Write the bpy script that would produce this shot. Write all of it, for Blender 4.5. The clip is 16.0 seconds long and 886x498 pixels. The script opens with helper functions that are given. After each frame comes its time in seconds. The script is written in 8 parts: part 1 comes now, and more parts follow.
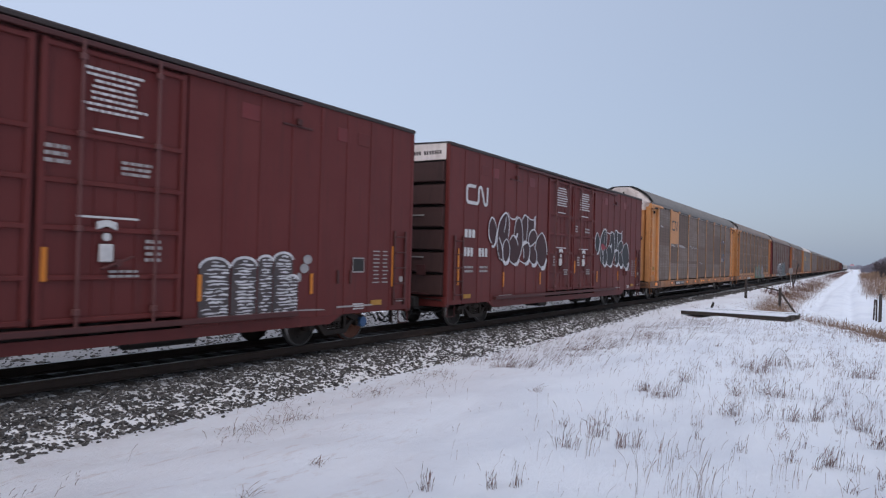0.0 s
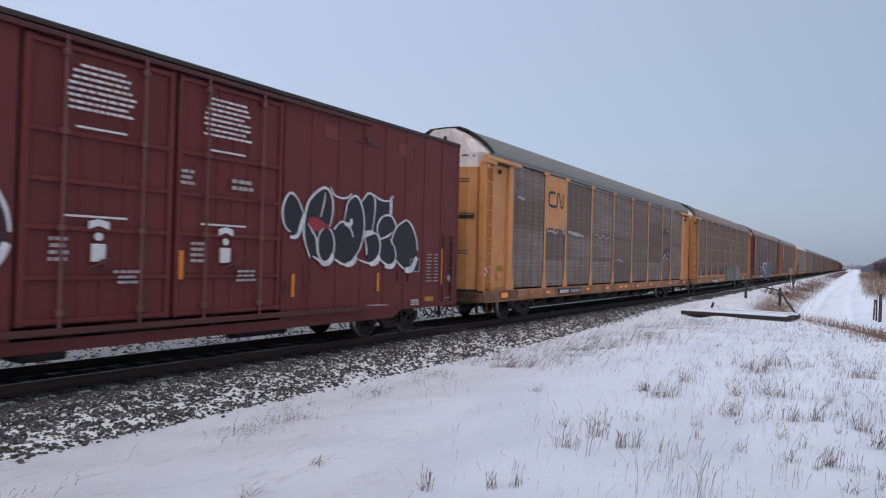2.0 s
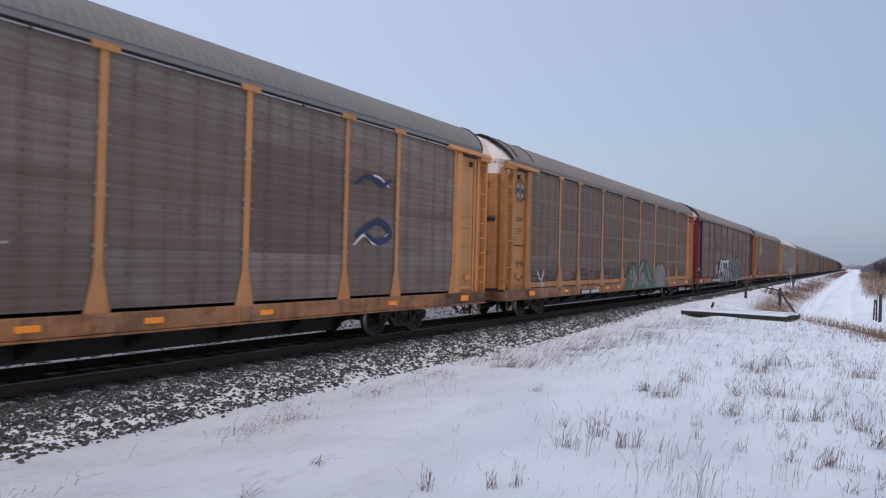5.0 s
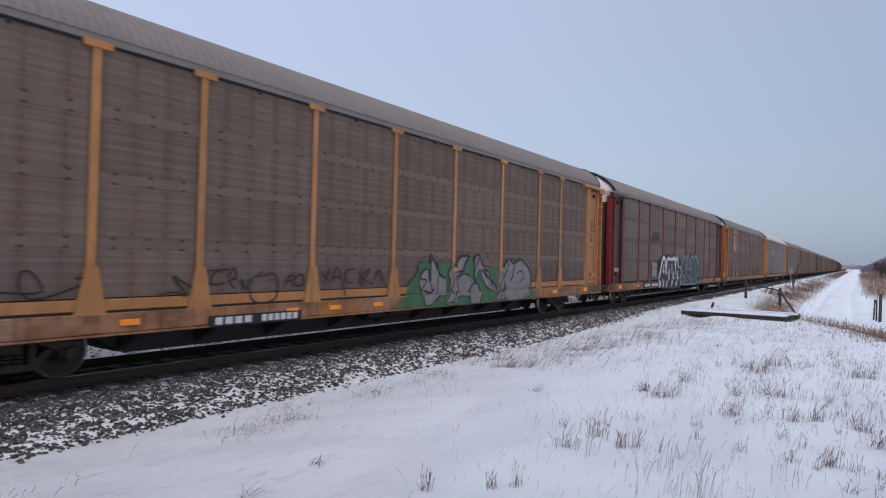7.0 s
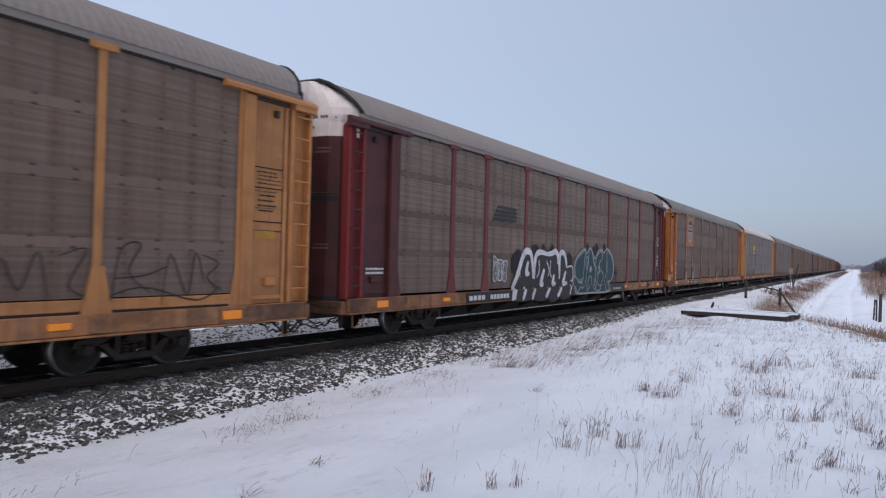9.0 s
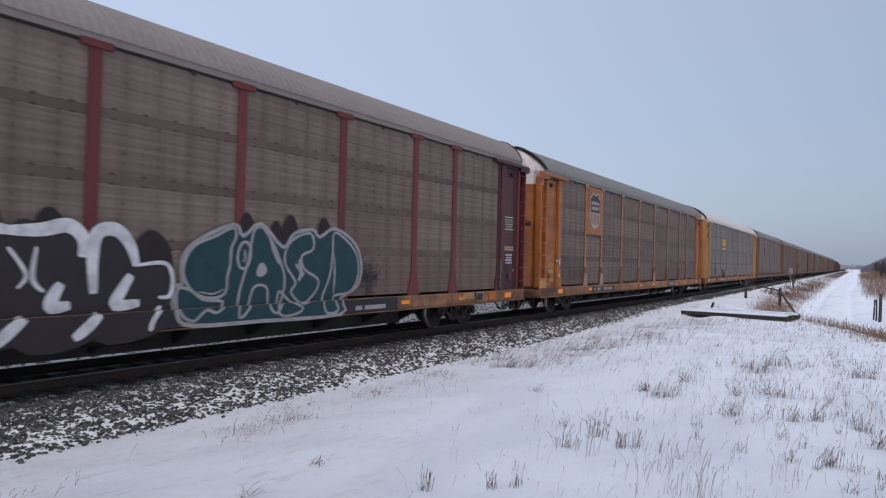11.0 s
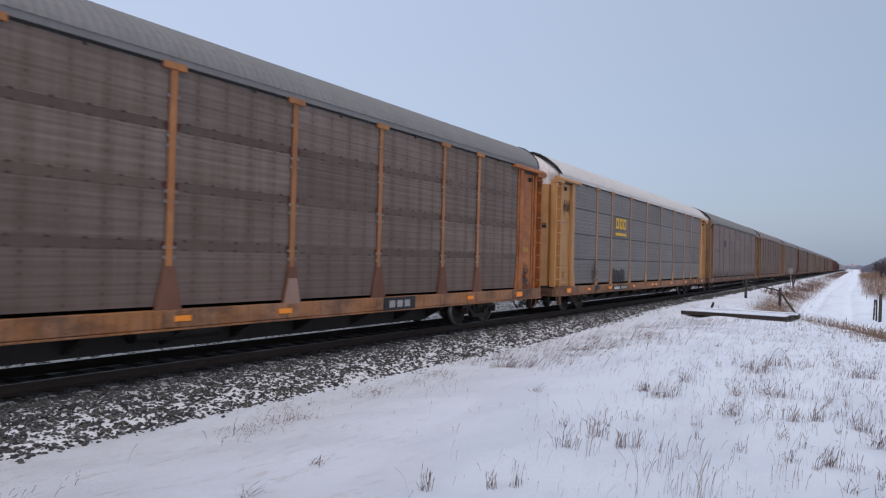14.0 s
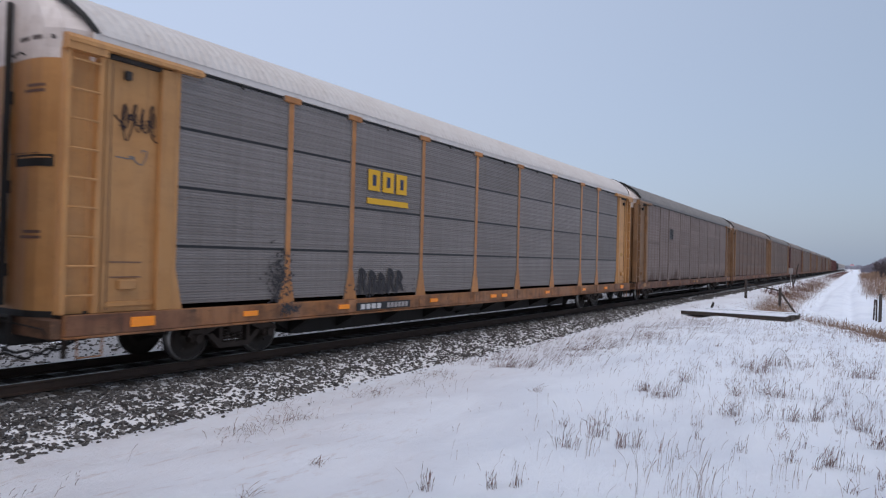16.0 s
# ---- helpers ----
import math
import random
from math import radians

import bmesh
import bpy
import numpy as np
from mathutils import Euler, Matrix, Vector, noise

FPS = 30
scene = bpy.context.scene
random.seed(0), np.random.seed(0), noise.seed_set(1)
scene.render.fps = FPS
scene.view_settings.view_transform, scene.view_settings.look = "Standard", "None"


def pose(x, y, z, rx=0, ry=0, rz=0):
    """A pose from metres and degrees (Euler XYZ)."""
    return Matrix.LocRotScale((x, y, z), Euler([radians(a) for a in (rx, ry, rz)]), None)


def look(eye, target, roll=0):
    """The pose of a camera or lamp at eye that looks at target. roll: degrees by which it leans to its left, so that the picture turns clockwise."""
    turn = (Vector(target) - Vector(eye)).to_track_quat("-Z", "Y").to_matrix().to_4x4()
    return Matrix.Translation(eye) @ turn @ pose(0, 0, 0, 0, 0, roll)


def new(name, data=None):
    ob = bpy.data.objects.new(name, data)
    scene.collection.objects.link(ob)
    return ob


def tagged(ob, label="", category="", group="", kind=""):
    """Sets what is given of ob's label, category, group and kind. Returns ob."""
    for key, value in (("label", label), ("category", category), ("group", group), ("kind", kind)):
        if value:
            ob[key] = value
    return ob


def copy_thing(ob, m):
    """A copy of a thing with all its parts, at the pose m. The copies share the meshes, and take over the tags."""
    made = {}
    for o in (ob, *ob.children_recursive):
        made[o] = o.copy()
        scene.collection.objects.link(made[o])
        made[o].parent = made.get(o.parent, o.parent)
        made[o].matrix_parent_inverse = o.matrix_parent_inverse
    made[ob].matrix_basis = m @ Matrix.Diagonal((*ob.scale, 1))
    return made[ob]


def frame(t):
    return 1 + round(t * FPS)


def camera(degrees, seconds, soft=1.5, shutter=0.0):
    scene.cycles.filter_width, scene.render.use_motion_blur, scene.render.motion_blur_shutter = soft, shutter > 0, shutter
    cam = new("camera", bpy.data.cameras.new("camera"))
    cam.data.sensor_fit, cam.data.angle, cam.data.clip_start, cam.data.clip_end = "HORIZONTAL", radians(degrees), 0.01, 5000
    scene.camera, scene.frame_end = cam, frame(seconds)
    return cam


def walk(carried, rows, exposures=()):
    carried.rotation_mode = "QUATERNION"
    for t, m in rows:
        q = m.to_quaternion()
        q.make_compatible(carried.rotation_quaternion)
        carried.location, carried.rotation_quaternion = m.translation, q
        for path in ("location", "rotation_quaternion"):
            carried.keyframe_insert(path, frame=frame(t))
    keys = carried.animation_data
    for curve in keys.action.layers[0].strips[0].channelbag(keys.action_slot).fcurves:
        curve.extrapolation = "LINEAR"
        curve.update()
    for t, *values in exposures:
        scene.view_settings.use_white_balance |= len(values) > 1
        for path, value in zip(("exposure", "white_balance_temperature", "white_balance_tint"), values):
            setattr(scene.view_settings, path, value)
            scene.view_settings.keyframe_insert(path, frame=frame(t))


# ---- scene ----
# Track axes: the rails run along +y, rail top is z = 0, the camera stands on the +x side.
import functools

SPEED = 9.0626
BEND_FROM, BEND_TO, BEND = 20.0, 80.0, 0.01638

cam = camera(67.12, 16.0, soft=1.2, shutter=0.22)
EYE = (11.5935, -0.2672, 2.0618)
AIM = (11.5935 - math.sin(radians(32.788)) * math.cos(radians(0.742)),
       -0.2672 + math.cos(radians(32.788)) * math.cos(radians(0.742)),
       2.0618 + math.sin(radians(0.742)))
walk(cam, [(0.0, look(EYE, AIM, 1.46)), (16.0, look(EYE, AIM, 1.46))], exposures=[(0.0, -0.08), (16.0, -0.08)])

# ---- light ----
SUN_EL, SUN_AZ = 55.0, 158.0      # degrees; azimuth from +y towards +x
world = bpy.data.worlds.new("winter_sky")
scene.world = world
world.use_nodes = True
wn, wl = world.node_tree.nodes, world.node_tree.links
wn.clear()
sky = wn.new("ShaderNodeTexSky")
sky.sky_type = "NISHITA"
sky.sun_disc = False
sky.sun_elevation, sky.sun_rotation = radians(SUN_EL), radians(SUN_AZ)
sky.air_density, sky.dust_density, sky.ozone_density = 1.0, 3.0, 1.5
veil = wn.new("ShaderNodeMix")
veil.data_type = "RGBA"
veil.inputs[0].default_value = 0.62
back = wn.new("ShaderNodeBackground")
back.inputs["Strength"].default_value = 0.104
wout = wn.new("ShaderNodeOutputWorld")
# the cloud is brightest high up over the far side of the line
way = wn.new("ShaderNodeTexCoord")
lean = wn.new("ShaderNodeVectorMath")
lean.operation = "DOT_PRODUCT"
lean.inputs[1].default_value = Vector((-0.8, 0.1, 0.6)).normalized()
glow = wn.new("ShaderNodeMapRange")
glow.inputs["From Min"].default_value, glow.inputs["From Max"].default_value = 0.1, 1.0
cloud = wn.new("ShaderNodeMix")
cloud.data_type = "RGBA"
cloud.inputs[6].default_value = (4.55, 5.50, 7.20, 1.0)
cloud.inputs[7].default_value = (8.0, 9.15, 11.8, 1.0)
wl.new(way.outputs["Generated"], lean.inputs[0])
wl.new(lean.outputs["Value"], glow.inputs["Value"])
wl.new(glow.outputs[0], cloud.inputs[0])
wl.new(cloud.outputs[2], veil.inputs[7])
wl.new(sky.outputs[0], veil.inputs[6])
wl.new(veil.outputs[2], back.inputs["Color"])
wl.new(back.outputs[0], wout.inputs["Surface"])
sun_data = bpy.data.lights.new("sun", "SUN")
sun_data.energy, sun_data.angle, sun_data.color = 1.3, radians(50), (1.0, 0.89, 0.84)
sun = new("sun", sun_data)
sun.matrix_world = look((0, 0, 60), (-60 * math.sin(radians(SUN_AZ)), -60 * math.cos(radians(SUN_AZ)), 60 - 60 * math.tan(radians(SUN_EL))))


# ---- materials ----
def node_material(name, rough=0.6, metal=0.0, spec=0.3):
    m = bpy.data.materials.new(name)
    m.use_nodes = True
    b = m.node_tree.nodes["Principled BSDF"]
    b.inputs["Roughness"].default_value = rough
    b.inputs["Metallic"].default_value = metal
    b.inputs["Specular IOR Level"].default_value = spec
    return m, m.node_tree.nodes, m.node_tree.links, b


def coords(nt, links, scale=(1, 1, 1), shift=True):
    """Object coordinates in metres, moved by a random amount for each object."""
    tc = nt.new("ShaderNodeTexCoord")
    mp = nt.new("ShaderNodeMapping")
    mp.inputs["Scale"].default_value = scale
    if shift:
        info = nt.new("ShaderNodeObjectInfo")
        mul = nt.new("ShaderNodeVectorMath")
        mul.operation = "SCALE"
        mul.inputs[0].default_value = (37.0, 53.0, 19.0)
        links.new(info.outputs["Random"], mul.inputs["Scale"])
        add = nt.new("ShaderNodeVectorMath")
        links.new(tc.outputs["Object"], add.inputs[0])
        links.new(mul.outputs[0], add.inputs[1])
        links.new(add.outputs[0], mp.inputs["Vector"])
    else:
        links.new(tc.outputs["Object"], mp.inputs["Vector"])
    return mp.outputs[0]


def noise_ramp(nt, links, vec, scale, lo, hi, detail=5.0, rough=0.6):
    n = nt.new("ShaderNodeTexNoise")
    n.inputs["Scale"].default_value, n.inputs["Detail"].default_value, n.inputs["Roughness"].default_value = scale, detail, rough
    links.new(vec, n.inputs["Vector"])
    r = nt.new("ShaderNodeMapRange")
    r.inputs["From Min"].default_value, r.inputs["From Max"].default_value = lo, hi
    links.new(n.outputs["Fac"], r.inputs["Value"])
    return r.outputs[0], n.outputs["Fac"]


def blend(nt, links, fac, a, b):
    x = nt.new("ShaderNodeMix")
    x.data_type = "RGBA"
    if isinstance(fac, float):
        x.inputs[0].default_value = fac
    else:
        links.new(fac, x.inputs[0])
    for slot, c in ((6, a), (7, b)):
        if isinstance(c, tuple):
            x.inputs[slot].default_value = (*c, 1.0)
        else:
            links.new(c, x.inputs[slot])
    return x.outputs[2]


def times(nt, links, a, k):
    x = nt.new("ShaderNodeMath")
    x.operation = "MULTIPLY"
    links.new(a, x.inputs[0])
    if isinstance(k, float):
        x.inputs[1].default_value = k
    else:
        links.new(k, x.inputs[1])
    return x.outputs[0]


def bump(nt, links, b, height, strength, dist):
    bp = nt.new("ShaderNodeBump")
    bp.inputs["Strength"].default_value, bp.inputs["Distance"].default_value = strength, dist
    links.new(height, bp.inputs["Height"])
    links.new(bp.outputs[0], b.inputs["Normal"])


def weathered(name, base, faded, grime, rough=0.55, metal=0.0, streak=0.5, spots=0.3, fade=0.6, spec=0.3, vary=0.12, stain=0.0):
    """Old paint or metal: faded patches, grime that runs down in streaks, small rust spots."""
    m, nt, links, b = node_material(name, rough, metal, spec)
    v = coords(nt, links)
    big, _ = noise_ramp(nt, links, v, 0.9, 0.38, 0.68)
    vs = coords(nt, links, (3.0, 3.0, 0.22))
    run, _ = noise_ramp(nt, links, vs, 2.2, 0.5, 0.78, 6.0, 0.65)
    spot, fine = noise_ramp(nt, links, v, 14.0, 0.62, 0.75, 4.0)
    c = blend(nt, links, times(nt, links, big, fade), base, faded)
    c = blend(nt, links, times(nt, links, run, streak), c, grime)
    if stain:
        soak, _ = noise_ramp(nt, links, coords(nt, links, (1.0, 0.8, 1.6)), 1.1, 0.44, 0.60, 5.0, 0.65)
        c = blend(nt, links, times(nt, links, soak, stain), c, grime)
    c = blend(nt, links, times(nt, links, spot, spots), c, tuple(0.6 * g for g in grime))
    info = nt.new("ShaderNodeObjectInfo")
    r = nt.new("ShaderNodeMapRange")
    r.inputs["To Min"].default_value, r.inputs["To Max"].default_value = 1.0 - vary, 1.0 + vary
    links.new(info.outputs["Random"], r.inputs["Value"])
    hsv = nt.new("ShaderNodeHueSaturation")
    links.new(r.outputs[0], hsv.inputs["Value"])
    links.new(c, hsv.inputs["Color"])
    links.new(hsv.outputs[0], b.inputs["Base Color"])
    bump(nt, links, b, fine, 0.12, 0.004)
    return m


def repeat(nt, links, value, period, lo, hi):
    """1 in a band round every multiple and a half of the period."""
    w = nt.new("ShaderNodeMath")
    w.operation = "PINGPONG"
    w.inputs[1].default_value = period / 2
    links.new(value, w.inputs[0])
    r = nt.new("ShaderNodeMapRange")
    r.inputs["From Min"].default_value, r.inputs["From Max"].default_value = lo, hi
    links.new(w.outputs[0], r.inputs["Value"])
    return r.outputs[0]


def perforated(name, base, band, grime, pitch=0.085, slots=0.42):
    """Galvanised steel screens: dull zinc, rows of small holes, road film, rust at the fixings."""
    m, nt, links, b = node_material(name, 0.75, 0.0, 0.15)
    v = coords(nt, links)
    v0 = coords(nt, links, (1, 1, 1), False)
    sep = nt.new("ShaderNodeSeparateXYZ")
    links.new(v0, sep.inputs[0])
    big, _ = noise_ramp(nt, links, v, 0.7, 0.35, 0.7)
    bands, _ = noise_ramp(nt, links, coords(nt, links, (0.1, 0.12, 1.0), False), 1.7, 0.40, 0.60, 4.0, 0.6)
    thin, _ = noise_ramp(nt, links, coords(nt, links, (0.1, 0.05, 6.0), False), 2.0, 0.42, 0.64, 4.0, 0.7)
    run, _ = noise_ramp(nt, links, coords(nt, links, (2.0, 5.0, 0.3)), 2.0, 0.5, 0.75, 6.0)
    c = blend(nt, links, times(nt, links, big, 0.6), base, band)
    c = blend(nt, links, times(nt, links, bands, 0.65), c, band)
    c = blend(nt, links, times(nt, links, thin, 0.20), c, grime)
    c = blend(nt, links, times(nt, links, run, 0.24), c, grime)
    # shading of the level ribs is put into the colour as dark stripes
    ridge = repeat(nt, links, sep.outputs["Z"], 0.15, 0.015, 0.070)
    c = blend(nt, links, times(nt, links, ridge, 0.24), c, grime)
    # ribs behind the screen show as soft upright bars
    c = blend(nt, links, times(nt, links, repeat(nt, links, sep.outputs["Y"], 0.61, 0.12, 0.29), 0.34 * min(1.0, slots * 2)), c, grime)
    pale, _ = noise_ramp(nt, links, coords(nt, links, (1.0, 5.5, 0.16), False), 1.8, 0.46, 0.70, 3.0, 0.6)
    c = blend(nt, links, times(nt, links, pale, 0.12), c, tuple(1.4 * g for g in base))
    dot = times(nt, links, repeat(nt, links, sep.outputs["Y"], 0.05, 0.014, 0.018), repeat(nt, links, sep.outputs["Z"], pitch, pitch * 0.28, pitch * 0.36))
    c = blend(nt, links, times(nt, links, dot, 0.22), c, tuple(0.25 * g for g in grime))
    # columns of slots, and rows of fixings with rust round them
    worn, _ = noise_ramp(nt, links, v, 3.0, 0.35, 0.6, 3.0)
    mark = times(nt, links, times(nt, links, repeat(nt, links, sep.outputs["Y"], 0.61, 0.265, 0.285), repeat(nt, links, sep.outputs["Z"], 0.16, 0.040, 0.065)), worn)
    c = blend(nt, links, times(nt, links, mark, slots), c, tuple(0.4 * g for g in grime))
    info = nt.new("ShaderNodeObjectInfo")
    r = nt.new("ShaderNodeMapRange")
    r.inputs["To Min"].default_value, r.inputs["To Max"].default_value = 0.9, 1.1
    links.new(info.outputs["Random"], r.inputs["Value"])
    hsv = nt.new("ShaderNodeHueSaturation")
    links.new(r.outputs[0], hsv.inputs["Value"])
    links.new(c, hsv.inputs["Color"])
    links.new(hsv.outputs[0], b.inputs["Base Color"])
    return m


def plain(name, color, rough=0.6, metal=0.0, wear=0.25, scale=6.0):
    m, nt, links, b = node_material(name, rough, metal)
    v = coords(nt, links)
    f, fine = noise_ramp(nt, links, v, scale, 0.4, 0.7)
    c = blend(nt, links, times(nt, links, f, wear), color, tuple(0.5 * x for x in color))
    links.new(c, b.inputs["Base Color"])
    bump(nt, links, b, fine, 0.1, 0.003)
    return m


def glowing(name, color, strength):
    m, nt, links, b = node_material(name, 0.4)
    b.inputs["Base Color"].default_value = (*color, 1)
    b.inputs["Emission Color"].default_value = (*color, 1)
    b.inputs["Emission Strength"].default_value = strength
    return m


BOX_RED = weathered("oxide_red_paint", (0.1120, 0.0194, 0.0173), (0.1344, 0.0276, 0.0241), (0.0616, 0.0179, 0.0153), 0.55, streak=0.5, vary=0.05)
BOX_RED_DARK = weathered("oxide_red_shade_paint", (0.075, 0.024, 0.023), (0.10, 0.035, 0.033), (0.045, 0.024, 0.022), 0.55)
# shade on the boxcar ends is put into this dark colour
END_SHADED = weathered("shaded_brown_end_sheet", (0.0577, 0.0285, 0.0260), (0.0681, 0.0298, 0.0273), (0.0266, 0.0149, 0.0136), 0.65, streak=0.7)
ROD_PINK = weathered("worn_rod_paint", (0.1224, 0.0464, 0.0435), (0.1512, 0.0696, 0.0667), (0.0648, 0.0174, 0.0162))
BOX_PATCH = weathered("fresh_red_patch", (0.145, 0.024, 0.025), (0.155, 0.032, 0.032), (0.09, 0.03, 0.03), 0.45, spots=0.1)
ROOF_EDGE = weathered("dark_roof_edge", (0.035, 0.025, 0.024), (0.06, 0.045, 0.04), (0.02, 0.018, 0.017))
YELLOW = weathered("ochre_rack_paint", (0.45, 0.192, 0.064), (0.44, 0.212, 0.086), (0.17, 0.070, 0.032), 0.5, streak=0.62, spots=0.45, stain=0.28)
YELLOW_FRESH = weathered("paler_ochre_rack_paint", (0.56, 0.245, 0.086), (0.54, 0.265, 0.115), (0.25, 0.105, 0.048), 0.5, streak=0.5, spots=0.35, stain=0.2)
# rust streaks, made heavier to carry the shade between the cars too
AMBER = weathered("orange_rack_paint", (0.3774, 0.1232, 0.0340), (0.3876, 0.1515, 0.0500), (0.1173, 0.0364, 0.0180), 0.5, streak=0.8, stain=0.45)
FOOT_RUST = weathered("rusted_foot_paint", (0.155, 0.065, 0.040), (0.21, 0.10, 0.06), (0.075, 0.032, 0.024), 0.65, streak=0.7, spots=0.6)
FOOT_PINK = weathered("pinkish_primer", (0.33, 0.205, 0.155), (0.36, 0.235, 0.18), (0.20, 0.12, 0.09), 0.6)
FAR_OCHRE = weathered("dull_ochre_paint", (0.23, 0.12, 0.055), (0.22, 0.14, 0.09), (0.08, 0.045, 0.03), 0.55, streak=0.7, stain=0.3)
PALE_YELLOW = weathered("pale_yellow_rack_paint", (0.47, 0.235, 0.085), (0.47, 0.265, 0.12), (0.20, 0.095, 0.045), 0.5, stain=0.2)
SILL_YELLOW = weathered("stained_yellow_sill", (0.35, 0.145, 0.052), (0.32, 0.175, 0.108), (0.060, 0.033, 0.023), 0.6, streak=0.8, spots=0.85, fade=0.95, stain=0.55)
SILL_RUST = weathered("rust_orange_sill", (0.46, 0.13, 0.028), (0.40, 0.15, 0.055), (0.20, 0.07, 0.03), 0.65, streak=0.3)
SILL_BROWN = weathered("rusty_brown_sill", (0.17, 0.068, 0.038), (0.21, 0.11, 0.07), (0.045, 0.028, 0.022), 0.65, streak=0.9, spots=0.8, fade=0.9, stain=0.6)
RACK_RED = weathered("wine_red_rack_paint", (0.0754, 0.0193, 0.0193), (0.0902, 0.0285, 0.0267), (0.0313, 0.0147, 0.0138), 0.5, streak=0.7, stain=0.45)
WHITE_CAP = weathered("white_cap_paint", (0.76, 0.69, 0.66), (0.68, 0.58, 0.53), (0.34, 0.25, 0.21), 0.5, streak=0.45, spots=0.5, stain=0.25)
ZINC = perforated("zinc_screen", (0.2335, 0.1841, 0.1580), (0.1461, 0.1048, 0.0852), (0.0849, 0.0503, 0.0370))
ZINC_CLEAN = perforated("cleaner_zinc_screen", (0.2670, 0.2176, 0.1946), (0.1483, 0.1087, 0.0894), (0.0952, 0.0593, 0.0447))
ZINC_ROAD = perforated("grey_brown_zinc_screen", (0.2366, 0.1860, 0.1580), (0.1513, 0.1109, 0.0893), (0.0843, 0.0532, 0.0384))
ZINC_WARM = perforated("brown_zinc_screen", (0.2082, 0.1538, 0.1277), (0.1446, 0.1010, 0.0787), (0.0925, 0.0527, 0.0371))
ZINC_PALE = perforated("pale_zinc_screen", (0.2571, 0.2350, 0.2269), (0.2037, 0.1842, 0.1766), (0.1115, 0.0921, 0.0824), slots=0.0)
ZINC_MUD = perforated("muddy_zinc_screen", (0.1888, 0.1410, 0.1212), (0.1485, 0.1057, 0.0876), (0.0906, 0.0582, 0.0453))
ZINC_ROSY = perforated("rosy_zinc_screen", (0.25, 0.205, 0.19), (0.18, 0.14, 0.125), (0.10, 0.062, 0.048))
ZINC_BAND = weathered("brown_flat_band", (0.1154, 0.0809, 0.0632), (0.1442, 0.1053, 0.0837), (0.0721, 0.0468, 0.0353), 0.7, stain=0.3)
ZINC_STRIP = weathered("pale_flat_band", (0.1573, 0.1078, 0.0826), (0.1855, 0.1301, 0.1008), (0.1010, 0.0667, 0.0498), 0.65)
BOLT_RUST = weathered("dark_rusty_bolt", (0.062, 0.044, 0.038), (0.105, 0.074, 0.062), (0.04, 0.027, 0.023), 0.7)
CLIP = plain("bare_zinc_clip", (0.22, 0.20, 0.19), 0.5, 0.3)
ROOF_GREY = weathered("zinc_roof", (0.195, 0.183, 0.175), (0.236, 0.219, 0.206), (0.142, 0.123, 0.112), 0.65, 0.1, vary=0.06)
ROOF_BROWN = weathered("brown_zinc_roof", (0.224, 0.189, 0.172), (0.266, 0.227, 0.206), (0.165, 0.132, 0.116), 0.65, 0.1, vary=0.06)
ROOF_WHITE = weathered("white_roof", (0.62, 0.58, 0.55), (0.56, 0.50, 0.46), (0.40, 0.33, 0.29), 0.55, vary=0.04)
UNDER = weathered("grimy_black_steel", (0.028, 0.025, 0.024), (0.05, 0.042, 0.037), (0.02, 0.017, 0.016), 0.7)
# truck and wheel colours are halved for the sunless space under the cars
TRUCK = weathered("brown_cast_steel", (0.0372, 0.0267, 0.0217), (0.0589, 0.0422, 0.0335), (0.0124, 0.0105, 0.0099), 0.7)
WHEEL = weathered("rolled_wheel_steel", (0.0358, 0.0279, 0.0240), (0.0553, 0.0423, 0.0358), (0.0130, 0.0111, 0.0097), 0.6, 0.2)
TREAD = plain("polished_tread", (0.32, 0.31, 0.30), 0.3, 0.8)
RUBBER = plain("black_rubber", (0.02, 0.02, 0.02), 0.6)
# light thrown back by the reflectors is put into this bright base colour
REFLECT = plain("yellow_reflector", (1.0, 0.31, 0.03), 0.35, wear=0.1)
STRIP_GLINT = plain("dull_orange_reflector", (0.60, 0.20, 0.025), 0.4, wear=0.3)
DULL_GLINT = plain("dirty_reflector", (0.36, 0.17, 0.06), 0.5, wear=0.5)
STENCIL = plain("white_stencil", (0.62, 0.60, 0.59), 0.6, wear=0.4, scale=9.0)
STENCIL_DIM = plain("dull_white_stencil", (0.36, 0.33, 0.32), 0.6, wear=0.5, scale=9.0)
BLACK_PAINT = plain("black_paint", (0.022, 0.022, 0.024), 0.5)
YELLOW_PLATE = plain("yellow_plate", (0.42, 0.215, 0.042), 0.55, wear=0.5)
CSX_YELLOW = plain("bright_yellow_paint", (0.66, 0.36, 0.02), 0.45, wear=0.1)
BLUE_PAINT = plain("dark_blue_paint", (0.022, 0.035, 0.085), 0.5, wear=0.3)
TEAL_BLUE = plain("faded_blue_paint", (0.0315, 0.0686, 0.1320), 0.5, wear=0.4)
SPRAY_WHITE = plain("white_spray", (0.66, 0.64, 0.65), 0.55, wear=0.75, scale=4.0)
SPRAY_LILAC = plain("dusty_lilac_spray", (0.2460, 0.2207, 0.2185), 0.6, wear=0.6, scale=5.0)
SPRAY_BLACK = plain("black_spray", (0.022, 0.020, 0.023), 0.5, wear=0.3)
SPRAY_DARK = plain("dark_maroon_spray", (0.026, 0.018, 0.020), 0.7, wear=0.5)
SPRAY_GREEN = plain("green_spray", (0.060, 0.150, 0.072), 0.6, wear=0.6, scale=3.0)
SPRAY_MAROON = plain("thin_maroon_spray", (0.050, 0.018, 0.020), 0.55, wear=0.4, scale=3.0)
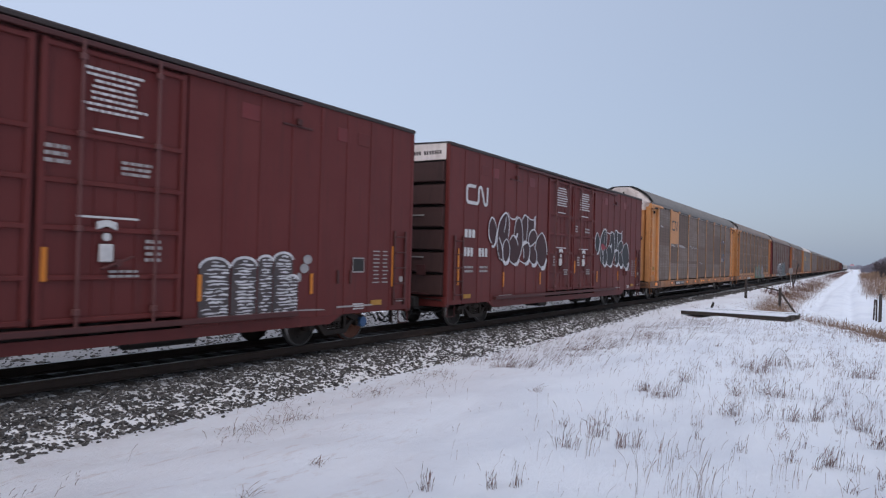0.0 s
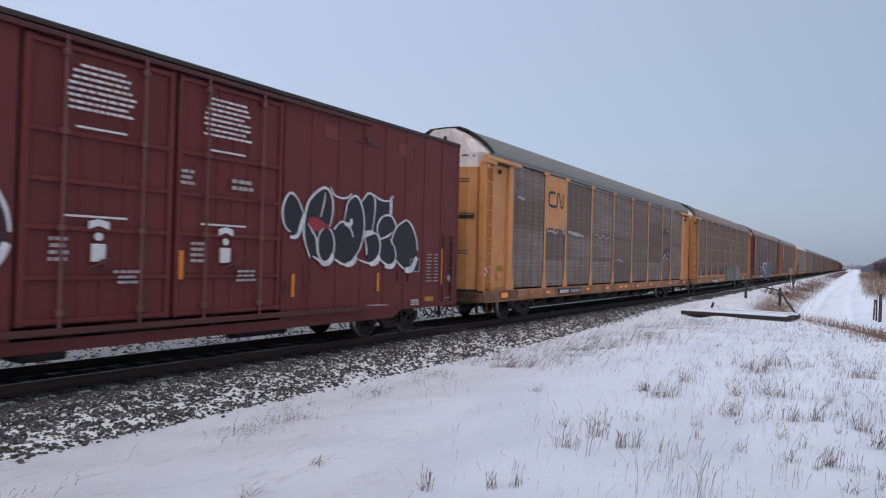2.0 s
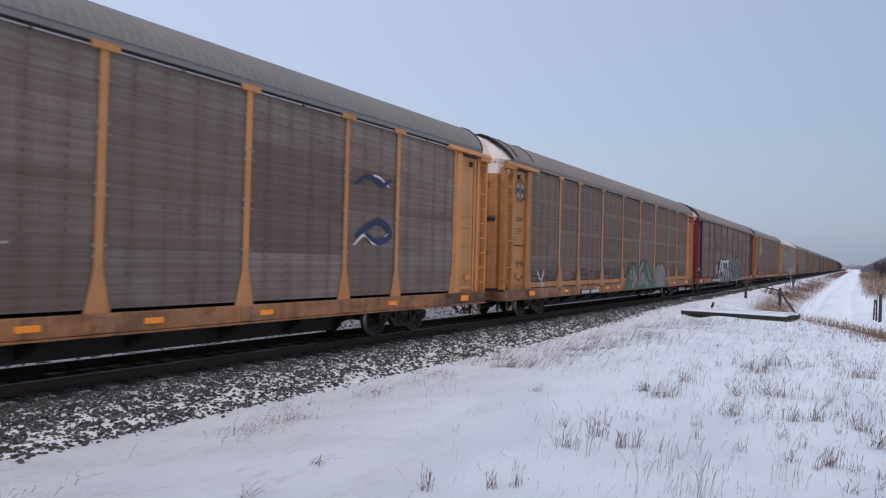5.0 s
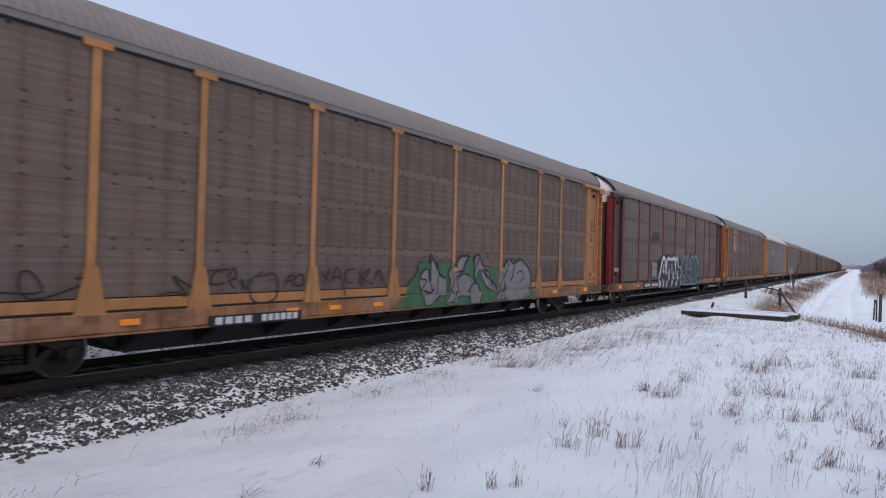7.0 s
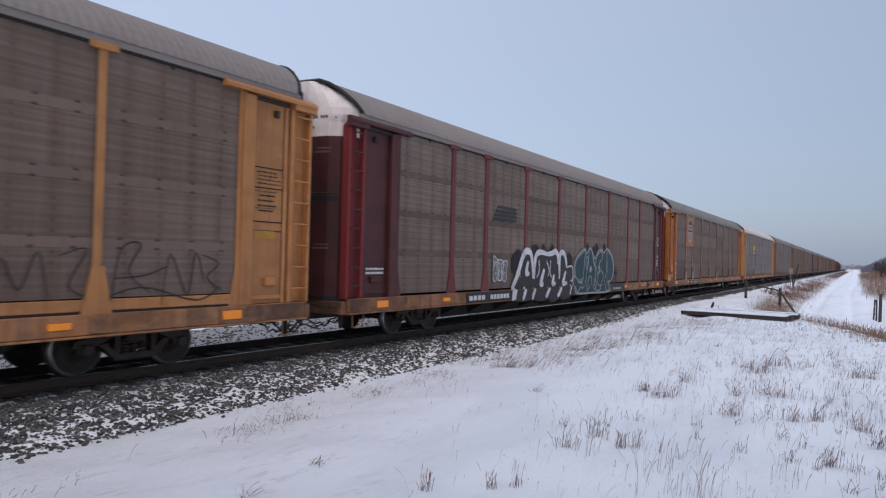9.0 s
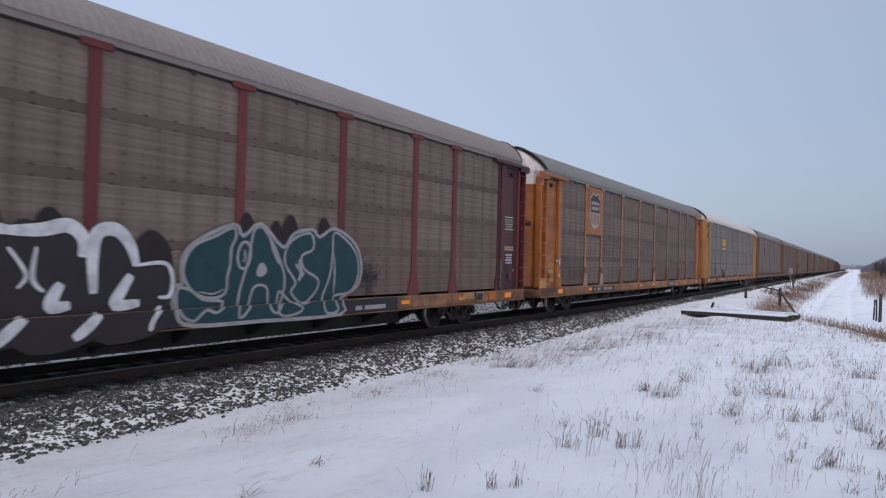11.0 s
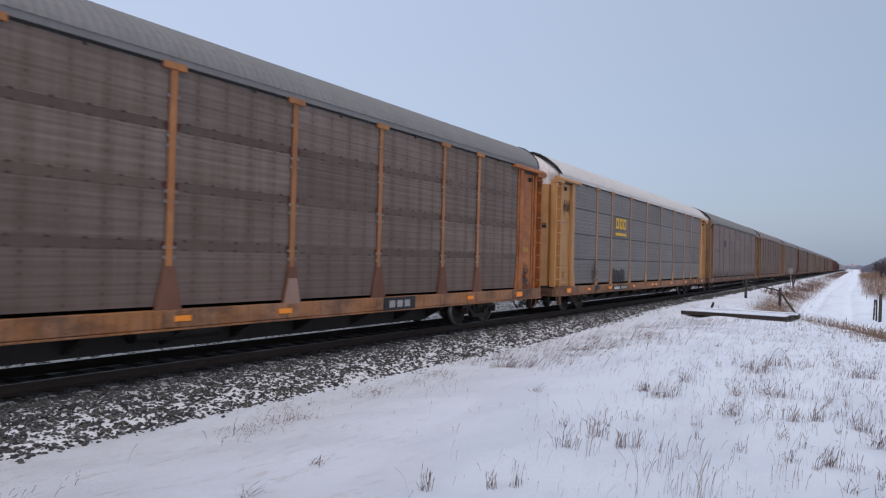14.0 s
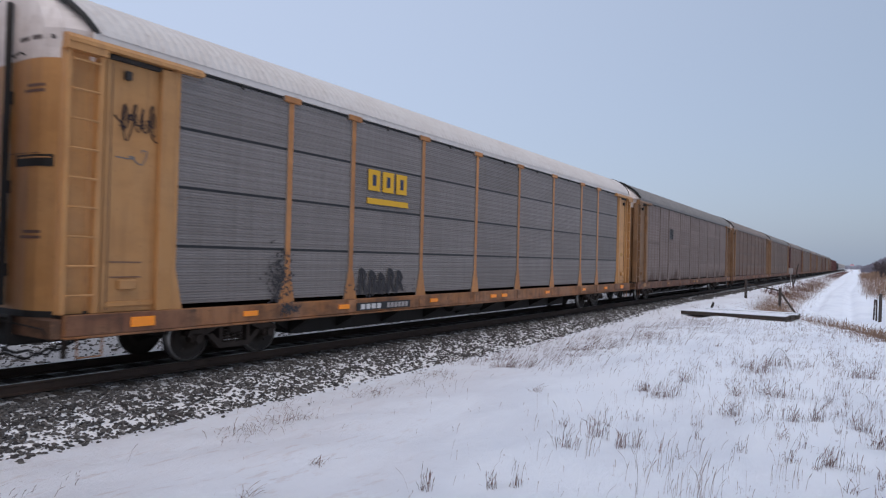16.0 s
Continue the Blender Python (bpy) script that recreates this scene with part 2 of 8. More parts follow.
SPRAY_RUST = plain("dark_red_spray", (0.085, 0.026, 0.023), 0.65, wear=0.6)
SPRAY_THIN = plain("thin_brown_black_spray", (0.040, 0.030, 0.028), 0.6, wear=0.5, scale=5.0)
SMUDGE = plain("grey_black_smudge", (0.045, 0.041, 0.044), 0.65, wear=0.5, scale=6.0)
SPRAY_FAINT = plain("faint_brown_spray", (0.1020, 0.0552, 0.0460), 0.6, wear=0.6, scale=5.0)
SPRAY_GREY = plain("grey_spray", (0.15, 0.145, 0.145), 0.55, wear=0.5)
SPRAY_PALE = plain("pale_grey_spray", (0.34, 0.32, 0.32), 0.55, wear=0.5, scale=4.0)
SPRAY_CHAR = plain("charcoal_spray", (0.030, 0.023, 0.025), 0.55, wear=0.4, scale=3.0)
SHIELD_PALE = plain("pinkish_white_print", (0.46, 0.37, 0.35), 0.6, wear=0.5)
SHIELD_DARK = plain("dark_slate_print", (0.045, 0.040, 0.046), 0.6, wear=0.4)
SHIELD_RED = plain("faded_red_print", (0.1690, 0.0495, 0.0522), 0.6, wear=0.5)
DRIP_BROWN = weathered("brown_drip_stain", (0.095, 0.060, 0.048), (0.12, 0.078, 0.06), (0.05, 0.032, 0.026), 0.7)
SPRAY_PUFF = plain("thin_white_spray", (0.42, 0.40, 0.40), 0.6, wear=0.7, scale=5.0)
SPRAY_GREEN_DARK = plain("dark_green_print", (0.045, 0.07, 0.06), 0.55, wear=0.4)
SPRAY_ASH = plain("ash_brown_spray", (0.085, 0.068, 0.068), 0.6, wear=0.5, scale=5.0)
# oxide red of the tail cars, dulled in the colour for distance haze
TAIL_HAZED = weathered("haze_dulled_car_paint", (0.105, 0.038, 0.034), (0.125, 0.052, 0.046), (0.06, 0.030, 0.028))
SPRAY_TEAL = plain("teal_spray", (0.014, 0.052, 0.062), 0.55, wear=0.5, scale=4.0)
SPRAY_RED = plain("red_spray", (0.30, 0.032, 0.045), 0.5, wear=0.6, scale=4.0)
RAIL_SIDE = weathered("rusty_rail_web", (0.045, 0.030, 0.024), (0.07, 0.045, 0.034), (0.025, 0.02, 0.018), 0.75)
RAIL_TOP = plain("worn_rail_head", (0.16, 0.15, 0.145), 0.35, 0.8)
TIE_WOOD = weathered("creosoted_wood", (0.035, 0.028, 0.024), (0.06, 0.05, 0.043), (0.02, 0.017, 0.015), 0.85)
OLD_WOOD = weathered("weathered_timber", (0.052, 0.042, 0.038), (0.075, 0.062, 0.056), (0.028, 0.023, 0.022), 0.85)
BOX_GREY = plain("pale_grey_cabinet_paint", (0.27, 0.25, 0.25), 0.5)
RED_LAMP = glowing("red_signal_glow", (0.75, 0.12, 0.15), 0.12)


def snow_material():
    m, nt, links, b = node_material("wind_packed_snow", 0.75, 0.0, 0.25)
    v = coords(nt, links, (1, 1, 1), False)
    big, _ = noise_ramp(nt, links, v, 0.22, 0.35, 0.7)
    vs = coords(nt, links, (0.9, 0.35, 1.0), False)
    drift, d1 = noise_ramp(nt, links, vs, 0.8, 0.46, 0.62, 4.0)
    grit, g1 = noise_ramp(nt, links, v, 22.0, 0.66, 0.78, 4.0)
    dusty = nt.new("ShaderNodeAttribute")
    dusty.attribute_name = "dust"
    c = blend(nt, links, big, (0.885, 0.925, 0.99), (0.855, 0.90, 0.975))
    # soft shading of the drifts, put into the colour as blue-grey patches
    c = blend(nt, links, times(nt, links, drift, 0.33), c, (0.63, 0.67, 0.76))
    c = blend(nt, links, times(nt, links, dusty.outputs["Fac"], 0.70), c, (0.825, 0.842, 0.90))
    c = blend(nt, links, times(nt, links, times(nt, links, drift, dusty.outputs["Fac"]), 0.22), c, (0.70, 0.66, 0.68))
    c = blend(nt, links, times(nt, links, grit, 0.30), c, (0.34, 0.28, 0.24))
    # blown dirt and chaff in thin trails along the line
    trail, _ = noise_ramp(nt, links, coords(nt, links, (2.6, 0.7, 1.0), False), 2.4, 0.57, 0.64, 8.0, 0.72)
    c = blend(nt, links, times(nt, links, times(nt, links, trail, dusty.outputs["Fac"]), 0.34), c, (0.56, 0.45, 0.42))
    # bare straw and soil where the wind keeps the snow thin
    bare_a = nt.new("ShaderNodeAttribute")
    bare_a.attribute_name = "bare"
    patch, _ = noise_ramp(nt, links, v, 1.6, 0.42, 0.62, 7.0, 0.75)
    c = blend(nt, links, times(nt, links, patch, bare_a.outputs["Fac"]), c, (0.30, 0.20, 0.155))
    links.new(c, b.inputs["Base Color"])
    h = nt.new("ShaderNodeMath")
    h.operation = "ADD"
    links.new(d1, h.inputs[0])
    _, m1 = noise_ramp(nt, links, coords(nt, links, (1.0, 0.55, 1.0), False), 6.5, 0.4, 0.6, 9.0, 0.78)
    m2 = nt.new("ShaderNodeMath")
    links.new(times(nt, links, g1, 0.12), m2.inputs[0])
    # wind crust in fine ridges
    _, crust = noise_ramp(nt, links, coords(nt, links, (3.2, 0.8, 1.0), False), 3.0, 0.4, 0.6, 9.0, 0.72)
    m3 = nt.new("ShaderNodeMath")
    links.new(times(nt, links, m1, 0.80), m3.inputs[0])
    links.new(times(nt, links, crust, 0.60), m3.inputs[1])
    links.new(m3.outputs[0], m2.inputs[1])
    links.new(m2.outputs[0], h.inputs[1])
    bump(nt, links, b, h.outputs[0], 0.76, 0.10)
    return m


def ballast_material():
    m, nt, links, b = node_material("crushed_rock_bed", 0.85)
    v = coords(nt, links, (1, 1, 1), False)
    vor = nt.new("ShaderNodeTexVoronoi")
    vor.inputs["Scale"].default_value = 19.0
    links.new(v, vor.inputs["Vector"])
    sn, _ = noise_ramp(nt, links, v, 6.0, 0.30, 0.42, 7.0, 0.75)
    sat = nt.new("ShaderNodeAttribute")
    sat.attribute_name = "snow"
    rock = blend(nt, links, vor.outputs["Distance"], (0.060, 0.056, 0.055), (0.018, 0.016, 0.016))
    add = nt.new("ShaderNodeMath")
    add.operation = "MULTIPLY"
    links.new(sn, add.inputs[0])
    links.new(sat.outputs["Fac"], add.inputs[1])
    c = blend(nt, links, add.outputs[0], rock, (0.80, 0.80, 0.82))
    links.new(c, b.inputs["Base Color"])
    bump(nt, links, b, vor.outputs["Distance"], 0.8, 0.04)
    return m


def stone_material():
    m, nt, links, b = node_material("ballast_stone", 0.8)
    geo = nt.new("ShaderNodeNewGeometry")
    ramp = nt.new("ShaderNodeMapRange")
    ramp.inputs["To Min"].default_value, ramp.inputs["To Max"].default_value = 0.0, 1.0
    links.new(geo.outputs["Random Per Island"], ramp.inputs["Value"])
    c = blend(nt, links, ramp.outputs[0], (0.028, 0.026, 0.027), (0.140, 0.132, 0.126))
    v = coords(nt, links, (1, 1, 1), False)
    f, fine = noise_ramp(nt, links, v, 30.0, 0.35, 0.7)
    c = blend(nt, links, times(nt, links, f, 0.4), c, (0.02, 0.018, 0.018))
    links.new(c, b.inputs["Base Color"])
    bump(nt, links, b, fine, 0.4, 0.01)
    return m


def straw_material(name, a, bcol):
    m, nt, links, b = node_material(name, 0.8)
    geo = nt.new("ShaderNodeNewGeometry")
    c = blend(nt, links, geo.outputs["Random Per Island"], a, bcol)
    links.new(c, b.inputs["Base Color"])
    return m


SNOW, BALLAST, STONE = snow_material(), ballast_material(), stone_material()
STRAW = straw_material("dry_straw", (0.27, 0.17, 0.14), (0.105, 0.066, 0.058))
STRAW_RED = straw_material("reddish_straw", (0.21, 0.125, 0.108), (0.075, 0.045, 0.044))
STRAW_PALE = straw_material("pale_straw", (0.31, 0.205, 0.145), (0.155, 0.100, 0.076))
WEED = straw_material("dead_brown_weed", (0.1904, 0.0950, 0.0750), (0.0560, 0.0290, 0.0270))
TWIG = straw_material("bare_twig", (0.120, 0.092, 0.095), (0.070, 0.055, 0.060))
BARK = weathered("grey_bark", (0.075, 0.06, 0.055), (0.10, 0.08, 0.075), (0.04, 0.033, 0.03), 0.9)
# both far woods carry the haze as a pale bluish colour
FAR_WOOD_HAZED = straw_material("far_bare_wood_in_haze", (0.2183, 0.2064, 0.2480), (0.1770, 0.1692, 0.2083))
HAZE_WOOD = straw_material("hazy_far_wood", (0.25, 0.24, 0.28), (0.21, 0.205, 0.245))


# ---- mesh tools ----
class Geo:
    """Collects corners and faces of one mesh."""

    def __init__(self):
        self.v, self.f = [], []

    def add(self, verts, faces):
        n = len(self.v)
        self.v += [tuple(p) for p in verts]
        self.f += [tuple(n + i for i in q) for q in faces]
        return self

    def box(self, x0, x1, y0, y1, z0, z1, c=0.0):
        if x0 > x1:
            x0, x1 = x1, x0
        if y0 > y1:
            y0, y1 = y1, y0
        if c <= 0:
            return self.add([(x, y, z) for x in (x0, x1) for y in (y0, y1) for z in (z0, z1)],
                            [(0, 1, 3, 2), (4, 6, 7, 5), (0, 4, 5, 1), (2, 3, 7, 6), (0, 2, 6, 4), (1, 5, 7, 3)])
        # chamfered box: three corner points at each of the eight corners
        pts, idx = [], {}
        for i, x in enumerate((x0, x1)):
            for j, y in enumerate((y0, y1)):
                for k, z in enumerate((z0, z1)):
                    sx, sy, sz = (c if not i else -c), (c if not j else -c), (c if not k else -c)
                    for a, p in enumerate(((x, y + sy, z + sz), (x + sx, y, z + sz), (x + sx, y + sy, z))):
                        idx[i, j, k, a] = len(pts)
                        pts.append(p)
        fs = []
        for i in (0, 1):
            q = [idx[i, 0, 0, 0], idx[i, 1, 0, 0], idx[i, 1, 1, 0], idx[i, 0, 1, 0]]
            fs.append(q if i else q[::-1])
            q = [idx[0, i, 0, 1], idx[1, i, 0, 1], idx[1, i, 1, 1], idx[0, i, 1, 1]]
            fs.append(q[::-1] if i else q)
            q = [idx[0, 0, i, 2], idx[1, 0, i, 2], idx[1, 1, i, 2], idx[0, 1, i, 2]]
            fs.append(q if i else q[::-1])
            for j in (0, 1):
                fs.append([idx[0, i, j, 1], idx[1, i, j, 1], idx[1, i, j, 2], idx[0, i, j, 2]])
                fs.append([idx[i, 0, j, 0], idx[i, 1, j, 0], idx[i, 1, j, 2], idx[i, 0, j, 2]])
                fs.append([idx[i, j, 0, 0], idx[i, j, 1, 0], idx[i, j, 1, 1], idx[i, j, 0, 1]])
        for i in (0, 1):
            for j in (0, 1):
                for k in (0, 1):
                    fs.append([idx[i, j, k, 0], idx[i, j, k, 1], idx[i, j, k, 2]])
        return self.add(pts, fs)

    def prism(self, outline, axis, a, b):
        """An outline of 2D points carried from a to b along an axis."""
        n = len(outline)

        def at(p, t):
            return (t, p[0], p[1]) if axis == "x" else (p[0], t, p[1]) if axis == "y" else (p[0], p[1], t)
        vs = [at(p, a) for p in outline] + [at(p, b) for p in outline]
        fs = [tuple(range(n - 1, -1, -1)), tuple(range(n, 2 * n))]
        fs += [(i, (i + 1) % n, n + (i + 1) % n, n + i) for i in range(n)]
        return self.add(vs, fs)

    def tube(self, p, q, r, n=6, r2=None):
        p, q = Vector(p), Vector(q)
        d = (q - p).normalized()
        u = d.orthogonal().normalized()
        w = d.cross(u)
        r2 = r if r2 is None else r2
        vs = [p + (u * math.cos(t) + w * math.sin(t)) * r for t in (2 * math.pi * i / n for i in range(n))]
        vs += [q + (u * math.cos(t) + w * math.sin(t)) * r2 for t in (2 * math.pi * i / n for i in range(n))]
        fs = [(i, (i + 1) % n, n + (i + 1) % n, n + i) for i in range(n)] + [tuple(range(n - 1, -1, -1)), tuple(range(n, 2 * n))]
        return self.add(vs, fs)

    def path(self, pts, r, n=5):
        """One bent bar: rings of corners along the points, closed at both ends."""
        p = [Vector(q) for q in pts]
        m = len(p)
        u, vs = None, []
        for i in range(m):
            d = (p[min(i + 1, m - 1)] - p[max(i - 1, 0)]).normalized()
            u = d.orthogonal().normalized() if u is None else (u - d * u.dot(d)).normalized()
            w = d.cross(u)
            vs += [p[i] + (u * math.cos(t) + w * math.sin(t)) * r for t in (2 * math.pi * k / n for k in range(n))]
        fs = [(i * n + k, i * n + (k + 1) % n, (i + 1) * n + (k + 1) % n, (i + 1) * n + k) for i in range(m - 1) for k in range(n)]
        fs += [tuple(range(n - 1, -1, -1)), tuple(range((m - 1) * n, m * n))]
        return self.add(vs, fs)

    def lathe(self, profile, n, x_axis=True):
        """Turn (radius, along) points round the x axis."""
        k = len(profile)
        vs, fs = [], []
        for i in range(n):
            t = 2 * math.pi * i / n
            vs += [(a, r * math.cos(t), r * math.sin(t)) for r, a in profile]
        for i in range(n):
            for j in range(k - 1):
                fs.append((i * k + j, i * k + j + 1, (i + 1) % n * k + j + 1, (i + 1) % n * k + j))
        return self.add(vs, fs)

    def mesh(self, name, mat, smooth=False):
        me = bpy.data.meshes.new(name)
        me.from_pydata(self.v, [], self.f)
        bm = bmesh.new()
        bm.from_mesh(me)
        if len(bm.faces) < 9000:
            bmesh.ops.recalc_face_normals(bm, faces=bm.faces)
        bm.to_mesh(me)
        bm.free()
        me.materials.append(mat)
        if smooth:
            for p in me.polygons:
                p.use_smooth = True
        return me


def part(name, geo, mat, parent, label="", at=None, smooth=False):
    """One mesh object under a thing or a part. geo may be a mesh that is shared."""
    me = geo.mesh(name, mat, smooth) if isinstance(geo, Geo) else geo
    ob = new(name, me)
    ob.parent = parent
    if at is not None:
        ob.location = at
    if label:
        ob["label"] = label
    return ob


def thing(name, label, category, group="", kind="", geo=None, mat=None, smooth=False):
    ob = new(name, geo.mesh(name, mat, smooth) if geo else None)
    return tagged(ob, label, category, group, kind)


# ---- the line of the track ----
def bend(y):
    t = min(max((y - BEND_FROM) / (BEND_TO - BEND_FROM), 0.0), 1.0)
    return -BEND * ((BEND_TO - BEND_FROM) * t * t / 2 + max(y - BEND_TO, 0.0))


def heading(y):
    return math.degrees(BEND * min(max((y - BEND_FROM) / (BEND_TO - BEND_FROM), 0.0), 1.0))


def bend_array(y):
    t = np.clip((y - BEND_FROM) / (BEND_TO - BEND_FROM), 0, 1)
    return -BEND * ((BEND_TO - BEND_FROM) * t * t / 2 + np.maximum(y - BEND_TO, 0))


# ---- ground ----
def smooth_step(t):
    t = np.clip(t, 0, 1)
    return t * t * (3 - 2 * t)


EDGE_Y = (-200.0, 8.0, 18.0, 23.6, 28.0, 32.2, 36.0, 42.0, 55.0, 80.0, 400.0, 3000.0)
EDGE_X = (60.0, 30.0, 15.0, 12.1, 11.0, 9.3, 7.5, 5.9, 5.3, 5.1, 4.4, 4.0)


def land(xr, y):
    """Height of the ground; xr is the distance from the track's axis."""
    a = np.abs(xr)
    shelf = -0.44 + 0.30 * smooth_step((a - 3.0) / 5.5) * smooth_step((44 - y) / 22)
    edge = np.interp(y, EDGE_Y, EDGE_X)
    edge = edge + smooth_step((y - 36) / 10) * (0.35 * np.sin(0.33 * y) + 0.22 * np.sin(0.87 * y + 1))
    low = np.interp(y, (-200, 40, 120, 400), (-0.95, -0.95, -0.85, -0.60)) - shelf
    fall = smooth_step((xr - edge) / 2.0)
    ruts = -0.20 * (np.exp(-((xr - 8.2 - 0.35 * np.sin(0.05 * y)) / 0.3) ** 2) + np.exp(-((xr - 10.4 - 0.35 * np.sin(0.05 * y)) / 0.3) ** 2)) * smooth_step((y - 34) / 10)
    verge = 0.40 * smooth_step((xr - 11.5) / 1.5) * smooth_step((y - 30) / 10)
    far_left = -0.2 * smooth_step((-xr - 2) / 1.0) - 0.4 * smooth_step((-xr - 9) / 6)
    # farther along, the snow lies higher against the stones
    drifted = smooth_step((y - 16) / 22) * (xr > 0)
    shelf = shelf + 0.22 * drifted * smooth_step((5.2 - a) / 1.8)
    under = -0.45 * smooth_step((3.1 - 0.75 * drifted - a) / (1.2 - 0.4 * drifted))
    # a drift against the timbers
    heap = 0.09 * np.exp(-((xr - 6.1) / 0.9) ** 2 - ((y - 31.55) / 0.45) ** 2)
    return shelf + np.where(xr > 0, (low + verge + ruts) * fall, far_left) + under + heap


def ripple(x, y):
    """Small wind drifts."""
    return 1.15 * (0.022 * np.sin(1.7 * x + 0.9 * y + 1.3 * np.sin(0.6 * y)) + 0.018 * np.sin(3.1 * y - 2.3 * x + 2.0 * np.sin(0.8 * x))
            + 0.010 * np.sin(6.3 * x + 4.1 * y + 1.5 * np.sin(2.0 * y)))


def height(x, y):
    x, y = np.asarray(x, float), np.asarray(y, float)
    xr = x - bend_array(y)
    fade = smooth_step((np.abs(xr) - 2.9) / 1.2) * smooth_step((46 - y) / 16)
    return land(xr, y) + ripple(x, y) * fade


def sheet(name, xs, ys, zf, mat, attrs=None, follow=True):
    """A grid laid along the track; attrs: name -> function of (xr, y)."""
    XR, Y = np.meshgrid(np.array(xs, float), np.array(ys, float))
    X = XR + (bend_array(Y) if follow else 0)
    Z = zf(XR, X, Y)
    n, k = XR.shape
    vs = np.stack([X, Y, Z], -1).reshape(-1, 3)
    i = np.arange((n - 1) * k).reshape(n - 1, k)[:, :-1].ravel()
    fs = np.stack([i, i + 1, i + k + 1, i + k], 1)
    me = bpy.data.meshes.new(name)
    me.from_pydata(vs.tolist(), [], fs.tolist())
    me.materials.append(mat)
    for key, fn in (attrs or {}).items():
        at = me.attributes.new(key, "FLOAT", "POINT")
        at.data.foreach_set("value", fn(XR, Y).ravel().astype(np.float32))
    for p in me.polygons:
        p.use_smooth = True
    return new(name, me)


def spread(stops):
    out = []
    for a, b, step in stops:
        out += list(np.arange(a, b, step))
    return out


def bare(xr, y):
    """How much straw shows: the bank above the lane, its far verge, the strip by the stones."""
    edge = np.interp(y, EDGE_Y, EDGE_X)
    bank = smooth_step((xr - edge + 0.6) / 0.8) * smooth_step((edge + 2.2 - xr) / 0.8) * smooth_step((y - 22) / 8)
    strip = smooth_step((4.9 - xr) / 1.2) * smooth_step((xr - 3.0) / 0.4) * 0.10
    rough_bank = smooth_step((xr - 3.6) / 1.0) * smooth_step((edge + 1.5 - xr)) * smooth_step((y - 45) / 20)
    verge = smooth_step((xr - np.interp(y, (40, 60, 85), (14.5, 13.0, 11.3))) / 0.5) * smooth_step((30 - xr) / 12) * smooth_step((y - 40) / 12)
    return np.clip(bank + strip + rough_bank + verge, 0, 1)


def dust(xr, y):
    """Soiled snow along the stones, fading out over the meadow."""
    reach = np.interp(y, (-10, 4, 12, 30, 60), (8.2, 7.6, 5.4, 4.6, 4.4)) + 0.5 * np.sin(0.8 * y + 0.6 * xr)
    return np.clip(smooth_step((reach + 1.6 - xr) / 3.2), 0, 1) * np.interp(y, (20, 40), (1.0, 0.6))


GX = spread([(-900, -200, 100), (-200, -40, 20), (-40, -10, 3), (-10, -3.5, 0.6), (-3.5, 14, 0.16), (14, 30, 1), (30, 100, 10), (100, 1000, 100)]) + [1000]
GY = spread([(-120, -20, 20), (-20, 0, 2), (0, 36, 0.2), (36, 70, 0.8), (70, 160, 4), (160, 500, 20), (500, 3200, 150)]) + [3200]
ground = sheet("ground", GX, GY, lambda xr, x, y: height(x, y), SNOW, {"bare": bare, "dust": dust})
tagged(ground, "wind-packed snow with straw showing through beside a railway", "snow", kind="structure")


def bed_height(a):
    """Profile of the stone bed by the distance from the track's axis."""
    return np.interp(a, (0, 1.25, 1.55, 1.95, 3.05, 3.4), (-0.20, -0.20, -0.19, -0.23, -0.45, -0.62))


bed = sheet("ballast_bed", spread([(-8.8, -3.4, 0.3), (-3.4, 3.4, 0.1)]) + [3.4], spread([(-30, 80, 0.5), (80, 1000, 10)]) + [1000],
            lambda xr, x, y: np.where(xr < -1.9, np.interp(-xr, (1.9, 3.0, 8.4, 8.8), (-0.23, -0.42, -0.42, -0.75)), bed_height(np.abs(xr))) + 0.012 * np.sin(9 * xr + 5 * y), BALLAST,
            {"snow": lambda xr, y: np.where(xr < -2.0, 0.34, 1.0) * np.interp(y, (60, 110, 160), (1.0, 0.6, 0.35)) * np.interp(np.abs(xr), (0, 0.98, 1.06, 1.18, 1.28, 1.6, 1.85, 2.3, 2.6, 3.3), (0.08, 0.12, 0.75, 0.75, 0.35, 0.6, 0.75, 1.0, 1.0, 1.0))})
tagged(bed, "dark crushed stone railway bed dusted with snow", "ballast", kind="structure")


